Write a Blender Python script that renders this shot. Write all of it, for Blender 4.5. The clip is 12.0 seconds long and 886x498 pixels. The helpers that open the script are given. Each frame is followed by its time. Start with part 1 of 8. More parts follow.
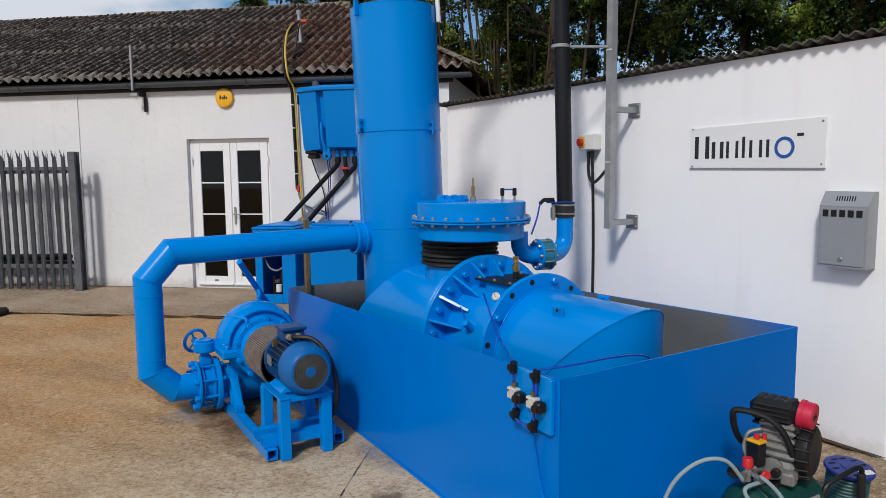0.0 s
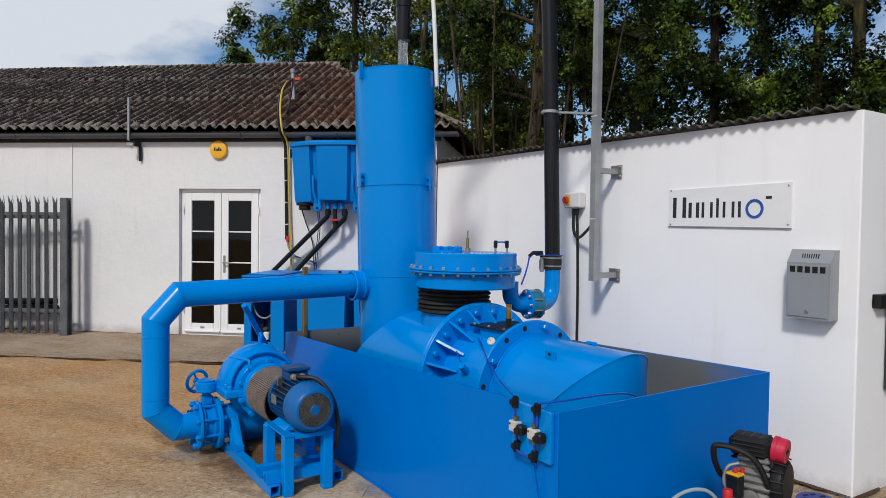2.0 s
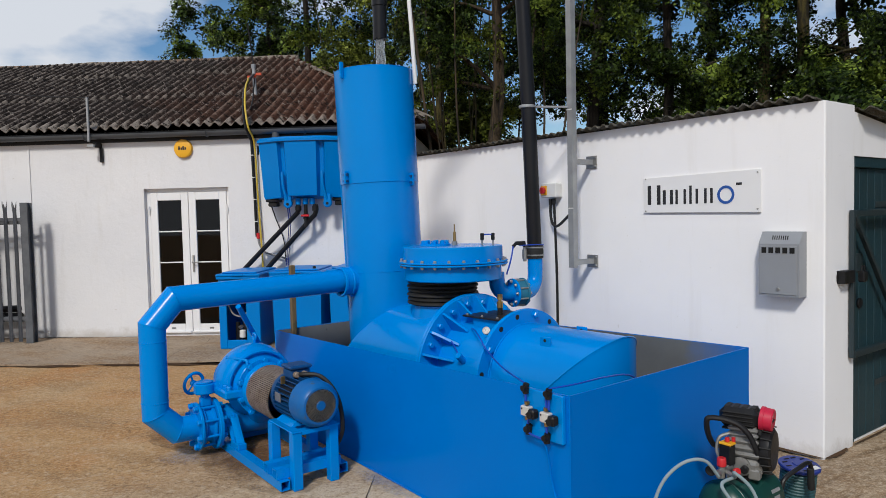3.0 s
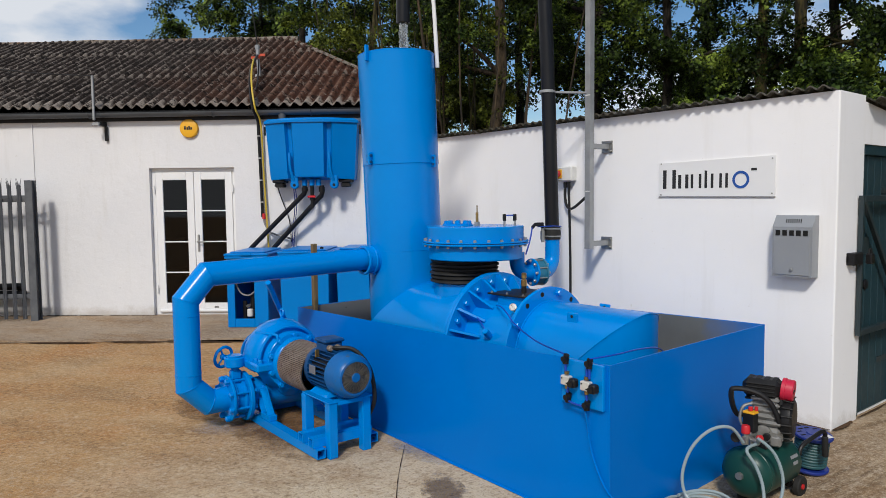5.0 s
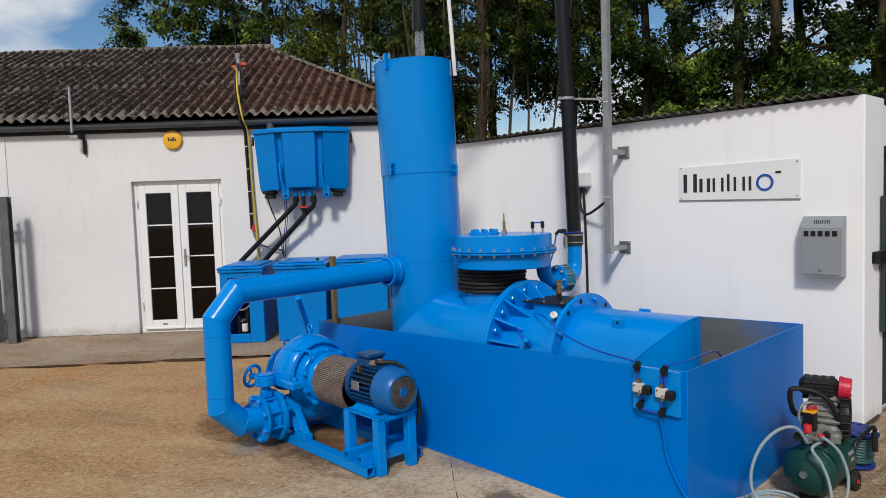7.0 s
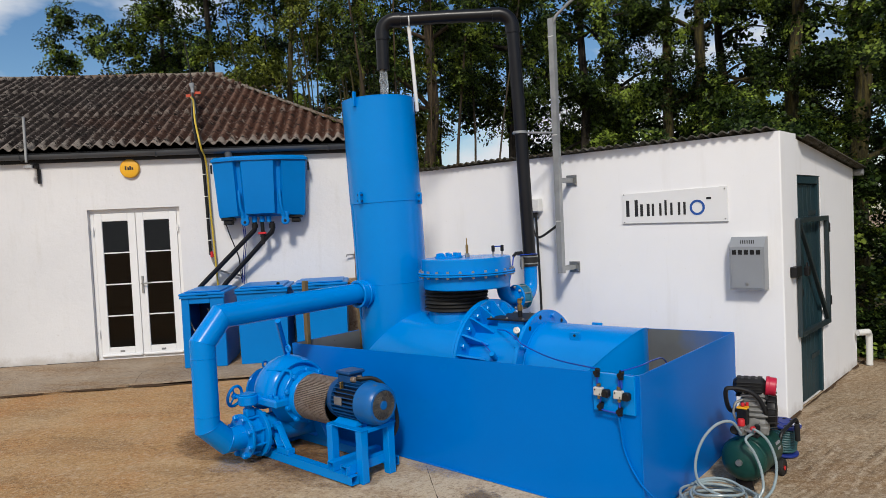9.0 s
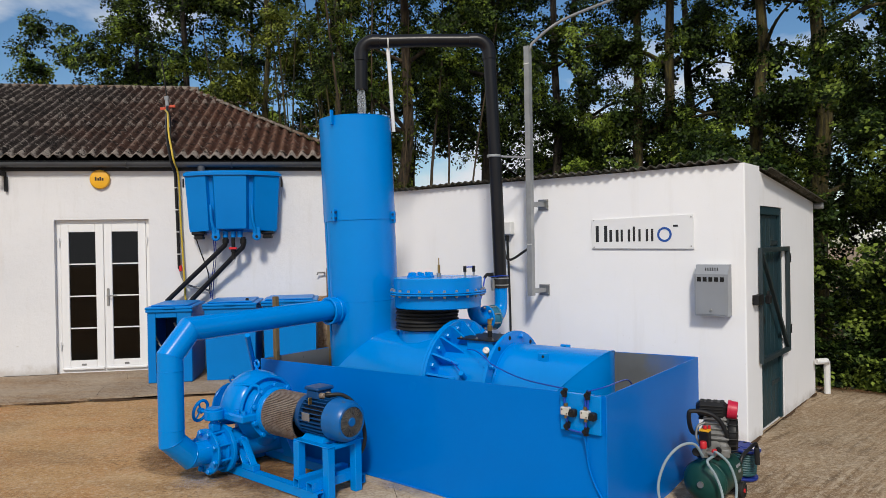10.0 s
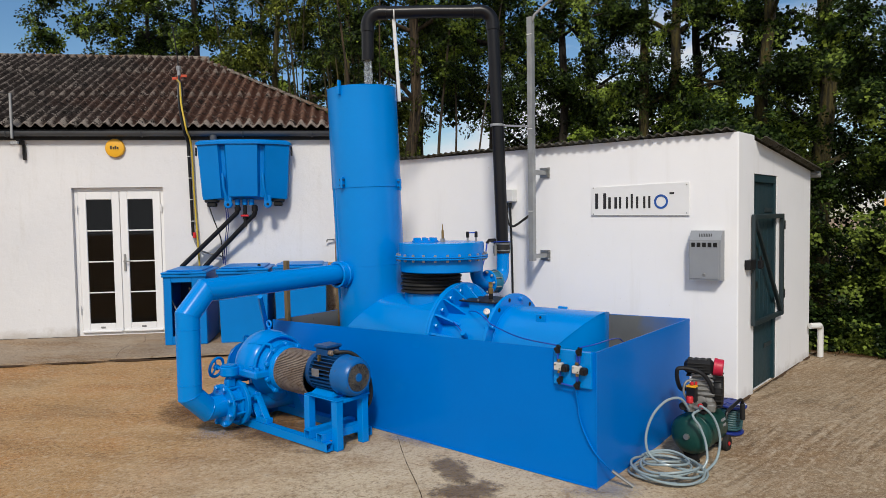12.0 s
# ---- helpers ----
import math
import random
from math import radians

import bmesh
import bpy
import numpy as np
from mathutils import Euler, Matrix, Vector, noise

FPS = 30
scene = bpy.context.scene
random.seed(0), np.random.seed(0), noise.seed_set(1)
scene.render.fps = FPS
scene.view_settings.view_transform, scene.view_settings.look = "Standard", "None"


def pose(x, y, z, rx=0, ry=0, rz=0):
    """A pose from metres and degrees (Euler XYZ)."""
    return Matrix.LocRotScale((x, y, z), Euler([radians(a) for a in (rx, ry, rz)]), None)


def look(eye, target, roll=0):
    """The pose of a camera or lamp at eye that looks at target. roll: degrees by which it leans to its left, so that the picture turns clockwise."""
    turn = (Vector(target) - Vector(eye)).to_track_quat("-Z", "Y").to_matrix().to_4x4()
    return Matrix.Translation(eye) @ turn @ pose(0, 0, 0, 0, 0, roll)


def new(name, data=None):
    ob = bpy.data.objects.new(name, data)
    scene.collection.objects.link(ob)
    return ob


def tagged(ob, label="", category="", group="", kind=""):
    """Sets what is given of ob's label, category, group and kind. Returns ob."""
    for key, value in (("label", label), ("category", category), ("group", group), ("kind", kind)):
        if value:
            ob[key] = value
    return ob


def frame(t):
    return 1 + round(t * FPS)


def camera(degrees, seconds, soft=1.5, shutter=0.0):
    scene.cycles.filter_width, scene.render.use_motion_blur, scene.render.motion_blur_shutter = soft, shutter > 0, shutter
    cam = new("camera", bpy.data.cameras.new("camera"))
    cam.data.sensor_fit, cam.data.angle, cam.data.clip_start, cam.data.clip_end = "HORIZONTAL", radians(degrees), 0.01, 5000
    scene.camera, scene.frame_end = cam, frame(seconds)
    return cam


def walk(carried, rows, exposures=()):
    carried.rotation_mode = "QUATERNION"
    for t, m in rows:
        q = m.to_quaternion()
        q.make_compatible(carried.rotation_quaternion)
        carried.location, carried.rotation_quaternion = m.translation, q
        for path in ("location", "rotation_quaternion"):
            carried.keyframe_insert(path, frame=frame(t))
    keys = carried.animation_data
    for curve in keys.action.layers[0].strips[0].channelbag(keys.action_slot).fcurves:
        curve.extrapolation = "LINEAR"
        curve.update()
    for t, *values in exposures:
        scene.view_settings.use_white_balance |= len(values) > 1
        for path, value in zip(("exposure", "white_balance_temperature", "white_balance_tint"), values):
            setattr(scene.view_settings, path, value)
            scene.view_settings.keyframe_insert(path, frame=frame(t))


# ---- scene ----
cam = camera(64.5, 12.0, soft=0.85)
PATH = [
    (0, (0.313, 0.236, 1.594), (-0.043, 2.192, 1.38), -0.5),
    (0.5, (0.329, 0.131, 1.591), (-0.037, 2.091, 1.439), 0.6),
    (1, (0.271, -0.021, 1.626), (-0.078, 1.944, 1.504), -0.0),
    (1.5, (0.188, -0.096, 1.617), (-0.077, 1.885, 1.529), -0.5),
    (2, (0.205, -0.075, 1.569), (-0.078, 1.904, 1.513), 0.8),
    (2.5, (0.123, -0.21, 1.607), (-0.184, 1.764, 1.516), 0.1),
    (3, (-0.036, -0.258, 1.629), (-0.183, 1.734, 1.534), -1.3),
    (5, (-0.343, -0.439, 1.602), (-0.436, 1.554, 1.464), -0.6),
    (5.5, (-0.553, -0.539, 1.622), (-0.532, 1.456, 1.485), -1.0),
    (6, (-0.699, -0.532, 1.622), (-0.618, 1.462, 1.491), -0.7),
    (6.5, (-0.787, -0.428, 1.617), (-0.754, 1.568, 1.498), -1.4),
    (7, (-0.914, -0.399, 1.644), (-0.871, 1.596, 1.518), -1.9),
    (9, (-1.163, -0.813, 1.706), (-0.943, 1.173, 1.629), -2.7),
    (9.5, (-1.176, -0.827, 1.698), (-0.901, 1.154, 1.698), -1.4),
    (10, (-1.191, -0.865, 1.679), (-0.884, 1.111, 1.665), -1.0),
    (10.5, (-1.178, -0.852, 1.663), (-0.88, 1.124, 1.585), -1.6),
    (11, (-1.202, -0.883, 1.67), (-0.912, 1.093, 1.566), -1.6),
    (11.5, (-1.224, -0.983, 1.678), (-0.895, 0.987, 1.585), -1.5),
    (12, (-1.169, -1.103, 1.648), (-0.893, 0.876, 1.549), -0.9),
]
walk(cam, [(t, look(eye, target, roll)) for t, eye, target, roll in PATH], [(0, -0.67, 6060, 10), (1, -0.72, 6040, 10), (2, -0.66, 6070, 10), (3, -0.66, 6090, 10), (5, -0.59, 6170, 10), (7, -0.65, 6200, 10), (9, -0.57, 6290, 10), (12, -0.56, 6320, 10)])

# ---- world, sun, exposure ----
SUN_EL, SUN_AZ = radians(42), radians(189)
world = bpy.data.worlds.new("sky")
scene.world = world
world.use_nodes = True
wn, wl = world.node_tree.nodes, world.node_tree.links
sky = wn.new("ShaderNodeTexSky")
sky.sky_type, sky.sun_disc = "NISHITA", False
sky.sun_elevation, sky.sun_rotation = SUN_EL, SUN_AZ
sky.dust_density, sky.ozone_density, sky.air_density = 0.6, 1.2, 1.0
wco = wn.new("ShaderNodeTexCoord")
wmap = wn.new("ShaderNodeMapping")
wmap.inputs["Scale"].default_value = (1.0, 1.0, 2.2)
wmap.inputs["Location"].default_value = (0.9, 0.1, 0.35)
wmap.inputs["Rotation"].default_value = (0, 0, radians(9))
wl.new(wco.outputs["Generated"], wmap.inputs["Vector"])
wnoi = wn.new("ShaderNodeTexNoise")
wnoi.inputs["Scale"].default_value, wnoi.inputs["Detail"].default_value = 3.2, 7.0
wl.new(wmap.outputs["Vector"], wnoi.inputs["Vector"])
wramp = wn.new("ShaderNodeMapRange")
wramp.inputs["From Min"].default_value, wramp.inputs["From Max"].default_value = 0.535, 0.655
# more cloud towards the horizon
wsep = wn.new("ShaderNodeSeparateXYZ")
wl.new(wco.outputs["Generated"], wsep.inputs["Vector"])
wlow = wn.new("ShaderNodeMapRange")
for key, value in (("From Min", 0.05), ("From Max", 0.5), ("To Min", 0.09), ("To Max", 0.0)):
    wlow.inputs[key].default_value = value
wl.new(wsep.outputs["Z"], wlow.inputs["Value"])
wadd = wn.new("ShaderNodeMath")
wl.new(wnoi.outputs["Fac"], wadd.inputs[0])
wl.new(wlow.outputs["Result"], wadd.inputs[1])
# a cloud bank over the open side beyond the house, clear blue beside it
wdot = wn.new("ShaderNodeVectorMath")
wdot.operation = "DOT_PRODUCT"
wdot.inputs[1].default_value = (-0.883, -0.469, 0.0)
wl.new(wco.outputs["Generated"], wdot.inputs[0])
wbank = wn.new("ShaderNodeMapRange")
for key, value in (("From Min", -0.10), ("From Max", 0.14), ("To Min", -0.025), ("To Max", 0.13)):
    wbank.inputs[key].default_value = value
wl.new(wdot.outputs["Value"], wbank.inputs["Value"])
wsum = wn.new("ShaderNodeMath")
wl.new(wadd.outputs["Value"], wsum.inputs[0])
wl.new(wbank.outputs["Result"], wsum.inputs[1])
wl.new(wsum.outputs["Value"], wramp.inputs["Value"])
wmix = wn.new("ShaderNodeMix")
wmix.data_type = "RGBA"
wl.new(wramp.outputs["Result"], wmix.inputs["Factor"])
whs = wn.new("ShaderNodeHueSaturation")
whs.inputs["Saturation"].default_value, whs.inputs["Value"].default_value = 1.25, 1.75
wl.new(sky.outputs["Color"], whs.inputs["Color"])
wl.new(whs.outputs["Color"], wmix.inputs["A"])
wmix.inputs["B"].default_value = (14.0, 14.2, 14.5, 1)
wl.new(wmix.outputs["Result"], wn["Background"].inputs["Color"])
wn["Background"].inputs["Strength"].default_value = 0.078
sun = new("sun", bpy.data.lights.new("sun", "SUN"))
sun.data.energy, sun.data.angle, sun.data.color = 4.1, radians(8.0), (1.0, 0.92, 0.80)
sun.matrix_world = look((0, 0, 0), (0.16 * math.cos(SUN_EL), math.cos(SUN_EL), -math.sin(SUN_EL)))


# ---- materials ----
def node_mat(name):
    m = bpy.data.materials.new(name)
    m.use_nodes = True
    return m, m.node_tree.nodes, m.node_tree.links, m.node_tree.nodes["Principled BSDF"]


def noise_node(n, l, vec, scale, detail=4.0, rough=0.55):
    t = n.new("ShaderNodeTexNoise")
    t.inputs["Scale"].default_value, t.inputs["Detail"].default_value, t.inputs["Roughness"].default_value = scale, detail, rough
    l.new(vec, t.inputs["Vector"])
    return t.outputs["Fac"]


def ramp_node(n, l, fac, a, b):
    r = n.new("ShaderNodeMapRange")
    r.inputs["From Min"].default_value, r.inputs["From Max"].default_value = a, b
    l.new(fac, r.inputs["Value"])
    return r.outputs["Result"]


def mix_node(n, l, fac, a, b):
    x = n.new("ShaderNodeMix")
    x.data_type = "RGBA"
    for key, val in (("Factor", fac), ("A", a), ("B", b)):
        if isinstance(val, (tuple, list)):
            x.inputs[key].default_value = (*val, 1)
        elif isinstance(val, float):
            x.inputs[key].default_value = val
        else:
            l.new(val, x.inputs[key])
    return x.outputs["Result"]


def math_node(n, l, op, a, b=0.5):
    x = n.new("ShaderNodeMath")
    x.operation = op
    for i, val in enumerate((a, b)):
        if isinstance(val, (int, float)):
            x.inputs[i].default_value = val
        else:
            l.new(val, x.inputs[i])
    return x.outputs["Value"]


def bump_node(n, l, bsdf, height, strength, dist=0.01):
    b = n.new("ShaderNodeBump")
    b.inputs["Strength"].default_value, b.inputs["Distance"].default_value = strength, dist
    l.new(height, b.inputs["Height"])
    l.new(b.outputs["Normal"], bsdf.inputs["Normal"])


def world_vec(n, l, scale=(1, 1, 1), rot=0.0):
    """The place in the world, turned about z and then stretched."""
    g = n.new("ShaderNodeNewGeometry")
    out = g.outputs["Position"]
    for key, value in (("Rotation", (0, 0, rot)), ("Scale", scale)):
        m = n.new("ShaderNodeMapping")
        m.inputs[key].default_value = value
        l.new(out, m.inputs["Vector"])
        out = m.outputs["Vector"]
    return out


def paint(name, col, alt, rough=0.4, metal=0.0, big=2.0, fine=40.0, bump=0.08, dirt=None, dirt_at=0.62, spec=0.5):
    """A painted or moulded surface: two tones, fine grain, optional dirt spots."""
    m, n, l, p = node_mat(name)
    v = world_vec(n, l)
    c = mix_node(n, l, ramp_node(n, l, noise_node(n, l, v, big, 5), 0.3, 0.7), col, alt)
    if dirt:
        c = mix_node(n, l, ramp_node(n, l, noise_node(n, l, v, big * 4, 8, 0.7), dirt_at, dirt_at + 0.12), c, dirt)
    l.new(c, p.inputs["Base Color"])
    f = noise_node(n, l, v, fine, 3)
    rr = n.new("ShaderNodeMapRange")
    rr.inputs["To Min"].default_value, rr.inputs["To Max"].default_value = rough * 0.8, min(1.0, rough * 1.25)
    l.new(f, rr.inputs["Value"])
    l.new(rr.outputs["Result"], p.inputs["Roughness"])
    p.inputs["Metallic"].default_value = metal
    p.inputs["Specular IOR Level"].default_value = spec
    bump_node(n, l, p, f, bump, 0.002)
    return m


BLUE = paint("blue_paint", (0.0, 0.222, 0.68), (0.0, 0.198, 0.61), 0.22, bump=0.12, big=1.3, dirt=(0.003, 0.15, 0.46), dirt_at=0.70, spec=0.25)
BLUE_SHEET = paint("blue_sheet_paint", (0.0, 0.160, 0.60), (0.0, 0.142, 0.545), 0.24, big=0.9, fine=2.0, bump=0.0, dirt=(0.002, 0.135, 0.44), dirt_at=0.70, spec=0.10)
BLUE_PLASTIC = paint("blue_plastic", (0.0, 0.188, 0.58), (0.0, 0.17, 0.53), 0.40, bump=0.1, dirt=(0.008, 0.12, 0.36), dirt_at=0.74, spec=0.2)
MOTOR_COWL = paint("motor_cowl_blue", (0.004, 0.115, 0.37), (0.006, 0.095, 0.30), 0.34, dirt=(0.07, 0.09, 0.11), dirt_at=0.60, big=4, spec=0.35)
MOTOR_DARK = paint("motor_near_black", (0.006, 0.010, 0.018), (0.014, 0.014, 0.016), 0.6, big=8, spec=0.2)
MOTOR_BLUE = paint("motor_blue", (0.005, 0.062, 0.205), (0.006, 0.048, 0.15), 0.36, dirt=(0.12, 0.11, 0.10), dirt_at=0.6, big=4, spec=0.28)
TEAL = paint("teal_flange", (0.01, 0.16, 0.26), (0.02, 0.12, 0.2), 0.5, dirt=(0.12, 0.12, 0.1), big=8)
LINING = paint("grey_lining", (0.13, 0.13, 0.125), (0.10, 0.10, 0.095), 0.55, big=1.8, dirt=(0.10, 0.10, 0.09), dirt_at=0.66)
BLACK_PIPE = paint("black_pipe", (0.005, 0.005, 0.007), (0.009, 0.009, 0.011), 0.32, big=3, spec=0.28)
RUBBER = paint("black_rubber", (0.012, 0.012, 0.012), (0.025, 0.025, 0.024), 0.65, big=6, bump=0.3, spec=0.28)
BLACK_PLASTIC = paint("black_plastic", (0.007, 0.007, 0.008), (0.014, 0.014, 0.015), 0.42, big=8, spec=0.25)
STEEL = paint("zinc_steel", (0.42, 0.42, 0.40), (0.30, 0.30, 0.29), 0.42, 0.85, big=12, dirt=(0.18, 0.14, 0.1))
PALISADE = paint("dull_galvanised", (0.12, 0.125, 0.135), (0.07, 0.075, 0.085), 0.6, 0.2, big=7, fine=90)
GALV = paint("galvanised", (0.36, 0.37, 0.37), (0.26, 0.27, 0.28), 0.55, 0.35, big=9, fine=90)
ALU = paint("cast_aluminium", (0.32, 0.32, 0.31), (0.20, 0.20, 0.19), 0.45, 0.5, big=14, dirt=(0.05, 0.045, 0.04), dirt_at=0.6)
MESH_GREY = paint("guard_metal", (0.30, 0.245, 0.20), (0.20, 0.145, 0.105), 0.55, 0.3, big=10, dirt=(0.12, 0.065, 0.035), dirt_at=0.54)
MESH_DARK = paint("guard_inside", (0.03, 0.024, 0.02), (0.016, 0.013, 0.01), 0.7)
BRASS = paint("brass", (0.42, 0.28, 0.10), (0.30, 0.2, 0.08), 0.35, 0.9, big=20)
UPVC = paint("white_upvc", (0.78, 0.78, 0.78), (0.74, 0.74, 0.74), 0.3, big=2, bump=0.02)
WHITE_PLASTIC = paint("white_plastic", (0.72, 0.72, 0.70), (0.62, 0.62, 0.6), 0.45, big=6)
VALVE_WHITE = paint("off_white_plastic", (0.58, 0.57, 0.53), (0.46, 0.45, 0.42), 0.45, big=30)
YELLOW = paint("yellow_plastic", (0.80, 0.42, 0.015), (0.74, 0.37, 0.012), 0.4)
RED = paint("red_plastic", (0.62, 0.02, 0.025), (0.50, 0.015, 0.02), 0.4)
CRIMSON = paint("crimson_plastic", (0.52, 0.012, 0.05), (0.44, 0.01, 0.04), 0.4)
ORANGE = paint("orange_tape", (0.65, 0.09, 0.03), (0.5, 0.06, 0.02), 0.5)
COMP_GREEN = paint("dark_green_paint", (0.010, 0.055, 0.045), (0.008, 0.045, 0.038), 0.34, big=3, spec=0.28)
DOOR_TEAL = paint("dark_teal_paint", (0.012, 0.042, 0.055), (0.016, 0.036, 0.045), 0.45, big=2, dirt=(0.05, 0.045, 0.04), dirt_at=0.7, spec=0.28)
GATE_PAINT = paint("dark_gate_paint", (0.014, 0.03, 0.038), (0.02, 0.03, 0.034), 0.45, big=6)
DIRT = paint("brown_dirt", (0.10, 0.058, 0.032), (0.055, 0.034, 0.02), 0.9, big=14, spec=0.1)
CRACK = paint("crack_dirt", (0.055, 0.032, 0.016), (0.03, 0.018, 0.010), 0.9, big=8, spec=0.1)
GREY_BOX = paint("grey_steel_box", (0.30, 0.315, 0.335), (0.265, 0.28, 0.30), 0.45, 0.2, big=3)
DARK = paint("dark_hollow", (0.01, 0.01, 0.01), (0.014, 0.014, 0.014), 0.8, spec=0.28)
REEL_BLUE = paint("navy_plastic", (0.012, 0.03, 0.22), (0.01, 0.025, 0.18), 0.4)
REEL_HOSE = paint("teal_hose", (0.02, 0.09, 0.1), (0.02, 0.07, 0.08), 0.5)
SIGN_BLACK = paint("sign_black", (0.012, 0.012, 0.014), (0.016, 0.016, 0.018), 0.4)
SIGN_BLUE = paint("sign_blue", (0.015, 0.10, 0.42), (0.01, 0.07, 0.3), 0.4)
GUTTER = paint("grey_gutter", (0.07, 0.078, 0.088), (0.05, 0.055, 0.063), 0.45, big=3, dirt=(0.12, 0.12, 0.11))
HOSE_BLUE = paint("blue_air_hose", (0.008, 0.06, 0.45), (0.008, 0.05, 0.4), 0.35)
HOSE_CLEAR = paint("grey_clear_hose", (0.30, 0.36, 0.37), (0.22, 0.29, 0.31), 0.3, spec=0.5)
HOSE_YELLOW = paint("yellow_hose", (0.55, 0.40, 0.04), (0.45, 0.32, 0.03), 0.45)
CABLE = paint("black_cable", (0.012, 0.012, 0.012), (0.018, 0.018, 0.018), 0.5, spec=0.28)
CABLE_GREY = paint("grey_cable", (0.22, 0.22, 0.22), (0.17, 0.17, 0.17), 0.5)


def wood_mat():
    m, n, l, p = node_mat("weathered_wood")
    v = world_vec(n, l, (14, 14, 2.2))
    g = noise_node(n, l, v, 3.0, 6, 0.6)
    c = mix_node(n, l, ramp_node(n, l, g, 0.3, 0.7), (0.10, 0.068, 0.032), (0.17, 0.12, 0.055))
    c = mix_node(n, l, ramp_node(n, l, noise_node(n, l, world_vec(n, l), 6.0, 5), 0.55, 0.7), c, (0.05, 0.05, 0.022))
    l.new(c, p.inputs["Base Color"])
    p.inputs["Roughness"].default_value = 0.8
    bump_node(n, l, p, g, 0.5, 0.004)
    return m


def render_mat(name, col, alt, stain, lump, bump):
    """Masonry under white paint: lumps, fine grain, faint stains."""
    m, n, l, p = node_mat(name)
    v = world_vec(n, l)
    c = mix_node(n, l, ramp_node(n, l, noise_node(n, l, v, 0.8, 6, 0.6), 0.35, 0.7), col, alt)
    streak = noise_node(n, l, world_vec(n, l, (5, 5, 0.6)), 1.3, 6, 0.65)
    c = mix_node(n, l, math_node(n, l, "MULTIPLY", ramp_node(n, l, streak, 0.56, 0.85), 0.5), c, stain)
    spots = noise_node(n, l, v, 30, 3, 0.5)
    c = mix_node(n, l, ramp_node(n, l, spots, 0.72, 0.8), c, stain)
    # splash dirt with a ragged top edge along the foot of the wall
    sep = n.new("ShaderNodeSeparateXYZ")
    l.new(v, sep.inputs["Vector"])
    foot = math_node(n, l, "SUBTRACT", math_node(n, l, "MULTIPLY", noise_node(n, l, v, 7.0, 6, 0.7), 0.28), math_node(n, l, "SUBTRACT", sep.outputs["Z"], 0.02))
    c = mix_node(n, l, math_node(n, l, "MULTIPLY", ramp_node(n, l, foot, 0.0, 0.12), 0.55), c, (0.36, 0.31, 0.25))
    l.new(c, p.inputs["Base Color"])
    p.inputs["Roughness"].default_value = 0.75
    h = math_node(n, l, "ADD", math_node(n, l, "MULTIPLY", noise_node(n, l, v, lump, 4, 0.6), 1.0), math_node(n, l, "MULTIPLY", noise_node(n, l, v, 90, 2), 0.25))
    bump_node(n, l, p, h, bump, 0.02)
    return m


WOOD = wood_mat()
GRILLE = paint("dirty_grille", (0.045, 0.05, 0.055), (0.15, 0.125, 0.09), 0.6, 0.1, big=26)
HOUSE_WHITE = render_mat("white_painted_masonry", (0.70, 0.695, 0.70), (0.645, 0.645, 0.66), (0.55, 0.53, 0.50), 9, 0.35)
SHED_WHITE = render_mat("white_painted_render", (0.85, 0.845, 0.85), (0.80, 0.80, 0.81), (0.70, 0.68, 0.65), 2.2, 0.10)


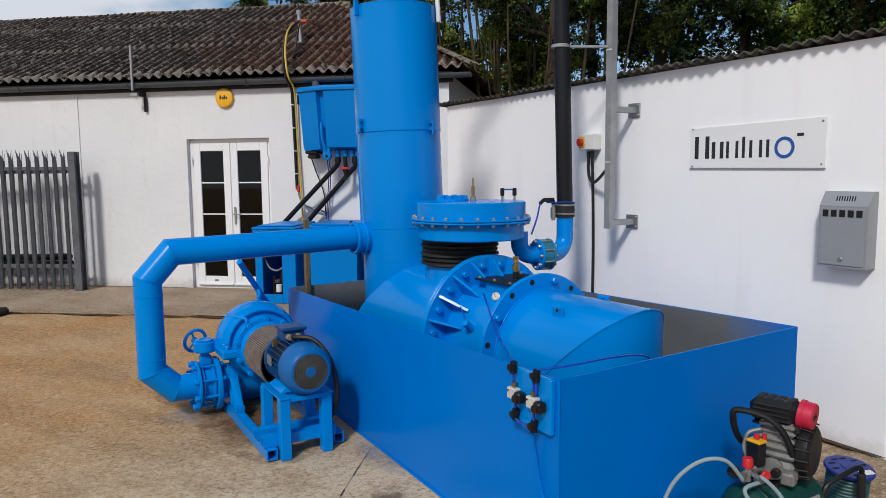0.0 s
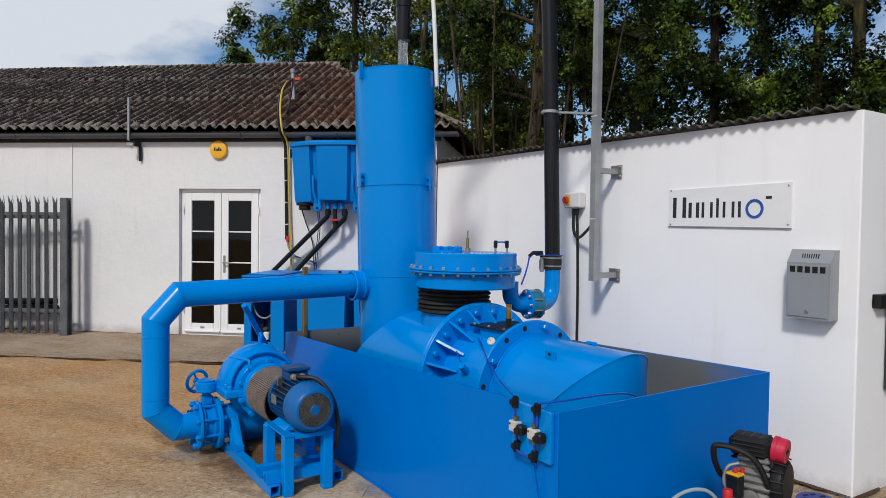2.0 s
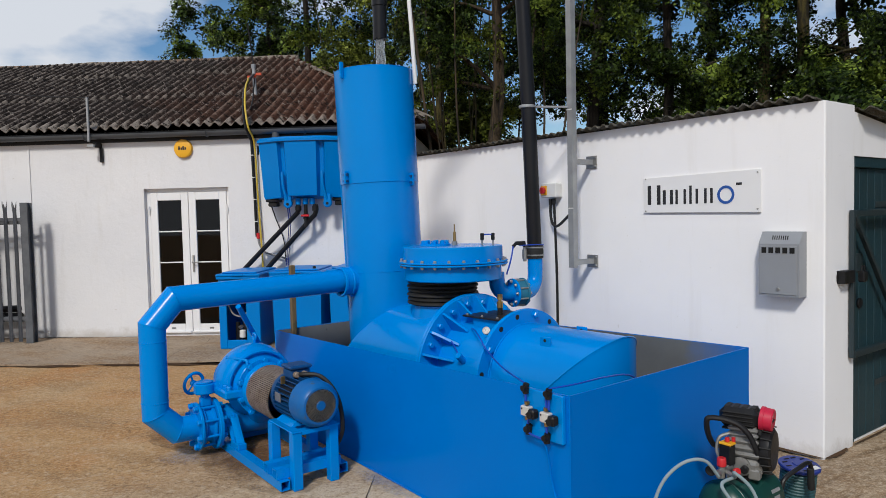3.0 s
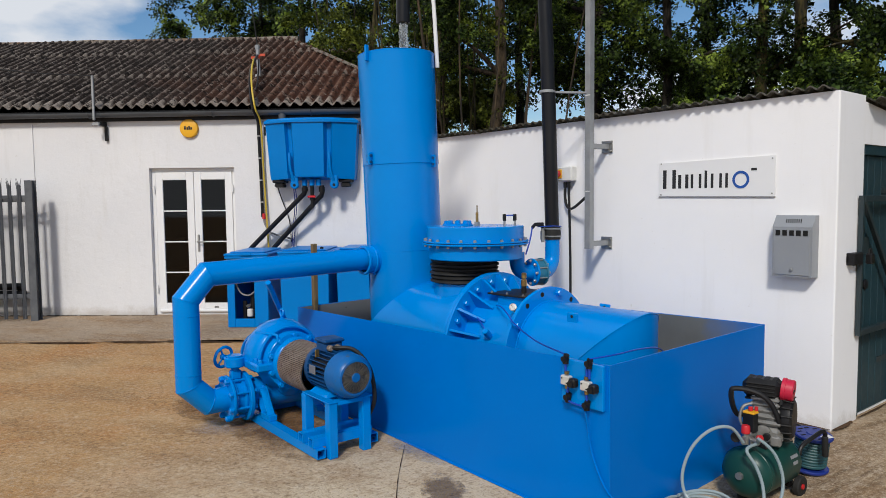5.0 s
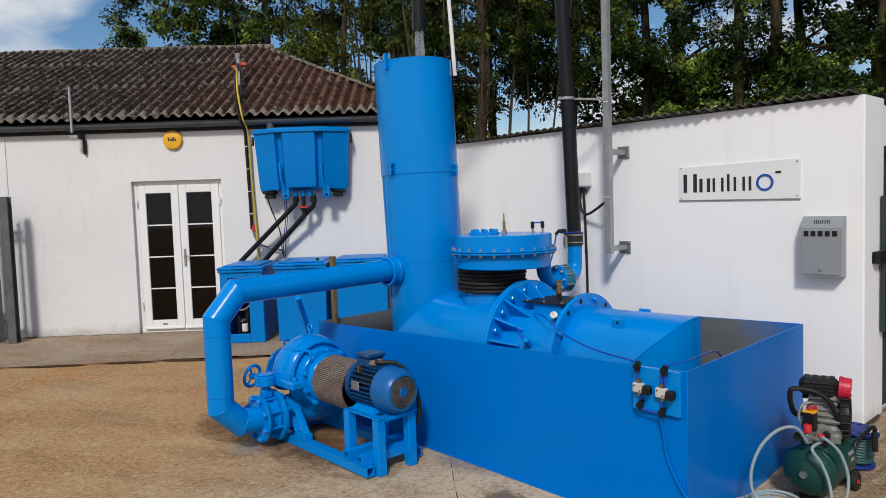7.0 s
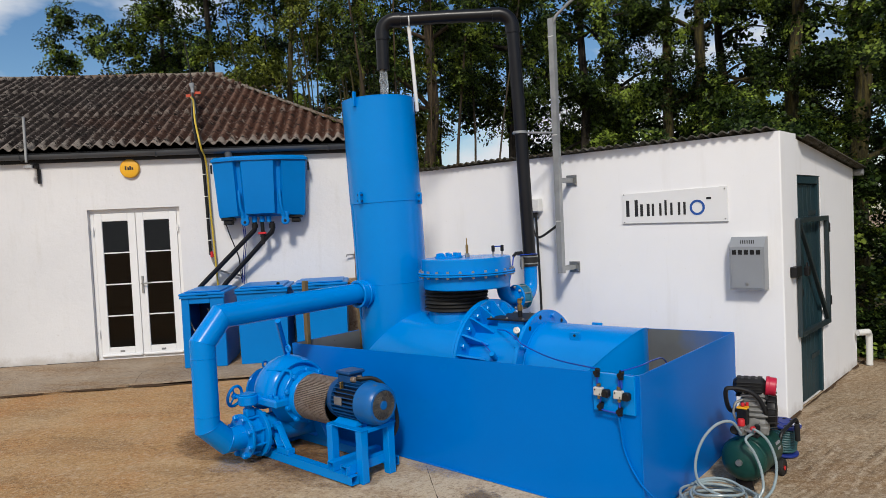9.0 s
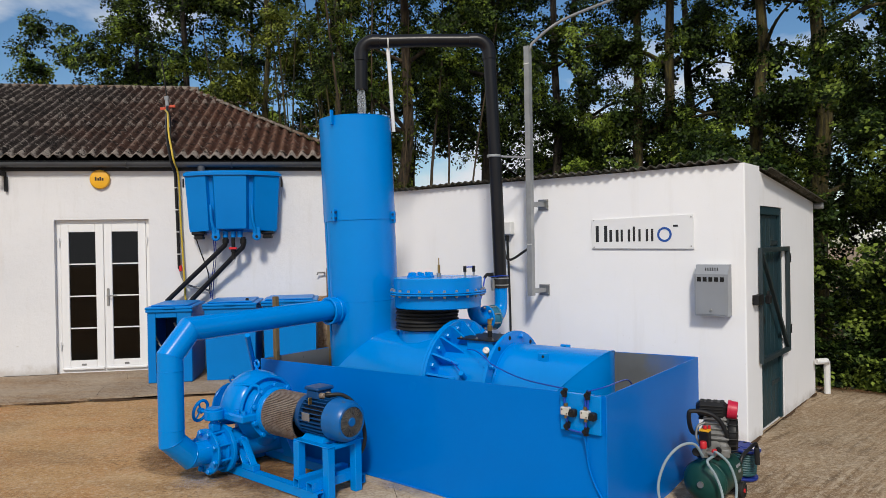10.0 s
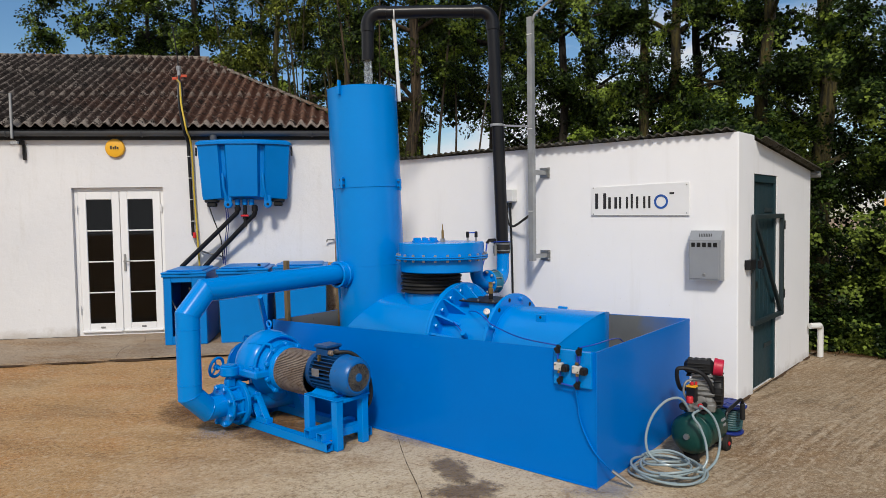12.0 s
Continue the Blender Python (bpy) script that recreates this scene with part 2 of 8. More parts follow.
def roof_mat(name, dark, mid, pale, moss, rust, crest=None):
    """Weathered corrugated sheet: lichen, moss, rusty patches, crests paled by wear and painted-in light."""
    m, n, l, p = node_mat(name)
    v = world_vec(n, l)
    c = mix_node(n, l, ramp_node(n, l, noise_node(n, l, v, 1.1, 8, 0.65), 0.35, 0.65), dark, mid)
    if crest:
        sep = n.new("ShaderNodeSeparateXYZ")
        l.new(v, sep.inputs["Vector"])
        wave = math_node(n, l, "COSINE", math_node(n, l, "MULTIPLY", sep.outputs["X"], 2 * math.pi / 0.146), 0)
        # pale crests mix wear with lit relief put into the colour
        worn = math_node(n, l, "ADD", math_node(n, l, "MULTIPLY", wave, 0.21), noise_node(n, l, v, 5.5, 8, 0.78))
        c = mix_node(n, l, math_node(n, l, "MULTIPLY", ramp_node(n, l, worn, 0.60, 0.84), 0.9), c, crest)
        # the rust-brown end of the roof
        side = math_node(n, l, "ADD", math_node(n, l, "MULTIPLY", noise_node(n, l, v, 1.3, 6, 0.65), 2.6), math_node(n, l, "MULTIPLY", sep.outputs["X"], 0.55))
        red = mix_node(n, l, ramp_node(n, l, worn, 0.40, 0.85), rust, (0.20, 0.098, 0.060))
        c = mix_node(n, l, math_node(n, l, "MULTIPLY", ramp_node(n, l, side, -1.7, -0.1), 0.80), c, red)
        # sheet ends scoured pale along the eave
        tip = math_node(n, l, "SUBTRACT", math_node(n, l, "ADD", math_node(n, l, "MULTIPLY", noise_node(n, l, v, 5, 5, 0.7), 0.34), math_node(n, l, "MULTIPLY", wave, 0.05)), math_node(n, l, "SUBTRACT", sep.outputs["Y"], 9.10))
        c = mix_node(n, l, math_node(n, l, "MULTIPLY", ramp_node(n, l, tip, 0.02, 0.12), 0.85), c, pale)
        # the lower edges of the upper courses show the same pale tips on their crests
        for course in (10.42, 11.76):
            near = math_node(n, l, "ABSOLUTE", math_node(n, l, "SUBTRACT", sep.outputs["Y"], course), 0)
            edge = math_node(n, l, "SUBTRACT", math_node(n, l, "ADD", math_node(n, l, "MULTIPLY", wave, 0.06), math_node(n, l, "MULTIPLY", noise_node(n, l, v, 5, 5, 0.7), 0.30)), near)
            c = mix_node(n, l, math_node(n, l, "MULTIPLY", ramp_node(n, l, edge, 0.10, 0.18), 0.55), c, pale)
    else:
        c = mix_node(n, l, ramp_node(n, l, noise_node(n, l, v, 0.55, 6, 0.6), 0.52, 0.66), c, rust)
    c = mix_node(n, l, ramp_node(n, l, noise_node(n, l, v, 13, 6, 0.75), 0.575, 0.65), c, pale)
    c = mix_node(n, l, ramp_node(n, l, noise_node(n, l, v, 8, 8, 0.8), 0.515, 0.58), c, moss)
    l.new(c, p.inputs["Base Color"])
    p.inputs["Roughness"].default_value = 0.9
    p.inputs["Specular IOR Level"].default_value = 0.15
    bump_node(n, l, p, noise_node(n, l, v, 24, 5, 0.7), 1.0, 0.03)
    return m


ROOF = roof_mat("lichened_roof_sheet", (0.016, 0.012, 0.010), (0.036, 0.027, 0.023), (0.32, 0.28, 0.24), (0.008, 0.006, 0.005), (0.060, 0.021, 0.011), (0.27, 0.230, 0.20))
ROOF_CAP = roof_mat("lichened_cap", (0.20, 0.17, 0.14), (0.34, 0.30, 0.25), (0.32, 0.29, 0.25), (0.035, 0.027, 0.02), (0.16, 0.075, 0.03))
SHED_ROOF = roof_mat("grey_roof_sheet", (0.075, 0.072, 0.058), (0.13, 0.12, 0.10), (0.22, 0.21, 0.18), (0.035, 0.036, 0.022), (0.09, 0.075, 0.05))


def concrete_mat(name, apron=False):
    """Old yard concrete: open speckled texture, tamping ridges on one side, rust wash on the other."""
    m, n, l, p = node_mat(name)
    v = world_vec(n, l)

    def lay(base, fac, most, col):
        return mix_node(n, l, math_node(n, l, "MULTIPLY", fac, most), base, col)

    big = ramp_node(n, l, noise_node(n, l, v, 0.9, 8, 0.65), 0.32, 0.68)
    lane = radians(-34)
    ridge = noise_node(n, l, world_vec(n, l, (1.7, 24, 1), lane), 1.0, 4, 0.6)
    if apron:
        base = mix_node(n, l, big, (0.39, 0.310, 0.228), (0.24, 0.184, 0.135))
        open_, tamped = 0.35, 0.0
    else:
        base = mix_node(n, l, big, (0.46, 0.350, 0.222), (0.335, 0.242, 0.145))
        sep = n.new("ShaderNodeSeparateXYZ")
        l.new(v, sep.inputs["Vector"])
        drift = noise_node(n, l, v, 0.55, 8, 0.68)
        reach = math_node(n, l, "ADD", math_node(n, l, "MULTIPLY", sep.outputs["X"], -0.42), math_node(n, l, "MULTIPLY", drift, 1.9))
        rusty = ramp_node(n, l, reach, 1.05, 2.2)
        base = lay(base, rusty, 0.90, (0.465, 0.262, 0.100))
        deep = noise_node(n, l, world_vec(n, l, (0.9, 1.2, 1)), 1.0, 8, 0.72)
        base = lay(base, math_node(n, l, "MULTIPLY", ramp_node(n, l, deep, 0.47, 0.64), ramp_node(n, l, reach, 1.0, 2.2)), 0.75, (0.44, 0.195, 0.055))
        pale = noise_node(n, l, world_vec(n, l, (0.9, 1.25, 1)), 1.1, 8, 0.7)
        base = lay(base, math_node(n, l, "MULTIPLY", ramp_node(n, l, pale, 0.48, 0.66), rusty), 0.45, (0.53, 0.40, 0.24))
        # greyer, darker concrete beside the outbuilding
        side = math_node(n, l, "ADD", sep.outputs["X"], math_node(n, l, "MULTIPLY", noise_node(n, l, v, 0.8, 6, 0.6), 1.2))
        grey = ramp_node(n, l, side, 1.2, 2.1)
        base = lay(base, grey, 0.85, (0.27, 0.200, 0.128))
        # scrubbed pale concrete in front of the tank
        far = n.new("ShaderNodeVectorMath")
        far.operation = "DISTANCE"
        l.new(v, far.inputs[0])
        far.inputs[1].default_value = (-0.75, 2.6, 0.0)
        near = math_node(n, l, "ADD", far.outputs["Value"], math_node(n, l, "MULTIPLY", noise_node(n, l, v, 1.6, 7, 0.65), 1.6))
        base = lay(base, ramp_node(n, l, near, 3.1, 1.5), 0.85, (0.60, 0.500, 0.352))
        tamped = math_node(n, l, "MULTIPLY", grey, ramp_node(n, l, noise_node(n, l, v, 1.4, 5, 0.6), 0.36, 0.55))
        open_ = math_node(n, l, "ADD", 0.80, math_node(n, l, "MULTIPLY", ramp_node(n, l, reach, 2.2, 1.1), 0.20))
        open_ = math_node(n, l, "MULTIPLY", open_, math_node(n, l, "SUBTRACT", 1.0, math_node(n, l, "MULTIPLY", grey, 0.15)))
        base = lay(base, math_node(n, l, "MULTIPLY", ramp_node(n, l, ridge, 0.53, 0.62), tamped), 0.65, (0.47, 0.385, 0.28))
        base = lay(base, math_node(n, l, "MULTIPLY", ramp_node(n, l, ridge, 0.47, 0.38), tamped), 0.70, (0.10, 0.070, 0.045))
    # darker drags of dirt, patchy wear, then open pores at three sizes
    drag = noise_node(n, l, world_vec(n, l, (0.55, 1.5, 1), radians(20)), 1.5, 9, 0.74)
    base = lay(base, ramp_node(n, l, drag, 0.49, 0.62), 0.55, (0.25, 0.140, 0.058))
    base = lay(base, ramp_node(n, l, noise_node(n, l, v, 2.8, 9, 0.72), 0.51, 0.70), 0.42, (0.29, 0.175, 0.080))
    coarse = noise_node(n, l, world_vec(n, l, (1.0, 1.25, 1), lane), 17, 5, 0.62)
    mid = noise_node(n, l, world_vec(n, l, (1.0, 1.2, 1), lane), 40, 4, 0.6)
    fine = noise_node(n, l, v, 95, 3, 0.6)
    base = lay(base, math_node(n, l, "MULTIPLY", ramp_node(n, l, coarse, 0.54, 0.64), open_), 0.50, (0.26, 0.165, 0.085))
    base = lay(base, math_node(n, l, "MULTIPLY", ramp_node(n, l, coarse, 0.46, 0.36), open_), 0.45, (0.60, 0.505, 0.38))
    base = lay(base, math_node(n, l, "MULTIPLY", ramp_node(n, l, mid, 0.56, 0.66), open_), 0.68, (0.15, 0.092, 0.048))
    base = lay(base, math_node(n, l, "MULTIPLY", ramp_node(n, l, mid, 0.44, 0.34), open_), 0.40, (0.64, 0.55, 0.42))
    base = lay(base, ramp_node(n, l, fine, 0.57, 0.66), 0.45, (0.14, 0.092, 0.055))
    base = lay(base, ramp_node(n, l, fine, 0.44, 0.34), 0.40, (0.66, 0.54, 0.38))
    # crumbs and black specks in drifts
    speck = noise_node(n, l, v, 27, 7, 0.78)
    drift2 = noise_node(n, l, world_vec(n, l, (0.8, 1.3, 1), radians(15)), 1.2, 6, 0.7)
    base = lay(base, math_node(n, l, "MULTIPLY", ramp_node(n, l, speck, 0.52, 0.575), ramp_node(n, l, drift2, 0.44, 0.58)), 0.66, (0.145, 0.080, 0.038))
    base = lay(base, math_node(n, l, "MULTIPLY", ramp_node(n, l, speck, 0.47, 0.40), ramp_node(n, l, drift2, 0.56, 0.42)), 0.40, (0.60, 0.46, 0.30))
    l.new(base, p.inputs["Base Color"])
    p.inputs["Roughness"].default_value = 0.9
    p.inputs["Specular IOR Level"].default_value = 0.2
    h = math_node(n, l, "ADD", math_node(n, l, "MULTIPLY", coarse, -0.5), math_node(n, l, "MULTIPLY", mid, -0.6))
    h = math_node(n, l, "ADD", h, math_node(n, l, "MULTIPLY", math_node(n, l, "MULTIPLY", ridge, tamped), 0.8))
    bump_node(n, l, p, h, 0.8, 0.014)
    return m


CONCRETE = concrete_mat("brushed_concrete")
APRON = concrete_mat("apron_concrete", True)


def stain_mat(name, col, rough, lo, hi, scale=6.0, most=1.0):
    """A ragged thin stain: see-through where the noise is low and towards its rim."""
    m, n, l, p = node_mat(name)
    co = n.new("ShaderNodeTexCoord")
    ln = n.new("ShaderNodeVectorMath")
    ln.operation = "LENGTH"
    l.new(co.outputs["Object"], ln.inputs[0])
    v = world_vec(n, l)
    a = math_node(n, l, "SUBTRACT", noise_node(n, l, v, scale, 10, 0.78), math_node(n, l, "MULTIPLY", ln.outputs["Value"], 0.35))
    l.new(math_node(n, l, "MULTIPLY", ramp_node(n, l, a, lo, hi), most), p.inputs["Alpha"])
    p.inputs["Base Color"].default_value = (*col, 1)
    p.inputs["Roughness"].default_value = rough
    return m


WET = stain_mat("damp_stain", (0.13, 0.08, 0.04), 0.6, 0.15, 0.28, 9.0, 0.55)
BROWN_STAIN = stain_mat("dark_brown_stain", (0.13, 0.062, 0.022), 0.75, 0.10, 0.44, 6.0, 0.75)
OVERSPRAY = stain_mat("blue_overspray", (0.10, 0.20, 0.36), 0.8, 0.12, 0.50, 9.0, 0.36)


def glass_mat(name, tint, rough, ior=1.45):
    m, n, l, p = node_mat(name)
    p.inputs["Base Color"].default_value = (*tint, 1)
    p.inputs["Roughness"].default_value, p.inputs["IOR"].default_value = rough, ior
    p.inputs["Transmission Weight"].default_value = 1.0
    return m


GLASS = glass_mat("window_glass", (0.030, 0.031, 0.033), 0.02, 1.38)
WATER = glass_mat("clear_water", (0.93, 0.96, 0.97), 0.08, 1.33)
WATER.node_tree.nodes["Principled BSDF"].inputs["Transmission Weight"].default_value = 0.9


def bark_mat(name, a, b):
    m, n, l, p = node_mat(name)
    g = noise_node(n, l, world_vec(n, l, (9, 9, 1.6)), 2.0, 6, 0.65)
    l.new(mix_node(n, l, ramp_node(n, l, g, 0.40, 0.60), a, b), p.inputs["Base Color"])
    p.inputs["Roughness"].default_value = 0.9
    bump_node(n, l, p, g, 1.0, 0.05)
    return m


BARK = bark_mat("bark", (0.004, 0.003, 0.002), (0.042, 0.032, 0.020))
BARK_MOSS = bark_mat("mossy_bark", (0.012, 0.010, 0.004), (0.075, 0.060, 0.012))
BARK_RED = bark_mat("reddish_bark", (0.014, 0.010, 0.006), (0.075, 0.050, 0.024))


def leaf_mat(name, a, b, c):
    """Leaf green: dark and mid tones leaf by leaf, young yellow-green sprays here and there."""
    m, n, l, p = node_mat(name)
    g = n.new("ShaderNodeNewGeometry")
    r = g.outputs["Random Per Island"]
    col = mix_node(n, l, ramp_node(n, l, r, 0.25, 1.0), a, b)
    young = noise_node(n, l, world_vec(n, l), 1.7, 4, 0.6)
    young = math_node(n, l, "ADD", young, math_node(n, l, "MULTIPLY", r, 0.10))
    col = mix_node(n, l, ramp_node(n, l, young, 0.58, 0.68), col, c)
    # near-black core, so the gaps between the blue fins are dark
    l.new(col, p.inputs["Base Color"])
    p.inputs["Roughness"].default_value = 0.5
    p.inputs["Specular IOR Level"].default_value = 0.14
    tr = n.new("ShaderNodeBsdfTranslucent")
    l.new(col, tr.inputs["Color"])
    ms = n.new("ShaderNodeMixShader")
    ms.inputs["Fac"].default_value = 0.12
    l.new(p.outputs["BSDF"], ms.inputs[1])
    l.new(tr.outputs["BSDF"], ms.inputs[2])
    l.new(ms.outputs["Shader"], n["Material Output"].inputs["Surface"])
    return m


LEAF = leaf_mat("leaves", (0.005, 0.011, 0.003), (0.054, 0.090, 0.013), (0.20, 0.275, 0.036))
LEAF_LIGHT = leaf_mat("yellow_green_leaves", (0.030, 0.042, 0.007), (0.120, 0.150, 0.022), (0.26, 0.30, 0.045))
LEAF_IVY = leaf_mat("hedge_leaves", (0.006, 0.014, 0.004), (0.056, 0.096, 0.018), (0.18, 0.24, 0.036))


# ---- building helpers ----
class Shape:
    """Vertices and faces gathered from simple solids."""

    def __init__(self):
        self.v, self.f = [], []

    def add(self, verts, faces, m=None):
        k = len(self.v)
        self.v += [tuple(m @ Vector(p)) if m else tuple(p) for p in verts]
        self.f += [tuple(i + k for i in face) for face in faces]
        return self

    def box(self, lo, hi, bevel=0.0, m=None):
        bm = bmesh.new()
        bmesh.ops.create_cube(bm, size=1.0)
        for p in bm.verts:
            p.co = [(a + b) / 2 + c * (b - a) for a, b, c in zip(lo, hi, p.co)]
        if bevel:
            bmesh.ops.bevel(bm, geom=bm.edges[:], offset=bevel, segments=1, affect="EDGES", profile=0.5)
        bm.verts.index_update()
        self.add([p.co.copy() for p in bm.verts], [[q.index for q in face.verts] for face in bm.faces], m)
        bm.free()
        return self

    def lathe(self, profile, p=(0, 0, 0), q=(0, 0, 1), seg=32, m=None, closed=False):
        """Turns rows of (distance along p to q, radius) round that axis. closed: joins the last row to the first."""
        p, q = Vector(p), Vector(q)
        turn = (q - p).to_track_quat("Z", "Y").to_matrix().to_4x4()
        turn = Matrix.Translation(p) @ turn
        verts, faces = [], []
        for d, r in profile:
            verts += [turn @ Vector((r * math.cos(2 * math.pi * i / seg), r * math.sin(2 * math.pi * i / seg), d)) for i in range(seg)]
        rows = len(profile)
        for a in range(rows if closed else rows - 1):
            b = (a + 1) % rows
            faces += [(a * seg + i, a * seg + (i + 1) % seg, b * seg + (i + 1) % seg, b * seg + i) for i in range(seg)]
        if not closed:
            if profile[0][1] > 1e-6:
                faces.append(tuple(reversed(range(seg))))
            if profile[-1][1] > 1e-6:
                faces.append(tuple((rows - 1) * seg + i for i in range(seg)))
        return self.add(verts, faces, m)

    def rod(self, p, q, r, r2=None, seg=20, m=None, bevel=0.0):
        n = (Vector(q) - Vector(p)).length
        r2 = r if r2 is None else r2
        rows = [(0, r), (n, r2)]
        if bevel:
            rows = [(0, r - bevel), (bevel, r), (n - bevel, r2), (n, r2 - bevel)]
        return self.lathe(rows, p, q, seg, m)

    def pipe(self, p, q, r, wall, seg=40, m=None):
        """A hollow pipe, open at both ends."""
        n = (Vector(q) - Vector(p)).length
        return self.lathe([(0, r), (n, r), (n, r - wall), (0, r - wall)], p, q, seg, m, closed=True)

    def ring(self, c, axis, r_in, r_out, thick, seg=40, m=None):
        c, axis = Vector(c), Vector(axis).normalized()
        b = min(0.004, thick / 4)
        rows = [(0, r_in), (0, r_out - b), (b, r_out), (thick - b, r_out), (thick, r_out - b), (thick, r_in)]
        return self.lathe(rows, c, c + axis, seg, m, closed=True)

    def tube(self, pts, r, seg=10, m=None, cap=True, radii=None):
        """A round tube swept along points."""
        pts = [Vector(p) for p in pts]
        n = len(pts)
        tangent = [(pts[min(i + 1, n - 1)] - pts[max(i - 1, 0)]).normalized() for i in range(n)]
        side = tangent[0].orthogonal().normalized()
        verts, faces = [], []
        for i in range(n):
            side = (side - tangent[i] * side.dot(tangent[i])).normalized()
            up = tangent[i].cross(side)
            rr = radii[i] if radii else r
            if 0 < i < n - 1:
                a, b = (pts[i] - pts[i - 1]).normalized(), (pts[i + 1] - pts[i]).normalized()
                k = min(1.6, 1.0 / max(0.4, a.dot(tangent[i])))
                bend = (b - a)
                bend = bend.normalized() if bend.length > 1e-4 else None
            else:
                k, bend = 1.0, None
            for j in range(seg):
                w = 2 * math.pi * j / seg
                o = (side * math.cos(w) + up * math.sin(w)) * rr
                if bend:
                    o = o + bend * o.dot(bend) * (k - 1)
                verts.append(pts[i] + o)
        for i in range(n - 1):
            faces += [(i * seg + j, i * seg + (j + 1) % seg, (i + 1) * seg + (j + 1) % seg, (i + 1) * seg + j) for j in range(seg)]
        if cap:
            faces += [tuple(reversed(range(seg))), tuple((n - 1) * seg + j for j in range(seg))]
        return self.add(verts, faces, m)

    def prism(self, outline, lo, hi, m=None):
        """An outline in x, y raised from z lo to z hi."""
        n = len(outline)
        verts = [(*p, lo) for p in outline] + [(*p, hi) for p in outline]
        faces = [tuple(reversed(range(n))), tuple(range(n, 2 * n))]
        faces += [(i, (i + 1) % n, n + (i + 1) % n, n + i) for i in range(n)]
        return self.add(verts, faces, m)

    def mesh(self, name, material, m=None, sharp=29):
        me = bpy.data.meshes.new(name)
        me.from_pydata([tuple(m @ Vector(p)) for p in self.v] if m else self.v, [], self.f)
        me.materials.append(material)
        bm = bmesh.new()
        bm.from_mesh(me)
        bmesh.ops.recalc_face_normals(bm, faces=bm.faces)
        bm.to_mesh(me)
        bm.free()
        if sharp:
            me.polygons.foreach_set("use_smooth", [True] * len(me.polygons))
            me.set_sharp_from_angle(angle=radians(sharp))
        return me


def arc(c, a, b, r, n=8):
    """Points on a quarter bend that leaves along a and ends along b, round the corner point c."""
    c, a, b = Vector(c), Vector(a).normalized(), Vector(b).normalized()
    start, mid = c - a * r, c - a * r + b * r
    return [mid - b * r * math.cos(w) + a * r * math.sin(w) for w in [math.pi / 2 * i / n for i in range(n + 1)]]


def smooth(pts, n=6):
    """A curve through points."""
    pts = [Vector(p) for p in pts]
    pts = [pts[0] * 2 - pts[1]] + pts + [pts[-1] * 2 - pts[-2]]
    out = []
    for i in range(1, len(pts) - 2):
        a, b, c, d = pts[i - 1 : i + 3]
        for k in range(n):
            t = k / n
            out.append(0.5 * ((2 * b) + (c - a) * t + (2 * a - 5 * b + 4 * c - d) * t * t + (3 * b - a - 3 * c + d) * t**3))
    return out + [pts[-2]]


DESIGN = {}


def thing(name, base, label, category, design=None, group="", kind=""):
    """An Empty at base (in the design's space) that carries parts drawn in the design's space."""
    d = design or Matrix()
    ob = new(name)
    ob.empty_display_size = 0.1
    ob.matrix_world = d @ Matrix.Translation(base)
    DESIGN[ob] = Matrix.Translation(base).inverted()
    return tagged(ob, label, category, group, kind)


def part(name, shape, material, parent, label="", sharp=29):
    me = shape.mesh(name, material, DESIGN[parent], sharp)
    ob = new(name, me)
    ob.parent = parent
    DESIGN[ob] = DESIGN[parent]
    return tagged(ob, label) if label else ob


def repeat(name, me, parent, places):
    """Parts that share one mesh, each at a pose in the design's space."""
    made = []
    for m in places:
        ob = new(name, me)
        ob.parent = parent
        ob.matrix_basis = DESIGN[parent] @ m
        made.append(ob)
    return made


def solid(name, shape, material, label, category, kind="", design=None, sharp=29, group=""):
    """A thing of one mesh, in place."""
    lo = np.array(shape.v).min(0)
    hi = np.array(shape.v).max(0)
    base = Vector(((lo[0] + hi[0]) / 2, (lo[1] + hi[1]) / 2, lo[2]))
    me = shape.mesh(name, material, Matrix.Translation(-base), sharp)
    ob = new(name, me)
    ob.matrix_world = (design or Matrix()) @ Matrix.Translation(base)
    return tagged(ob, label, category, group, kind)


def bolt_mesh(name, material, r=0.016, h=0.02):
    s = Shape().lathe([(0, r * 1.25), (0.004, r * 1.25), (0.004, r), (h * 0.8, r), (h, r * 0.8)], seg=6)
    return s.mesh(name, material, None, 0)


def round_places(c, axis, r, n, start=0.0, span=360.0):
    """Poses round a circle, their z along the axis."""
    axis = Vector(axis).normalized()
    turn = axis.to_track_quat("Z", "Y").to_matrix().to_4x4()
    out = []
    for i in range(n):
        w = radians(start + span * i / n)
        out.append(Matrix.Translation(Vector(c)) @ turn @ Matrix.Translation((r * math.cos(w), r * math.sin(w), 0)))
    return out


# ---- ground ----
U = Vector((-0.65, 0.76, 0)).normalized()
V = Vector((U.y, -U.x, 0))
CORNER = Vector((0.279, 2.829, 0))


def level(x, y):
    """The yard rises a little towards the outbuilding."""
    v = (Vector((x, y, 0)) - CORNER).dot(V)
    t = min(1.0, max(0.0, (v - 0.95) / 1.1))
    return 0.075 * t * t * (3 - 2 * t)


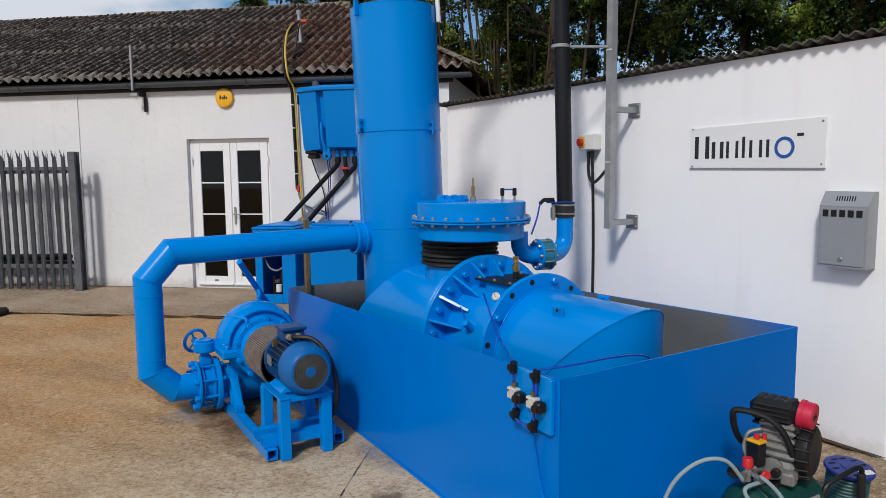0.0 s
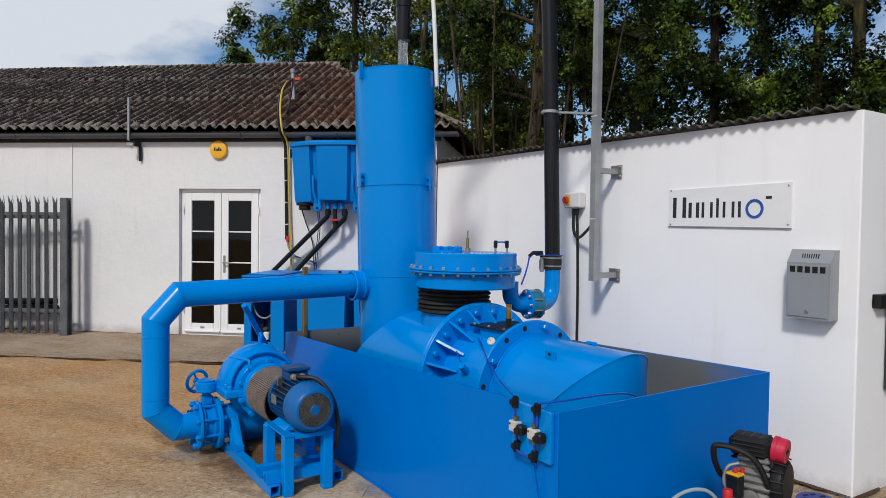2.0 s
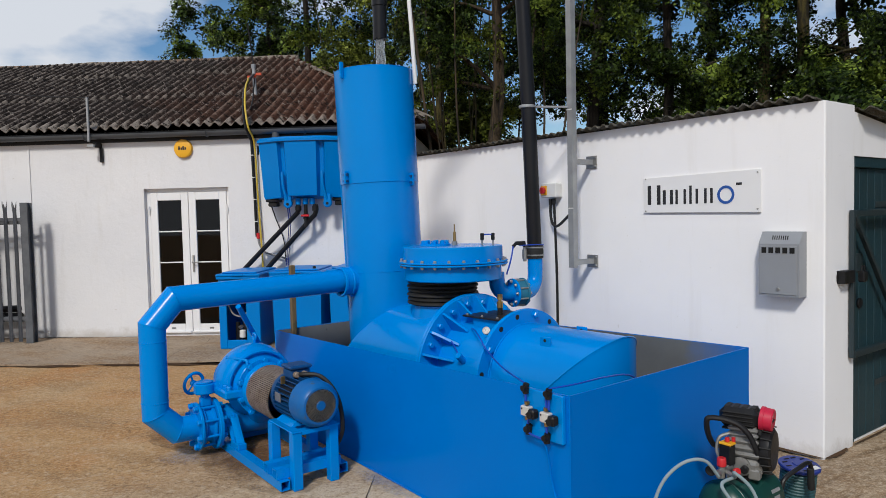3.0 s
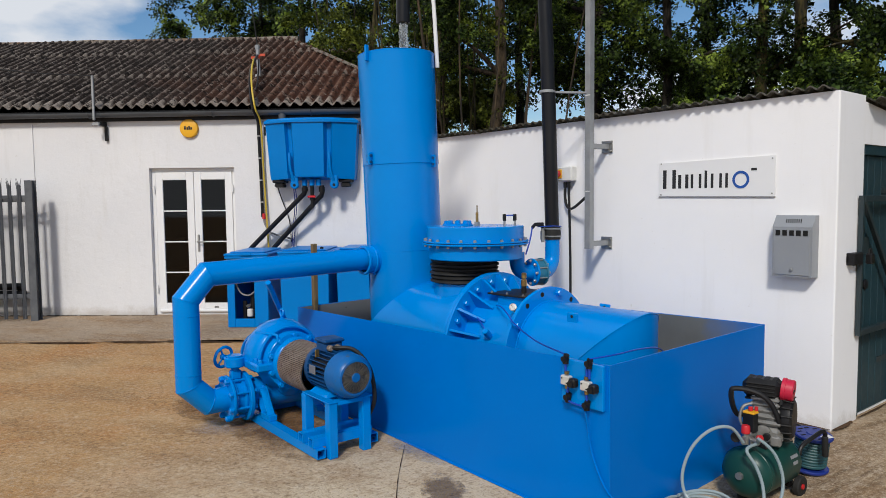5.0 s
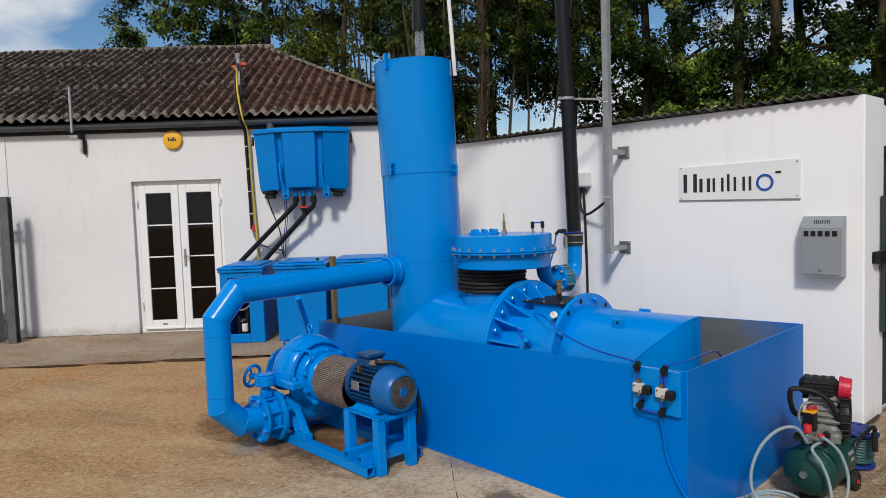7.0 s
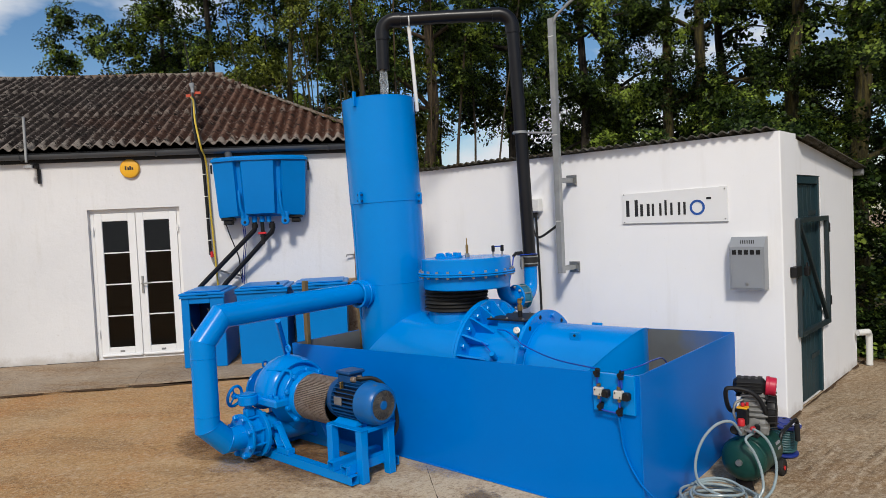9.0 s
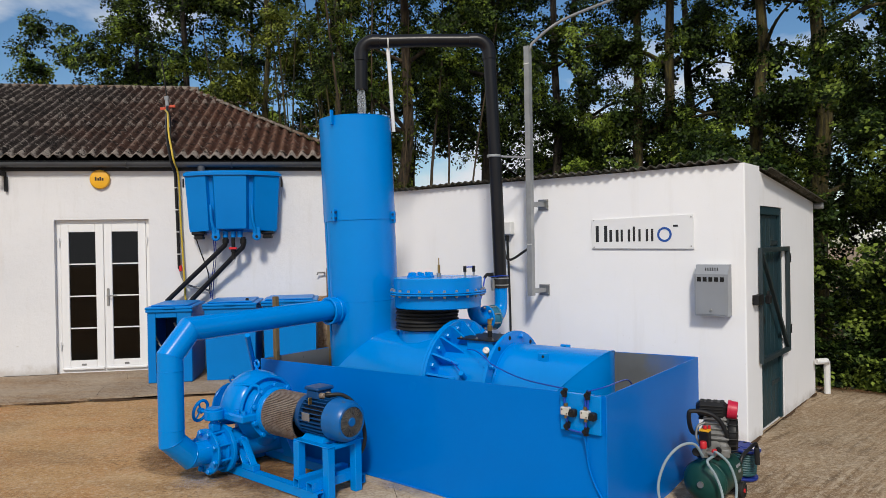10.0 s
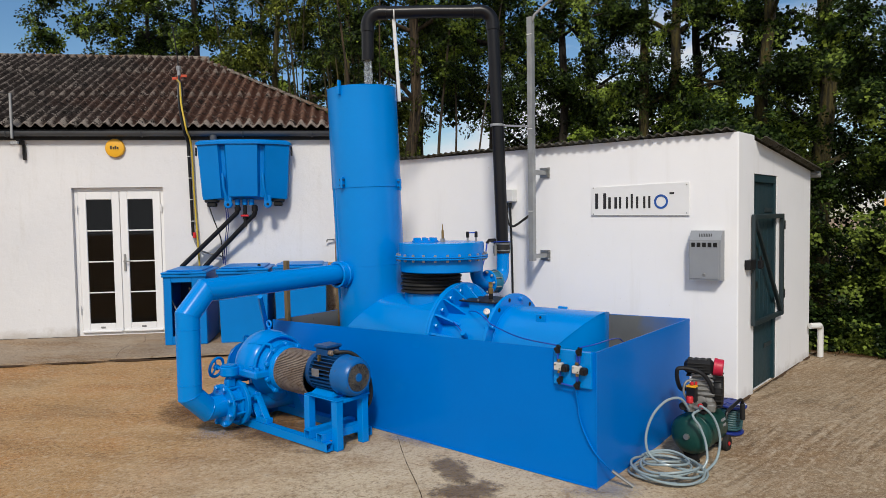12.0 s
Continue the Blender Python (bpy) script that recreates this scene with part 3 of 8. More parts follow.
def make_ground():
    xs = sorted({-90, -60, -40, -28, -20, *[i * 0.5 - 14 for i in range(57)], 20, 28, 40, 60, 90})
    ys = sorted({-60, -40, -25, -15, *[i * 0.5 - 8 for i in range(61)], 30, 45, 70, 100})
    s = Shape()
    verts = [(x, y, level(x, y) + (0.004 * noise.noise(Vector((x, y, 0))) if abs(x) < 14 and -8 < y < 22 else 0)) for y in ys for x in xs]
    n = len(xs)
    faces = [(j * n + i, j * n + i + 1, (j + 1) * n + i + 1, (j + 1) * n + i) for j in range(len(ys) - 1) for i in range(n - 1)]
    s.add(verts, faces)
    me = s.mesh("ground", CONCRETE, None, 60)
    return tagged(new("ground", me), "brushed concrete yard with rust-brown wash and stains", "ground", kind="structure")


make_ground()


def make_apron():
    """The older slab along the house, with a ragged broken front edge and a crack."""
    random.seed(4)
    front, x = [], -14.0
    while x < 1.2:
        front.append((x, 7.36 + 0.11 * (x + 6.4) * 0.45 + 0.03 * random.uniform(-1, 1)))
        x += random.uniform(0.12, 0.4)
    line = front + [(1.2, 9.3), (-14.0, 9.3)]
    s = Shape().prism(line, -0.05, 0.028)
    return tagged(solid("pavement", s, APRON, "worn concrete apron slab with a ragged edge", "pavement", "structure"))


make_apron()


def make_joint():
    """The dark open joint along the apron and the crack lines of the yard."""
    random.seed(6)
    a = thing("ground_joint", (-4, 7.4, 0), "dark open joint between two concrete slabs", "joint", kind="structure")
    pts = [(x, 7.325 + 0.0495 * (x + 6.4) + random.uniform(-0.02, 0.02)) for x in [-14 + 0.22 * i for i in range(68)]]
    s = Shape()
    for (x0, y0), (x1, y1) in zip(pts, pts[1:]):
        w0, w1 = random.uniform(0.004, 0.020), random.uniform(0.004, 0.020)
        s.add([(x0, y0 - w0, 0.007), (x1, y1 - w1, 0.007), (x1, y1 + w1, 0.007), (x0, y0 + w0, 0.007)], [(0, 1, 2, 3)])
    part("gap", s, DARK, a)
    # crumbled dirt lying along the joint in ragged patches
    s, x = Shape(), -13.8
    while x < 0.8:
        long, wide = random.uniform(0.12, 0.55), random.uniform(0.03, 0.11)
        y = 7.325 + 0.0495 * (x + 6.4) - random.uniform(0.0, 0.06)
        ring = []
        for k in range(22):
            w = 2 * math.pi * k / 22
            r = random.uniform(0.65, 1.15)
            ring.append((x + long * math.cos(w) * r, y + wide * math.sin(w) * r, 0.010))
        s.add(ring, [tuple(range(22))])
        x += random.uniform(0.3, 1.1)
    part("dirt", s, DIRT, a)
    s = Shape()
    for way in ([(-0.816, 4.036), (-0.80, 3.5), (-0.76, 2.9), (-0.77, 2.1), (-0.74, 1.0), (-0.70, -1.5)], [(-3.9, 8.9), (-3.82, 8.5), (-3.95, 8.1), (-3.88, 7.6)]):
        pts = smooth([(*p, 0) for p in way], 7)
        for p, q in zip(pts, pts[1:]):
            w = random.uniform(0.0008, 0.0032)
            z = 0.032 if p.y > 7.3 else 0.007
            s.add([(p.x - w, p.y, z), (q.x - w, q.y, z), (q.x + w, q.y, z), (p.x + w, p.y, z)], [(0, 1, 2, 3)])
    part("crack", s, CRACK, a)
    s, x = Shape(), -13.0
    while x < -1.3:
        q = x + random.uniform(0.15, 0.4)
        if not -4.9 < x < -3.6:
            w = random.uniform(0.008, 0.045)
            s.add([(x, 9.177 - w, 0.0325), (q, 9.177 - w * 0.7, 0.0325), (q, 9.179, 0.0325), (x, 9.179, 0.0325)], [(0, 1, 2, 3)])
        x = q + random.uniform(0.0, 0.12)
    part("wall_gap", s, DARK, a)


make_joint()


def stain(name, x, y, rx, ry, material, label, rot=0.0):
    me = Shape().add([(math.cos(2 * math.pi * i / 24) * 1.0, math.sin(2 * math.pi * i / 24) * 1.0, 0) for i in range(24)], [tuple(range(24))]).mesh(name, material, None, 0)
    ob = new(name, me)
    ob.matrix_world = Matrix.Translation((x, y, level(x, y) + 0.011)) @ pose(0, 0, 0, 0, 0, rot) @ Matrix.Diagonal((rx, ry, 1, 1))
    return tagged(ob, label, "stain", kind="structure")


# ---- the house ----
HX0, HX1, HY = -13.5, -1.22, 9.18
DX0, DX1, DZ0, DZ1 = -4.875, -3.672, 0.015, 2.09


def make_house():
    h = thing("house", (-7, 9.18, 0), "long low white-painted masonry house with a corrugated hipped roof", "house")
    s = Shape()
    s.box((HX0, HY, -0.1), (DX0, HY + 0.25, 2.86)).box((DX1, HY, -0.1), (HX1, HY + 0.25, 2.86)).box((DX0, HY, DZ1), (DX1, HY + 0.25, 2.86))
    s.box((DX0, HY + 0.02, -0.1), (DX1, HY + 0.25, DZ0))
    part("front_wall", s, HOUSE_WHITE, h)
    part("side_wall", Shape().box((HX1 - 0.25, HY + 0.25, -0.1), (HX1, 16.4, 2.86)), HOUSE_WHITE, h)
    part("side_wall", Shape().box((HX0, HY + 0.25, -0.1), (HX0 + 0.25, 16.4, 2.86)), HOUSE_WHITE, h)
    part("back_wall", Shape().box((HX0, 16.4, -0.1), (HX1, 16.65, 2.86)), HOUSE_WHITE, h)
    part("floor", Shape().box((HX0 + 0.25, HY + 0.25, -0.1), (HX1 - 0.25, 16.4, 0.02)), WOOD, h)
    part("inner_ceiling", Shape().box((HX0 + 0.25, HY + 0.25, 2.5), (HX1 - 0.25, 16.4, 2.56)), WHITE_PLASTIC, h)
    # the black also stands for the gutter's shadow band, put into the board's colour
    part("fascia", Shape().box((HX0, HY - 0.028, 2.74), (HX1 + 0.06, HY - 0.003, 2.88)), BLACK_PLASTIC, h, "black fascia board, gutter shadow included in its colour")
    part("bare_patch", Shape().box((-1.53, HY - 0.008, 0.03), (-1.235, HY - 0.002, 0.98), 0.003), APRON, h, "bare grey weathered patch of wall")
    # a thin raised joint line down the wall
    part("wall_strip", Shape().box((-6.53, HY - 0.012, 0.6), (-6.505, HY - 0.002, 2.72), 0.003), HOUSE_WHITE, h)
    return h


make_house()

EAVE_Y, EAVE_Z, RIDGE_Y, RIDGE_Z, RIDGE_X, HIP_X = 9.09, 2.913, 12.8, 4.62, -3.78, -0.92
PITCH = math.atan2(RIDGE_Z - EAVE_Z, RIDGE_Y - EAVE_Y)
SLOPE = math.hypot(RIDGE_Z - EAVE_Z, RIDGE_Y - EAVE_Y)


def corrugated(x0, x1, d0, top_of, lift, wave=0.146, amp=0.028, seg=8, thick=0.012, uneven=0.0):
    """One corrugated sheet in x along the eave and d up the slope, as (x, d, height) points."""
    n = max(2, round((x1 - x0) / wave * seg))
    xs = [x0 + (x1 - x0) * i / n for i in range(n + 1)]
    s, rows = Shape(), 4
    verts, top = [], len(xs) * rows
    for under in (0, 1):
        for k in range(rows):
            for x in xs:
                d1 = max(top_of(x), d0 + 0.01)
                d = d0 + (d1 - d0) * k / (rows - 1)
                z = amp * math.cos(2 * math.pi * x / wave) + lift - under * thick + uneven * noise.noise(Vector((x * 1.3, d, 3)))
                verts.append((x, d, z))
    m = len(xs)
    faces = []
    for k in range(rows - 1):
        for i in range(n):
            a = k * m + i
            faces.append((a, a + 1, a + m + 1, a + m))
            faces.append((top + a + m, top + a + m + 1, top + a + 1, top + a))
    for i in range(n):
        faces.append((top + i, top + i + 1, i + 1, i))
        a = (rows - 1) * m + i
        faces.append((a, a + 1, top + a + 1, top + a))
    for k in range(rows - 1):
        for i in (0, n):
            a = k * m + i
            faces.append((a, a + m, top + a + m, top + a))
    return s.add(verts, faces)


def house_roof():
    part_roof = thing("house_roof", (-7, 9, 2.88), "weathered brown corrugated hipped roof with lichen and rust", "roof")

    def top_front(x):
        if x <= RIDGE_X:
            return SLOPE
        return SLOPE * max(0.0, (HIP_X - x) / (HIP_X - RIDGE_X))

    place = Matrix.Translation((0, EAVE_Y, EAVE_Z)) @ pose(0, 0, 0, math.degrees(PITCH))
    x = -13.6
    while x < HIP_X - 0.2:
        x1 = min(x + 1.022, HIP_X)
        for row, (lo, hi) in enumerate(((0.0, 1.62), (1.46, 3.1), (2.94, 9.0))):
            if top_front(x) <= lo + 0.05:
                continue
            s = corrugated(x, x1, lo + random.uniform(-0.02, 0.02), lambda q: min(hi, top_front(q)), 0.03 + 0.013 * row, uneven=0.012)
            sh = Shape().add(s.v, s.f, place)
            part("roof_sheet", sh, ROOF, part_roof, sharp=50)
        x += 1.022
    # the hip end, the back and the ridge
    e = Vector((HIP_X, EAVE_Y, EAVE_Z))
    back = Vector((HIP_X, 2 * RIDGE_Y - EAVE_Y, EAVE_Z))
    ridge = Vector((RIDGE_X, RIDGE_Y, RIDGE_Z))
    part("hip_slope", Shape().add([e, back, ridge, e - Vector((0, 0, 0.03)), back - Vector((0, 0, 0.03)), ridge - Vector((0, 0, 0.03))], [(0, 1, 2), (5, 4, 3), (0, 3, 4, 1), (1, 4, 5, 2), (2, 5, 3, 0)]), ROOF, part_roof)
    w = Vector((-13.6, RIDGE_Y, RIDGE_Z))
    wb = Vector((-13.6, 2 * RIDGE_Y - EAVE_Y, EAVE_Z))
    wf = Vector((-13.6, EAVE_Y, EAVE_Z))
    dz = Vector((0, 0, 0.03))
    part("back_slope", Shape().add([w, ridge, back, wb, w - dz, ridge - dz, back - dz, wb - dz], [(0, 1, 2, 3), (7, 6, 5, 4), (0, 4, 5, 1), (2, 6, 7, 3)]), ROOF, part_roof)
    part("gable_end", Shape().add([w, wb, wf, w - Vector((0.1, 0, 0)), wb - Vector((0.1, 0, 0)), wf - Vector((0.1, 0, 0))], [(0, 1, 2), (5, 4, 3), (0, 3, 4, 1), (1, 4, 5, 2), (2, 5, 3, 0)]), HOUSE_WHITE, part_roof)
    # capping pieces in short overlapping lengths
    x = -13.5
    while x < RIDGE_X:
        x1 = min(x + 0.9, RIDGE_X + 0.1)
        part("ridge_cap", Shape().tube([(x, RIDGE_Y, RIDGE_Z + 0.01), ((x + x1) / 2, RIDGE_Y, RIDGE_Z + 0.02 + random.uniform(-0.015, 0.01)), (x1 + 0.05, RIDGE_Y, RIDGE_Z + 0.012)], 0.062, 10), ROOF_CAP, part_roof)
        x = x1
    a, b = ridge + Vector((0, 0, 0.015)), e + Vector((0, 0, 0.04))
    down = Vector((0, -math.cos(PITCH), -math.sin(PITCH)))
    away = (back - e).normalized().cross(ridge - e).normalized()
    away = Vector((0, 1, 0)).cross(away)
    away = away if away.z < 0 else -away
    lift = Vector((0, 0, 1))
    for i in range(6):
        p, q = a.lerp(b, i / 6), a.lerp(b, (i + 1.06) / 6 if i < 5 else 1.0)
        wide = random.uniform(0.13, 0.17)
        rise = Vector((0, 0, 0.022 + random.uniform(0, 0.02)))
        board = Shape()
        for side in (down * wide, away * 0.12):
            v = [p + rise, q + rise, q + side + lift * 0.055, p + side + lift * 0.055]
            board.add(v + [c - lift * 0.02 for c in v], [(0, 1, 2, 3), (7, 6, 5, 4), (0, 4, 5, 1), (1, 5, 6, 2), (2, 6, 7, 3), (3, 7, 4, 0)])
        part("hip_cap", board, ROOF_CAP, part_roof)
    return part_roof


house_roof()


def make_gutter():
    g = thing("gutter", (-6, 8.86, 2.76), "dark grey half-round gutter under the eaves with joints", "gutter")
    y, z, r = 9.075, 2.842, 0.062
    s = Shape()
    outer = [(y + r * math.cos(w), z + r * math.sin(w)) for w in [math.pi + math.pi * i / 12 for i in range(13)]]
    inner = [(y + (r - 0.006) * math.cos(w), z + (r - 0.006) * math.sin(w)) for w in [2 * math.pi - math.pi * i / 12 for i in range(13)]]
    loop = outer + inner
    n = len(loop)
    s.add([(x, *p) for x in (HX0, HX1 + 0.3) for p in loop], [(i, (i + 1) % n, n + (i + 1) % n, n + i) for i in range(n)] + [tuple(range(n)), tuple(range(n, 2 * n))])
    part("trough", s, GUTTER, g)
    for x in (-9.6, -7.3, -5.62, -3.9, -2.55, -1.6):
        t = Shape().tube([(x, y + (r + 0.004) * math.cos(w), z + (r + 0.004) * math.sin(w)) for w in [math.pi + math.pi * i / 10 for i in range(11)]], 0.011, 6)
        part("bracket", t, GUTTER, g)
    part("outlet", Shape().rod((-2.95, y, z - 0.13), (-2.95, y, z - 0.045), 0.05, bevel=0.006), GUTTER, g)
    return g


make_gutter()


def french_doors():
    d = thing("door_1", ((DX0 + DX1) / 2, HY + 0.08, DZ0), "white glazed double doors with dark panes, closed", "door", kind="structure")
    y0, y1 = HY + 0.07, HY + 0.13
    fw = 0.055
    s = Shape()
    s.box((DX0, y0, DZ0), (DX0 + fw, y1, DZ1), 0.004).box((DX1 - fw, y0, DZ0), (DX1, y1, DZ1), 0.004)
    s.box((DX0 + fw, y0, DZ1 - fw), (DX1 - fw, y1, DZ1), 0.004).box((DX0 + fw, y0, DZ0), (DX1 - fw, y1, DZ0 + 0.05), 0.004)
    part("door_frame", s, UPVC, d)
    part("sill", Shape().box((DX0 - 0.01, HY - 0.04, DZ0 - 0.03), (DX1 + 0.01, HY + 0.07, DZ0 - 0.002), 0.006), UPVC, d)
    mid = (DX0 + DX1) / 2
    for k, (a, b) in enumerate(((DX0 + fw, mid), (mid, DX1 - fw))):
        ly0, ly1 = y0 - 0.012, y1 - 0.012
        z0, z1 = DZ0 + 0.05, DZ1 - fw
        st = 0.105
        leaf = Shape()
        leaf.box((a + 0.003, ly0, z0), (a + st, ly1, z1), 0.006).box((b - st, ly0, z0), (b - 0.003, ly1, z1), 0.006)
        leaf.box((a + st, ly0, z1 - 0.11), (b - st, ly1, z1), 0.006).box((a + st, ly0, z0), (b - st, ly1, z0 + 0.13), 0.006)
        lf = part("door_leaf", leaf, UPVC, d)
        ga, gb, gz0, gz1 = a + st, b - st, z0 + 0.13, z1 - 0.11
        h = (gz1 - gz0) / 4
        for i in range(4):
            part("pane", Shape().box((ga, ly0 + 0.022, gz0 + i * h), (gb, ly0 + 0.034, gz0 + (i + 1) * h)), GLASS, lf, "dark glass pane")
        for i in (1, 2, 3):
            part("glazing_bar", Shape().box((ga, ly0 + 0.008, gz0 + i * h - 0.009), (gb, ly0 + 0.021, gz0 + i * h + 0.009), 0.003), UPVC, lf)
        for z in (0.35, 1.75):
            hx = a - 0.012 if k == 0 else b + 0.012
            part("hinge", Shape().rod((hx, ly0 - 0.012, z), (hx, ly0 - 0.012, z + 0.1), 0.011, seg=10).box((hx - 0.03, ly0 - 0.006, z + 0.06), (hx + 0.03, ly0, z + 0.08)), UPVC, lf)
        part("drip_bar", Shape().box((a + 0.01, ly0 - 0.028, z0 + 0.005), (b - 0.01, ly0 - 0.001, z0 + 0.035), 0.006), UPVC, lf)
        part("vent_cap", Shape().box(((a + b) / 2 - 0.03, ly0 - 0.006, z0 + 0.06), ((a + b) / 2 + 0.03, ly0, z0 + 0.085), 0.002), CABLE_GREY, lf)
        if k == 1:
            hx = a + 0.05
            part("door_handle", Shape().box((hx - 0.016, ly0 - 0.012, 0.92), (hx + 0.016, ly0 - 0.001, 1.16), 0.005).tube([(hx, ly0 - 0.01, 1.06), (hx, ly0 - 0.05, 1.06), (hx + 0.02, ly0 - 0.055, 1.06), (hx + 0.12, ly0 - 0.055, 1.06)], 0.010, 8), STEEL, lf, "chrome lever handle")
    return d


french_doors()

# ---- the outbuilding ----
SC = Vector((1.96, 4.15, 0))
SB = Vector((-0.665, 0.747, 0)).normalized()
SE = Vector((SB.y, -SB.x, 0))
SHED = Matrix(((SB.x, SE.x, 0, SC.x), (SB.y, SE.y, 0, SC.y), (0, 0, 1, 0), (0, 0, 0, 1)))
SHED_LEN, SHED_DEEP, SHED_TOP, SHED_BACK = 4.35, 2.3, 2.27, 2.04
SDA, SDB, SDZ0, SDZ1 = 0.40, 1.09, 0.085, 1.95


def make_shed():
    """Axes: a along the long wall from the corner, b along the end wall."""
    h = thing("outbuilding", (0, 0, 0.07), "white-rendered lean-to outbuilding with a corrugated roof", "shed", SHED)
    w = 0.22
    # long wall with a slightly rounded corner
    r = 0.012
    line = [(SHED_LEN, 0), (r, 0)] + [(r - r * math.sin(t), r - r * math.cos(t)) for t in [math.pi / 2 * i / 6 for i in range(1, 7)]] + [(0, SDA), (w, SDA), (w, w), (SHED_LEN, w)]
    part("long_wall", Shape().prism(line, -0.05, SHED_TOP), SHED_WHITE, h)

    def top(b):
        return SHED_TOP + (SHED_BACK - SHED_TOP) * b / SHED_DEEP

    def slab(b0, b1, z0):
        verts = [(a, b, z) for a in (0, w) for b, z in ((b0, z0), (b1, z0), (b1, top(b1)), (b0, top(b0)))]
        return verts, [(0, 1, 2, 3), (7, 6, 5, 4), (0, 4, 5, 1), (1, 5, 6, 2), (2, 6, 7, 3), (3, 7, 4, 0)]

    s = Shape().add(*slab(SDA, SDB, SDZ1)).add(*slab(SDB, SHED_DEEP, -0.05))
    s.box((0.03, SDA, -0.05), (w, SDB, SDZ0 - 0.004))
    part("end_wall", s, SHED_WHITE, h)
    part("back_wall", Shape().box((w, SHED_DEEP - 0.2, -0.05), (SHED_LEN, SHED_DEEP, SHED_BACK)), SHED_WHITE, h)
    part("far_wall", Shape().box((SHED_LEN - 0.2, w, -0.05), (SHED_LEN, SHED_DEEP - 0.2, SHED_BACK)), SHED_WHITE, h)
    part("threshold", Shape().box((-0.015, SDA - 0.04, -0.02), (0.03, SDB + 0.9, SDZ0 - 0.012), 0.006), SHED_WHITE, h)
    # roof sheets: corrugations run from the long wall down to the back
    fall = math.atan2(SHED_TOP - SHED_BACK, SHED_DEEP)
    run = math.hypot(SHED_TOP - SHED_BACK, SHED_DEEP) + 0.18
    place = Matrix.Translation((0, -0.07, SHED_TOP + 0.028)) @ pose(0, 0, 0, -math.degrees(fall))
    x = 0.03
    while x < SHED_LEN - 0.1:
        x1 = min(x + 1.022, SHED_LEN + 0.1)
        c = corrugated(x, x1, random.uniform(-0.015, 0.015), lambda q: run, 0.0, wave=0.0815, amp=0.0125, seg=6, thick=0.008, uneven=0.016)
        part("roof_sheet", Shape().add(c.v, c.f, place), SHED_ROOF, h, sharp=50)
        x += 1.022
    c = corrugated(-0.10, 0.045, 0.5, lambda q: run + 0.03, 0.0, wave=0.0815, amp=0.0125, thick=0.008)
    part("verge_sheet", Shape().add(c.v, c.f, place), SHED_ROOF, h, sharp=50)
    part("gutter_end", Shape().tube([(-0.08, SHED_DEEP + 0.07, SHED_BACK - 0.035), (1.0, SHED_DEEP + 0.07, SHED_BACK - 0.045)], 0.034, 12), GALV, h)
    part("drain_pipe", Shape().tube([(-0.03, SHED_DEEP - 0.1, 0.42), (-0.07, SHED_DEEP - 0.05, 0.42)] + arc((-0.1, SHED_DEEP + 0.05, 0.42), (0, 1, 0), (0, 0, -1), 0.06) + [(-0.1, SHED_DEEP + 0.05, 0.08)], 0.031, 12), WHITE_PLASTIC, h, "white plastic drain elbow at the corner")
    return h


make_shed()


def shed_door():
    d = thing("door_2", (0, (SDA + SDB) / 2, SDZ0), "closed dark teal boarded door of the outbuilding", "door", SHED, kind="structure")
    fw = 0.045
    s = Shape().box((0.01, SDA, SDZ0), (0.09, SDA + fw, SDZ1), 0.004).box((0.01, SDB - fw, SDZ0), (0.09, SDB, SDZ1), 0.004).box((0.01, SDA + fw, SDZ1 - 0.07), (0.09, SDB - fw, SDZ1), 0.004)
    part("door_frame", s, DOOR_TEAL, d)
    n = 5
    w = (SDB - SDA - 2 * fw) / n
    for i in range(n):
        b = SDA + fw + i * w
        part("board", Shape().box((0.035, b + 0.0015, SDZ0), (0.065, b + w - 0.0015, SDZ1 - 0.07), 0.004), DOOR_TEAL, d)
    part("strap_hinge", Shape().box((0.028, SDB - 0.28, 1.62), (0.036, SDB - 0.02, 1.66), 0.002), GATE_PAINT, d)
    part("strap_hinge", Shape().box((0.028, SDB - 0.28, 0.40), (0.036, SDB - 0.02, 0.44), 0.002), GATE_PAINT, d)
    part("keyhole_plate", Shape().rod((0.036, SDA + 0.16, 0.99), (0.02, SDA + 0.16, 0.99), 0.035, bevel=0.004), BLACK_PLASTIC, d)
    part("lock_plate", Shape().box((0.026, SDA + 0.1, 1.2), (0.036, SDA + 0.2, 1.32), 0.003), GATE_PAINT, d)


shed_door()


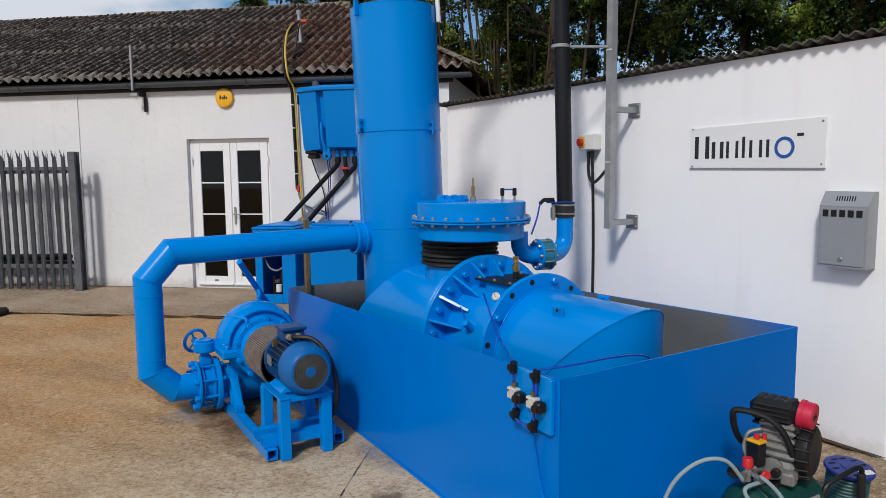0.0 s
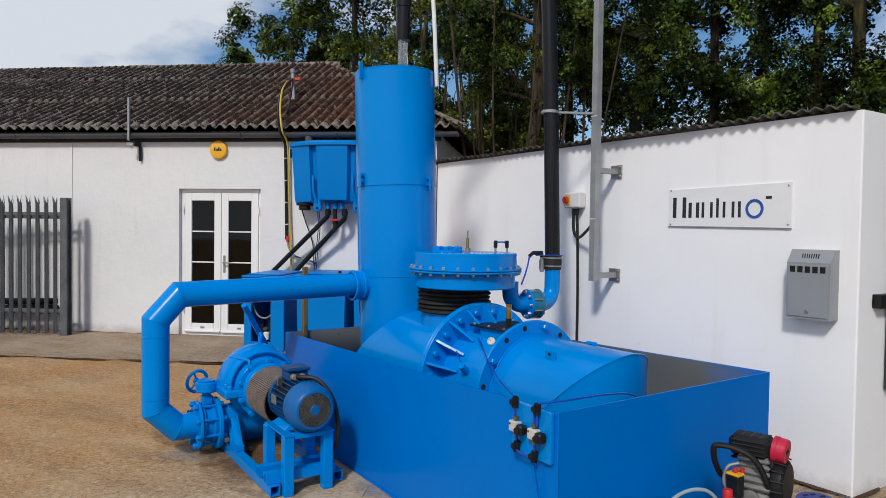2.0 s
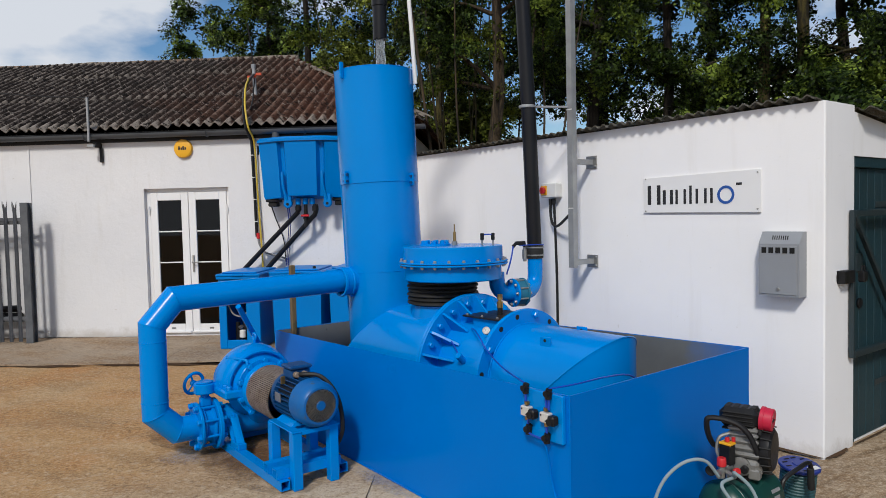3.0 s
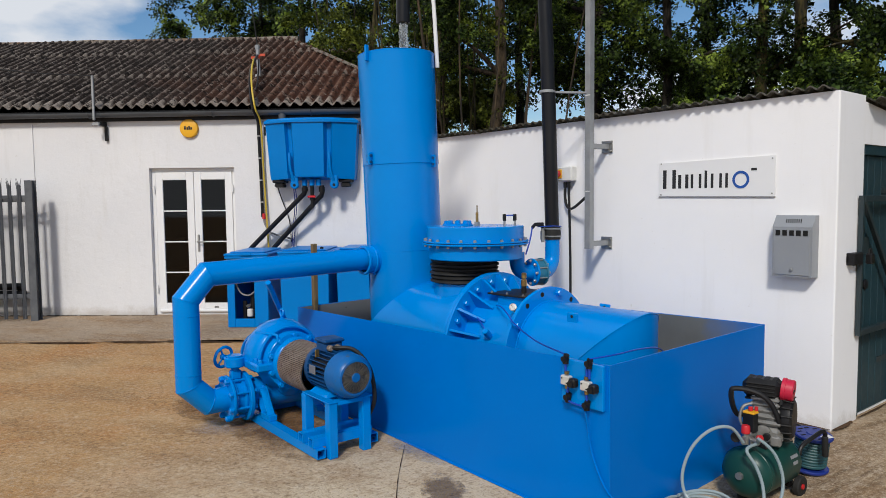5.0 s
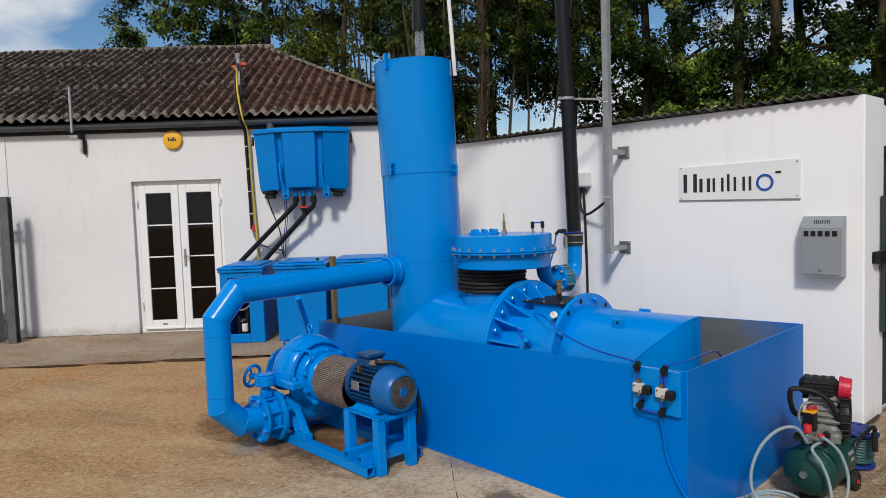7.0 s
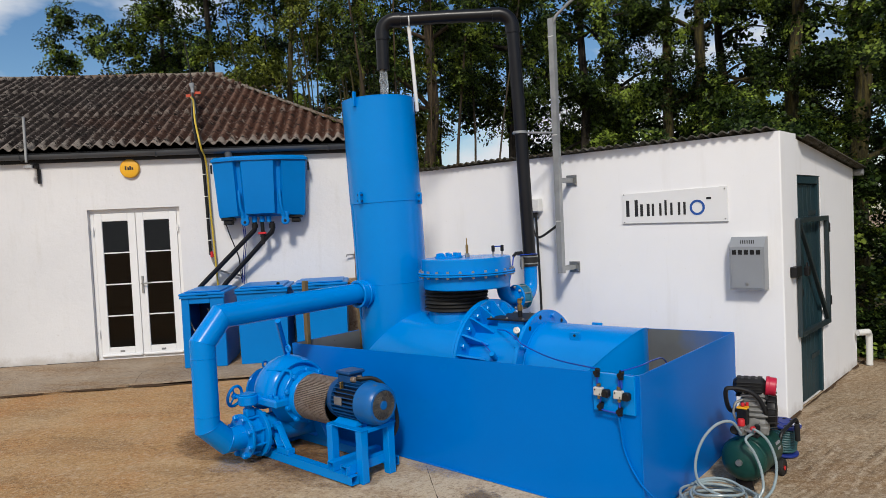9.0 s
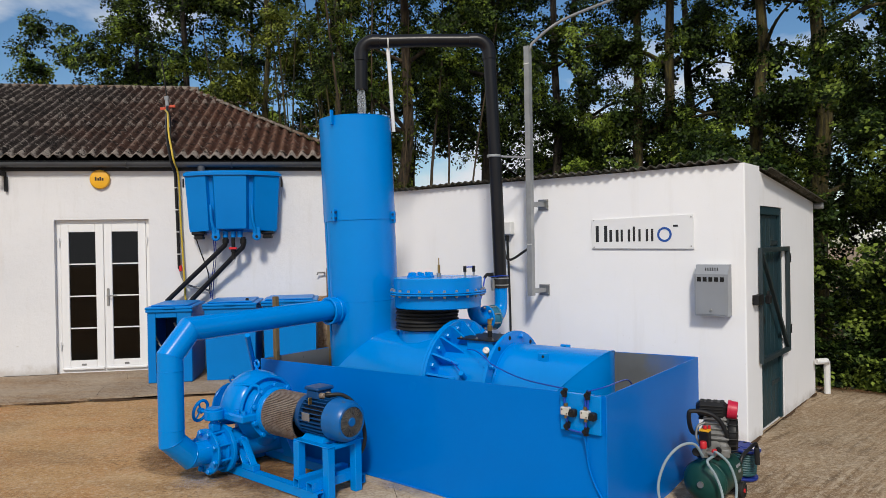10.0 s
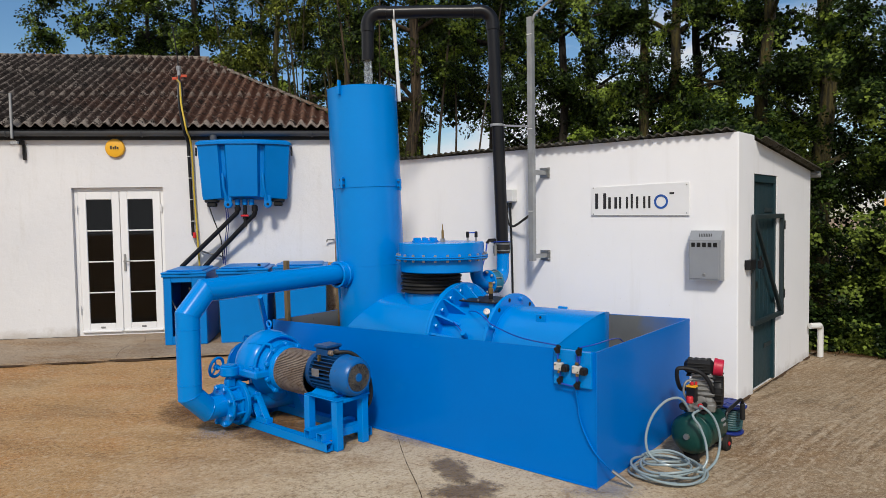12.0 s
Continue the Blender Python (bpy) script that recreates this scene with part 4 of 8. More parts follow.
def security_gate():
    g = thing("security_gate", (-0.09, 0.8, 0.62), "dark steel security gate frame hinged over the shed door", "gate", SHED)
    a0, a1 = -0.038, -0.008
    b0, b1, z0, z1 = 0.31, 1.19, 0.665, 1.605
    w = 0.04
    part("stile", Shape().box((a0, b1 - w, z0), (a1, b1, z1), 0.003), GATE_PAINT, g)
    part("stile", Shape().box((a0, b0, z0), (a1, b0 + w * 0.7, z1), 0.003), GATE_PAINT, g)
    part("top_rail", Shape().box((a0, b0 + w * 0.7, z1 - w), (a1, b1 - w, z1), 0.003), GATE_PAINT, g)
    part("bottom_rail", Shape().box((a0, b0 + w * 0.7, z0), (a1, b1 - w, z0 + w), 0.003), GATE_PAINT, g)
    m = Matrix.Translation(((a0 + a1) / 2, (b0 + b1) / 2, (z0 + z1) / 2)) @ pose(0, 0, 0, -math.degrees(math.atan2(z1 - z0 - 0.06, b1 - b0 - 0.08)))
    half = math.hypot(z1 - z0 - 0.06, b1 - b0 - 0.08) / 2
    part("brace", Shape().box((-0.015, -half, -0.016), (0.015, half, 0.016), 0.003, m), GATE_PAINT, g)
    for z in (0.86, 1.50):
        part("hinge", Shape().rod((a0 + 0.02, b1 + 0.03, z - 0.04), (a0 + 0.02, b1 + 0.03, z + 0.04), 0.022, seg=12).box((a0 + 0.005, b1 + 0.02, z - 0.015), (-0.002, b1 + 0.05, z + 0.015)), BLACK_PLASTIC, g)
    part("hasp", Shape().box((a0 - 0.01, b0 - 0.15, 1.15), (a1 + 0.02, b0 + 0.0, 1.23), 0.005).box((a1, b0 - 0.16, 1.17), (-0.004, b0 - 0.08, 1.21)), BLACK_PLASTIC, g)
    part("padlock", Shape().box((a0 - 0.045, b0 + 0.04, 1.15), (a0 - 0.005, b0 + 0.10, 1.22), 0.008).tube([(a0 - 0.025, b0 + 0.05, 1.21), (a0 - 0.025, b0 + 0.055, 1.25), (a0 - 0.025, b0 + 0.085, 1.25), (a0 - 0.025, b0 + 0.09, 1.21)], 0.006, 6), BLACK_PLASTIC, g)


security_gate()


# ---- the test rig: tank, standpipe, pipework ----
RIG = Matrix(((U.x, -V.x, 0, CORNER.x), (U.y, -V.y, 0, CORNER.y), (0, 0, 1, 0), (0, 0, 0, 1)))
TANK = [(0.0, 0.0), (0.088, -1.595), (3.326, -1.595), (3.238, 0.0)]


def rim(x):
    return 0.822 - 0.028 * x


def make_tank():
    """Axes: x along the tank to the back, y away from it on the pump side."""
    t = thing("water_tank", (1.6, -0.8, 0.0), "long open blue-painted steel water tank with grey inside", "tank", RIG)
    n = 4
    cx, cy = 1.66, -0.8

    def inset(p, k):
        q = Vector((cx - p[0], cy - p[1]))
        return (p[0] + math.copysign(k, q.x), p[1] + math.copysign(k, q.y))

    for i in range(n):
        p, q = TANK[i], TANK[(i + 1) % n]
        pi, qi = inset(p, 0.005), inset(q, 0.005)
        pl, ql = inset(p, 0.009), inset(q, 0.009)
        quad = [(0, 1, 2, 3), (7, 6, 5, 4), (0, 4, 5, 1), (1, 5, 6, 2), (2, 6, 7, 3), (3, 7, 4, 0)]
        plate = Shape().add([(*p, 0.0), (*q, 0.0), (*q, rim(q[0])), (*p, rim(p[0])), (*pi, 0.0), (*qi, 0.0), (*qi, rim(q[0])), (*pi, rim(p[0]))], quad)
        wall = part("wall_plate", plate, BLUE_SHEET, t)
        part("lining", Shape().add([(*pi, 0.01), (*qi, 0.01), (*qi, rim(q[0]) - 0.004), (*pi, rim(p[0]) - 0.004), (*pl, 0.01), (*ql, 0.01), (*ql, rim(q[0]) - 0.004), (*pl, rim(p[0]) - 0.004)], quad), LINING_SPRAY, wall, "dull grey coated inside of the tank")
    part("floor_plate", Shape().prism([inset(p, 0.012) for p in TANK], 0.004, 0.012), LINING, t)
    # weld bead along the foot and a corner seam
    part("foot_angle", Shape().tube([(3.2, 0.004, 0.006), (1.6, 0.004, 0.006), (0.0, 0.004, 0.006)], 0.006, 6), BLUE_SHEET, t)
    part("corner_weld", Shape().tube([(0.0, 0.0, 0.0), (0.0, 0.0, 0.4), (0.0, 0.0, 0.82)], 0.005, 6), BLUE_SHEET, t)
    return t


def lining_mat():
    """Grey primer with blue overspray drifted over the end corner."""
    m, n, l, p = node_mat("grey_lining_overspray")
    v = world_vec(n, l)
    c = mix_node(n, l, ramp_node(n, l, noise_node(n, l, v, 1.8, 6), 0.3, 0.7), (0.150, 0.158, 0.158), (0.100, 0.106, 0.108))
    c = mix_node(n, l, ramp_node(n, l, noise_node(n, l, v, 22, 4, 0.7), 0.70, 0.76), c, (0.03, 0.03, 0.03))
    d = n.new("ShaderNodeVectorMath")
    d.operation = "DISTANCE"
    l.new(v, d.inputs[0])
    d.inputs[1].default_value = (1.43, 3.93, 0.8)
    a = math_node(n, l, "SUBTRACT", 0.55, math_node(n, l, "ADD", d.outputs["Value"], math_node(n, l, "MULTIPLY", noise_node(n, l, v, 6, 5), 0.3)))
    c = mix_node(n, l, ramp_node(n, l, a, 0.0, 0.35), c, (0.002, 0.13, 0.5))
    l.new(c, p.inputs["Base Color"])
    p.inputs["Roughness"].default_value = 0.6
    return m


LINING_SPRAY = lining_mat()
make_tank()

# pipe axes: s from the standpipe towards the outlet, q to the far side
PD = Vector((0.70, -0.714, 0)).normalized()
PQ = Vector((-PD.y, PD.x, 0))
SP_BASE = Vector((-0.925, 5.42, 0))
PIPE = Matrix(((PD.x, PQ.x, 0, SP_BASE.x), (PD.y, PQ.y, 0, SP_BASE.y), (0, 0, 1, 0), (0, 0, 0, 1)))
ZC, PR = 0.56, 0.355
SP_TOP = Vector((-0.987, 5.412, 2.79))
BOLT_BLUE = bolt_mesh("bolt", BLUE, 0.021, 0.026)
BOLT_ZINC = bolt_mesh("bolt", STEEL, 0.011, 0.016)
BOLT_SMALL = bolt_mesh("bolt", STEEL, 0.008, 0.012)


def make_standpipe():
    s = thing("standpipe", SP_BASE + Vector((0, 0, 0.1)), "tall open-topped blue steel standpipe with weld seams", "pipe")
    a, b = SP_BASE + Vector((0.022, 0, 0.1)), SP_TOP
    axis = (b - a).normalized()
    r = 0.311

    def at(z):
        return a + (b - a) * ((z - a.z) / (b.z - a.z))

    part("lower_pipe", Shape().pipe(a, at(1.90), r, 0.01, 64), BLUE, s)
    part("upper_pipe", Shape().pipe(at(1.902), b, r + 0.004, 0.01, 64), BLUE, s)
    part("weld_seam", Shape().ring(at(1.898), axis, r - 0.003, r + 0.006, 0.008, 64), BLUE, s)
    part("weld_seam", Shape().ring(at(1.20), axis, r - 0.003, r + 0.003, 0.006, 64), BLUE, s)
    part("rim_ring", Shape().ring(b - axis * 0.006, axis, r - 0.012, r + 0.006, 0.008, 64), BLUE, s)
    # a vertical weld and lifting tabs
    for w, z0, z1 in ((20, 1.91, 2.77), (200, 0.9, 1.9)):
        o = Vector((math.cos(radians(w)), math.sin(radians(w)), 0)) * (r + 0.003)
        part("seam", Shape().tube([at(z0) + o, at((z0 + z1) / 2) + o, at(z1) + o], 0.004, 5), BLUE, s)
    for w in (232, 52):
        out = Vector((math.cos(radians(w)), math.sin(radians(w)), 0))
        m = Matrix.Translation(at(2.755) + out * (r + 0.004)) @ pose(0, 0, 0, 0, 0, w)
        part("lifting_lug", Shape().box((0, -0.009, -0.05), (0.035, 0.009, 0.075), 0.004, m), BLUE, s)
    for w, z in ((228, 1.94), (225, 1.06), (330, 1.92)):
        out = Vector((math.cos(radians(w)), math.sin(radians(w)), 0))
        m = Matrix.Translation(at(z) + out * (r + 0.002)) @ pose(0, 0, 0, 0, 0, w)
        tab = part("tab", Shape().box((0, -0.012, -0.05), (0.035, 0.012, 0.05), 0.003, m), BLUE, s)
        for dz in (-0.025, 0.025):
            part("bolt", Shape().rod((0.02, -0.025, dz), (0.02, 0.025, dz), 0.011, seg=8, m=m), MOTOR_BLUE, tab)
    # tee socket for the delivery pipe
    c = RIG @ Vector((2.765, -0.758 + 0.30, 1.128))
    way = (RIG.to_3x3() @ Vector((0, 1, 0)))
    part("socket", Shape().pipe(c - way * 0.05, c + way * 0.10, 0.108, 0.012), BLUE, s)
    part("socket_collar", Shape().ring(c + way * 0.02, way, 0.1, 0.116, 0.02), BLUE, s)
    part("socket_collar", Shape().ring(c + way * 0.085, way, 0.1, 0.118, 0.025), BLUE, s)
    return s


make_standpipe()


def mitre_run(points, r, seg=36):
    """Straight pipes cut on the bisecting plane at every corner, one shape each."""
    pts = [Vector(p) for p in points]
    n = len(pts)
    out = []
    d0 = (pts[1] - pts[0]).normalized()
    side = d0.orthogonal().normalized()
    rings = []
    for i in range(n):
        a = (pts[i] - pts[i - 1]).normalized() if i else (pts[1] - pts[0]).normalized()
        b = (pts[i + 1] - pts[i]).normalized() if i < n - 1 else a
        if i:
            side = (side - a * side.dot(a)).normalized()
        up = a.cross(side)
        cut = (a + b).normalized()
        ring = []
        for j in range(seg):
            w = 2 * math.pi * j / seg
            o = (side * math.cos(w) + up * math.sin(w)) * r
            o = o - a * (o.dot(cut) / a.dot(cut))
            ring.append(pts[i] + o)
        rings.append(ring)
        nb = b
        side = (side - cut * side.dot(cut))
        side = (side - nb * side.dot(nb)).normalized()
        # keep ring order matched across the cut
        if i < n - 1:
            base = (ring[0] - pts[i])
            base = base - nb * base.dot(nb)
            side = base.normalized()
    for k in range(n - 1):
        out.append(Shape().add(rings[k] + rings[k + 1], [(j, (j + 1) % seg, seg + (j + 1) % seg, seg + j) for j in range(seg)]))
    return out


def make_venturi():
    """The large horizontal pipe from the standpipe to the outlet bend."""
    t = thing("venturi_pipe", (1.1, 0, ZC - PR), "large blue bolted steel pipe with ribbed flanges and outlet bend", "pipe", PIPE)
    rb, seg = 0.385, 64
    ends = []
    for j in range(seg):
        w = 2 * math.pi * j / seg
        q, z = rb * math.cos(w), ZC + rb * math.sin(w)
        ends.append(((0.30 + (z - ZC - rb) * 0.95, q, z), (1.0, q, z)))
    part("body", Shape().add([e[0] for e in ends] + [e[1] for e in ends], [(j, (j + 1) % seg, seg + (j + 1) % seg, seg + j) for j in range(seg)] + [tuple(range(seg)), tuple(range(2 * seg - 1, seg - 1, -1))]), BLUE, t, sharp=40)
    # first flange pair, with bolts and gussets on the outlet side
    part("flange", Shape().ring((1.0, 0, ZC), (1, 0, 0), 0.2, 0.515, 0.026, 72), BLUE, t)
    fl = part("flange", Shape().ring((1.028, 0, ZC), (1, 0, 0), 0.2, 0.515, 0.024, 72), BLUE, t)
    part("gasket", Shape().ring((1.0255, 0, ZC), (1, 0, 0), 0.2, 0.505, 0.003, 64), DARK, fl)
    repeat("bolt", BOLT_BLUE, fl, round_places((1.051, 0, ZC), (1, 0, 0), 0.455, 20, 9))
    repeat("bolt", BOLT_BLUE, fl, round_places((1.001, 0, ZC), (-1, 0, 0), 0.455, 20, 9))
    for i in range(20):
        m = Matrix.Translation((0, 0, ZC)) @ pose(0, 0, 0, 18 * i)
        part("gusset", Shape().add([(1.051, -0.008, PR - 0.005), (1.051, -0.008, 0.50), (1.071, -0.008, 0.50), (1.215, -0.008, PR + 0.01), (1.215, -0.008, PR - 0.005), (1.051, 0.008, PR - 0.005), (1.051, 0.008, 0.50), (1.071, 0.008, 0.50), (1.215, 0.008, PR + 0.01), (1.215, 0.008, PR - 0.005)], [(4, 3, 2, 1, 0), (5, 6, 7, 8, 9)] + [(k, (k + 1) % 5, 5 + (k + 1) % 5, 5 + k) for k in range(5)], m), BLUE, t)
    part("spool", Shape().lathe([(0, PR), (0.48, PR - 0.004)], (1.04, 0, ZC), (2, 0, ZC), 64), BLUE, t)
    # second flange, with open bolt holes in its rim shown as dark sockets
    f2 = part("flange", Shape().ring((1.515, 0, ZC), (1, 0, 0), 0.2, 0.45, 0.03, 72), BLUE, t)
    for i, m in enumerate(round_places((1.5455, 0, ZC), (1, 0, 0), 0.412, 16, 11)):
        if i % 3:
            part("bolt_hole", Shape().lathe([(-0.002, 0.017), (0.001, 0.017)], seg=16, m=m), DARK, f2)
        else:
            repeat("bolt", BOLT_BLUE, f2, [m])
    repeat("bolt", BOLT_BLUE, f2, round_places((1.514, 0, ZC), (-1, 0, 0), 0.412, 16, 11))
    # outlet pipe, mitred down into the tank
    end = 1.955
    for sec in mitre_run([(1.545, 0, ZC), (end, 0, ZC), (end, 0, 0.10)], PR, 72):
        part("outlet_pipe", sec, BLUE, t, sharp=25)
    part("mitre_weld", Shape().tube([(end + PR * math.cos(w), PR * math.sin(w), ZC + PR * math.cos(w)) for w in [2 * math.pi * i / 64 for i in range(65)]], 0.005, 5), BLUE, t)
    part("weld_ring", Shape().ring((1.546, 0, ZC), (1, 0, 0), PR - 0.004, PR + 0.01, 0.01, 64), BLUE, t)
    for q, tall in ((-0.21, 0.050), (0.13, 0.026)):
        z = ZC + math.sqrt(PR * PR - q * q)
        m = Matrix.Translation((1.90, q, z))
        lug = part("lifting_lug", Shape().box((-0.040, -0.008, -0.045), (0.040, 0.008, tall), 0.004, m), BLUE, t)
        part("eye", Shape().rod((0, -0.0095, tall - 0.022), (0, 0.0095, tall - 0.022), 0.010, seg=12, m=m), DARK, lug)
    # black cover plate on the spool with its brass valve
    top = ZC + PR
    cover = part("cover_plate", Shape().box((1.13, -0.185, top + 0.026), (1.48, 0.185, top + 0.038), 0.004), BLACK_PLASTIC, t, "black bolted cover plate")
    part("hatch_frame", Shape().box((1.21, -0.16, top - 0.09), (1.45, 0.16, top + 0.0255), 0.004), BLUE, t)
    for x in (1.16, 1.305, 1.45):
        for q in (-0.165, 0.165):
            repeat("bolt", BOLT_SMALL, cover, [Matrix.Translation((x, q, top + 0.038))])
    brass = part("brass_valve", Shape().lathe([(0, 0.017), (0.05, 0.017), (0.05, 0.021), (0.09, 0.021), (0.09, 0.012), (0.105, 0.012), (0.105, 0.020), (0.12, 0.017), (0.135, 0.019), (0.14, 0.012)], (1.33, -0.02, top + 0.038), (1.33, -0.02, 3), 12), BRASS, t, "brass relief valve")
    part("valve_stem", Shape().rod((1.33, -0.02, top + 0.039), (1.33, -0.02, top + 0.085), 0.0185, seg=12), BLACK_PLASTIC, brass)
    # pressure gauge and nipple
    gy = -0.235
    gz = ZC + math.sqrt(PR * PR - gy * gy)
    g = part("pressure_gauge", Shape().lathe([(0, 0.024), (0.016, 0.026), (0.022, 0.025), (0.023, 0.021)], (1.455, gy - 0.03, gz + 0.06), (1.485, gy - 0.09, gz + 0.09), 24), STEEL, t, "round pressure gauge with white face")
    part("dial", Shape().lathe([(0.0205, 0.021), (0.024, 0.021)], (1.455, gy - 0.03, gz + 0.06), (1.485, gy - 0.09, gz + 0.09), 24), VALVE_WHITE, g)
    at = Vector((1.455, gy - 0.03, gz + 0.06))
    way = (Vector((1.485, gy - 0.09, gz + 0.09)) - at).normalized()
    face = Matrix.Translation(at + way * 0.0245) @ way.to_track_quat("Z", "Y").to_matrix().to_4x4()
    part("needle", Shape().box((-0.0012, -0.004, 0), (0.0012, 0.015, 0.001), 0, face @ pose(0, 0, 0, 0, 0, 40)), BLACK_PLASTIC, g)
    for k in range(9):
        part("tick", Shape().box((-0.001, 0.0155, 0), (0.001, 0.019, 0.0008), 0, face @ pose(0, 0, 0, 0, 0, 130 - 32.5 * k)), BLACK_PLASTIC, g)
    part("stem", Shape().rod((1.445, gy + 0.02, gz - 0.01), (1.455, gy - 0.02, gz + 0.05), 0.011, seg=10), BRASS, g)
    part("nipple", Shape().rod((1.30, -0.33, ZC + 0.12), (1.31, -0.39, ZC + 0.17), 0.022, seg=12, bevel=0.003), BLUE, t)
    return t


make_venturi()


def valve_head():
    """The round bolted chamber on its rubber bellows over the pipe."""
    c = PIPE.inverted() @ Vector((-0.345, 4.90, 0))
    x, y = c.x, c.y
    t = thing("valve_chamber", (x, y, 1.0), "round blue bolted valve chamber on black rubber bellows", "valve", PIPE)
    bx, by = x - 0.10, y - 0.02
    part("neck", Shape().lathe([(0, 0.245), (0.10, 0.240), (0.176, 0.232)], (bx, by, 0.80), (bx, by, 2), 48), BLUE, t)
    rows = [(-0.03, 0.225)]
    for i in range(6):
        z = -0.025 + i * 0.03
        k = (0.004, 0.0, 0.006, -0.004, 0.004, -0.002)[i]
        rows += [(z, 0.245), (z + 0.008, 0.262 + k), (z + 0.02, 0.262 + k * 0.5), (z + 0.028, 0.246)]
    part("bellows", Shape().lathe(rows + [(0.165, 0.24)], (bx, by, 1.005), (bx, by, 2), 56), RUBBER, t, "black ribbed rubber bellows")
    part("lower_drum", Shape().lathe([(0, 0.30), (0.0, 0.35), (0.006, 0.356), (0.118, 0.356)], (x, y, 1.163), (x, y, 2), 72), BLUE, t)
    part("lower_flange", Shape().ring((x, y, 1.272), (0, 0, 1), 0.25, 0.402, 0.013, 72), BLUE, t)
    uf = part("upper_flange", Shape().ring((x, y, 1.289), (0, 0, 1), 0.25, 0.402, 0.013, 72), BLUE, t)
    part("gasket", Shape().ring((x, y, 1.285), (0, 0, 1), 0.25, 0.397, 0.004, 72), DARK, uf)
    repeat("bolt", BOLT_ZINC, uf, round_places((x, y, 1.302), (0, 0, 1), 0.382, 24))
    repeat("bolt", BOLT_ZINC, uf, round_places((x, y, 1.271), (0, 0, -1), 0.382, 24))
    part("upper_drum", Shape().lathe([(0, 0.366), (0.107, 0.366), (0.113, 0.36), (0.113, 0.0)], (x, y, 1.295), (x, y, 2), 72), BLUE, t)
    lid = 1.408
    # ring of bosses and studs on the lid
    hub = part("boss", Shape().lathe([(0, 0.115), (0.012, 0.115), (0.014, 0.11), (0.014, 0)], (x - 0.13, y - 0.06, lid), (x - 0.13, y - 0.06, 3), 32), BLUE, t)
    repeat("bolt", BOLT_BLUE, hub, round_places((x - 0.13, y - 0.06, lid + 0.013), (0, 0, 1), 0.085, 8))
    pin = part("brass_pin", Shape().lathe([(0, 0.016), (0.02, 0.016), (0.02, 0.011), (0.10, 0.011), (0.10, 0.0045), (0.155, 0.0045)], (x + 0.0, y + 0.02, lid), (x, y + 0.02, 3), 12), BRASS, t, "brass spindle")
    part("collar", Shape().rod((x, y + 0.02, lid), (x, y + 0.02, lid + 0.03), 0.02, seg=8), STEEL, pin)
    a, b = Vector((x + 0.20, y + 0.11, lid)), Vector((x + 0.24, y + 0.18, lid))
    e = Vector((0, 0, 0.066))
    fit_ = part("air_fitting", Shape().rod(a, a + e, 0.008, seg=10), STEEL, t, "push-in air fitting with a short hose")
    other = part("air_fitting", Shape().rod(b, b + e, 0.008, seg=10), STEEL, t, "push-in air fitting")
    for p, owner in ((a, fit_), (b, other)):
        part("elbow", Shape().box(tuple(p + e - Vector((0.012, 0.012, 0.03))), tuple(p + e + Vector((0.012, 0.012, 0.022))), 0.005), BLACK_PLASTIC, owner)
    part("hose", Shape().tube([a + e * 1.17, (a + b) / 2 + e * 1.18, b + e * 1.17], 0.005, 8), HOSE_BLUE, fit_)
    return t, x, y


_, HEADX, HEADY = valve_head()

HOSE_FOOT = Vector((0.275, 5.25, 1.33))


def bypass():
    """The side bend from the chamber to the foot of the black riser."""
    t = thing("bypass_pipe", (0.05, 5.08, 1.0), "blue bent pipe with a teal flanged coupling", "pipe")
    r = 0.058
    d = Vector((0.86, 0.51, 0)).normalized()
    start = Vector((-0.025, 4.98, 1.20))
    low = 1.035
    c1 = Vector((start.x, start.y, low))
    pts = [start, start - Vector((0, 0, 0.02))] + arc(c1, (0, 0, -1), d, 0.09) + [c1 + d * 0.13]
    part("lower_bend", Shape().tube(pts, r, 28), BLUE, t)
    f = c1 + d * 0.13
    fl = part("flange", Shape().ring(f, d, 0.03, 0.108, 0.018), BLUE, t)
    repeat("bolt", BOLT_ZINC, fl, round_places(f, -d, 0.088, 8))
    cp = part("coupling", Shape().rod(f + d * 0.018, f + d * 0.085, 0.098, seg=32), TEAL, t, "dull teal coupling")
    repeat("tie_bolt", Shape().rod((0, 0, 0), (0, 0, 0.07), 0.007, seg=8).mesh("tie_bolt", STEEL), cp, round_places(f + d * 0.016, d, 0.102, 8, 22))
    f2 = part("flange", Shape().ring(f + d * 0.085, d, 0.03, 0.108, 0.018), TEAL, t)
    repeat("bolt", BOLT_ZINC, f2, round_places(f + d * 0.103, d, 0.088, 8))
    g = f + d * 0.10
    c2 = Vector((HOSE_FOOT.x, HOSE_FOOT.y, low))
    dd = (c2 - g).normalized()
    pts = [g] + arc(c2, dd, (0, 0, 1), 0.12, 10) + [HOSE_FOOT + Vector((0, 0, -0.04))]
    part("upper_bend", Shape().tube(pts, r, 28), BLUE, t)
    return t


bypass()


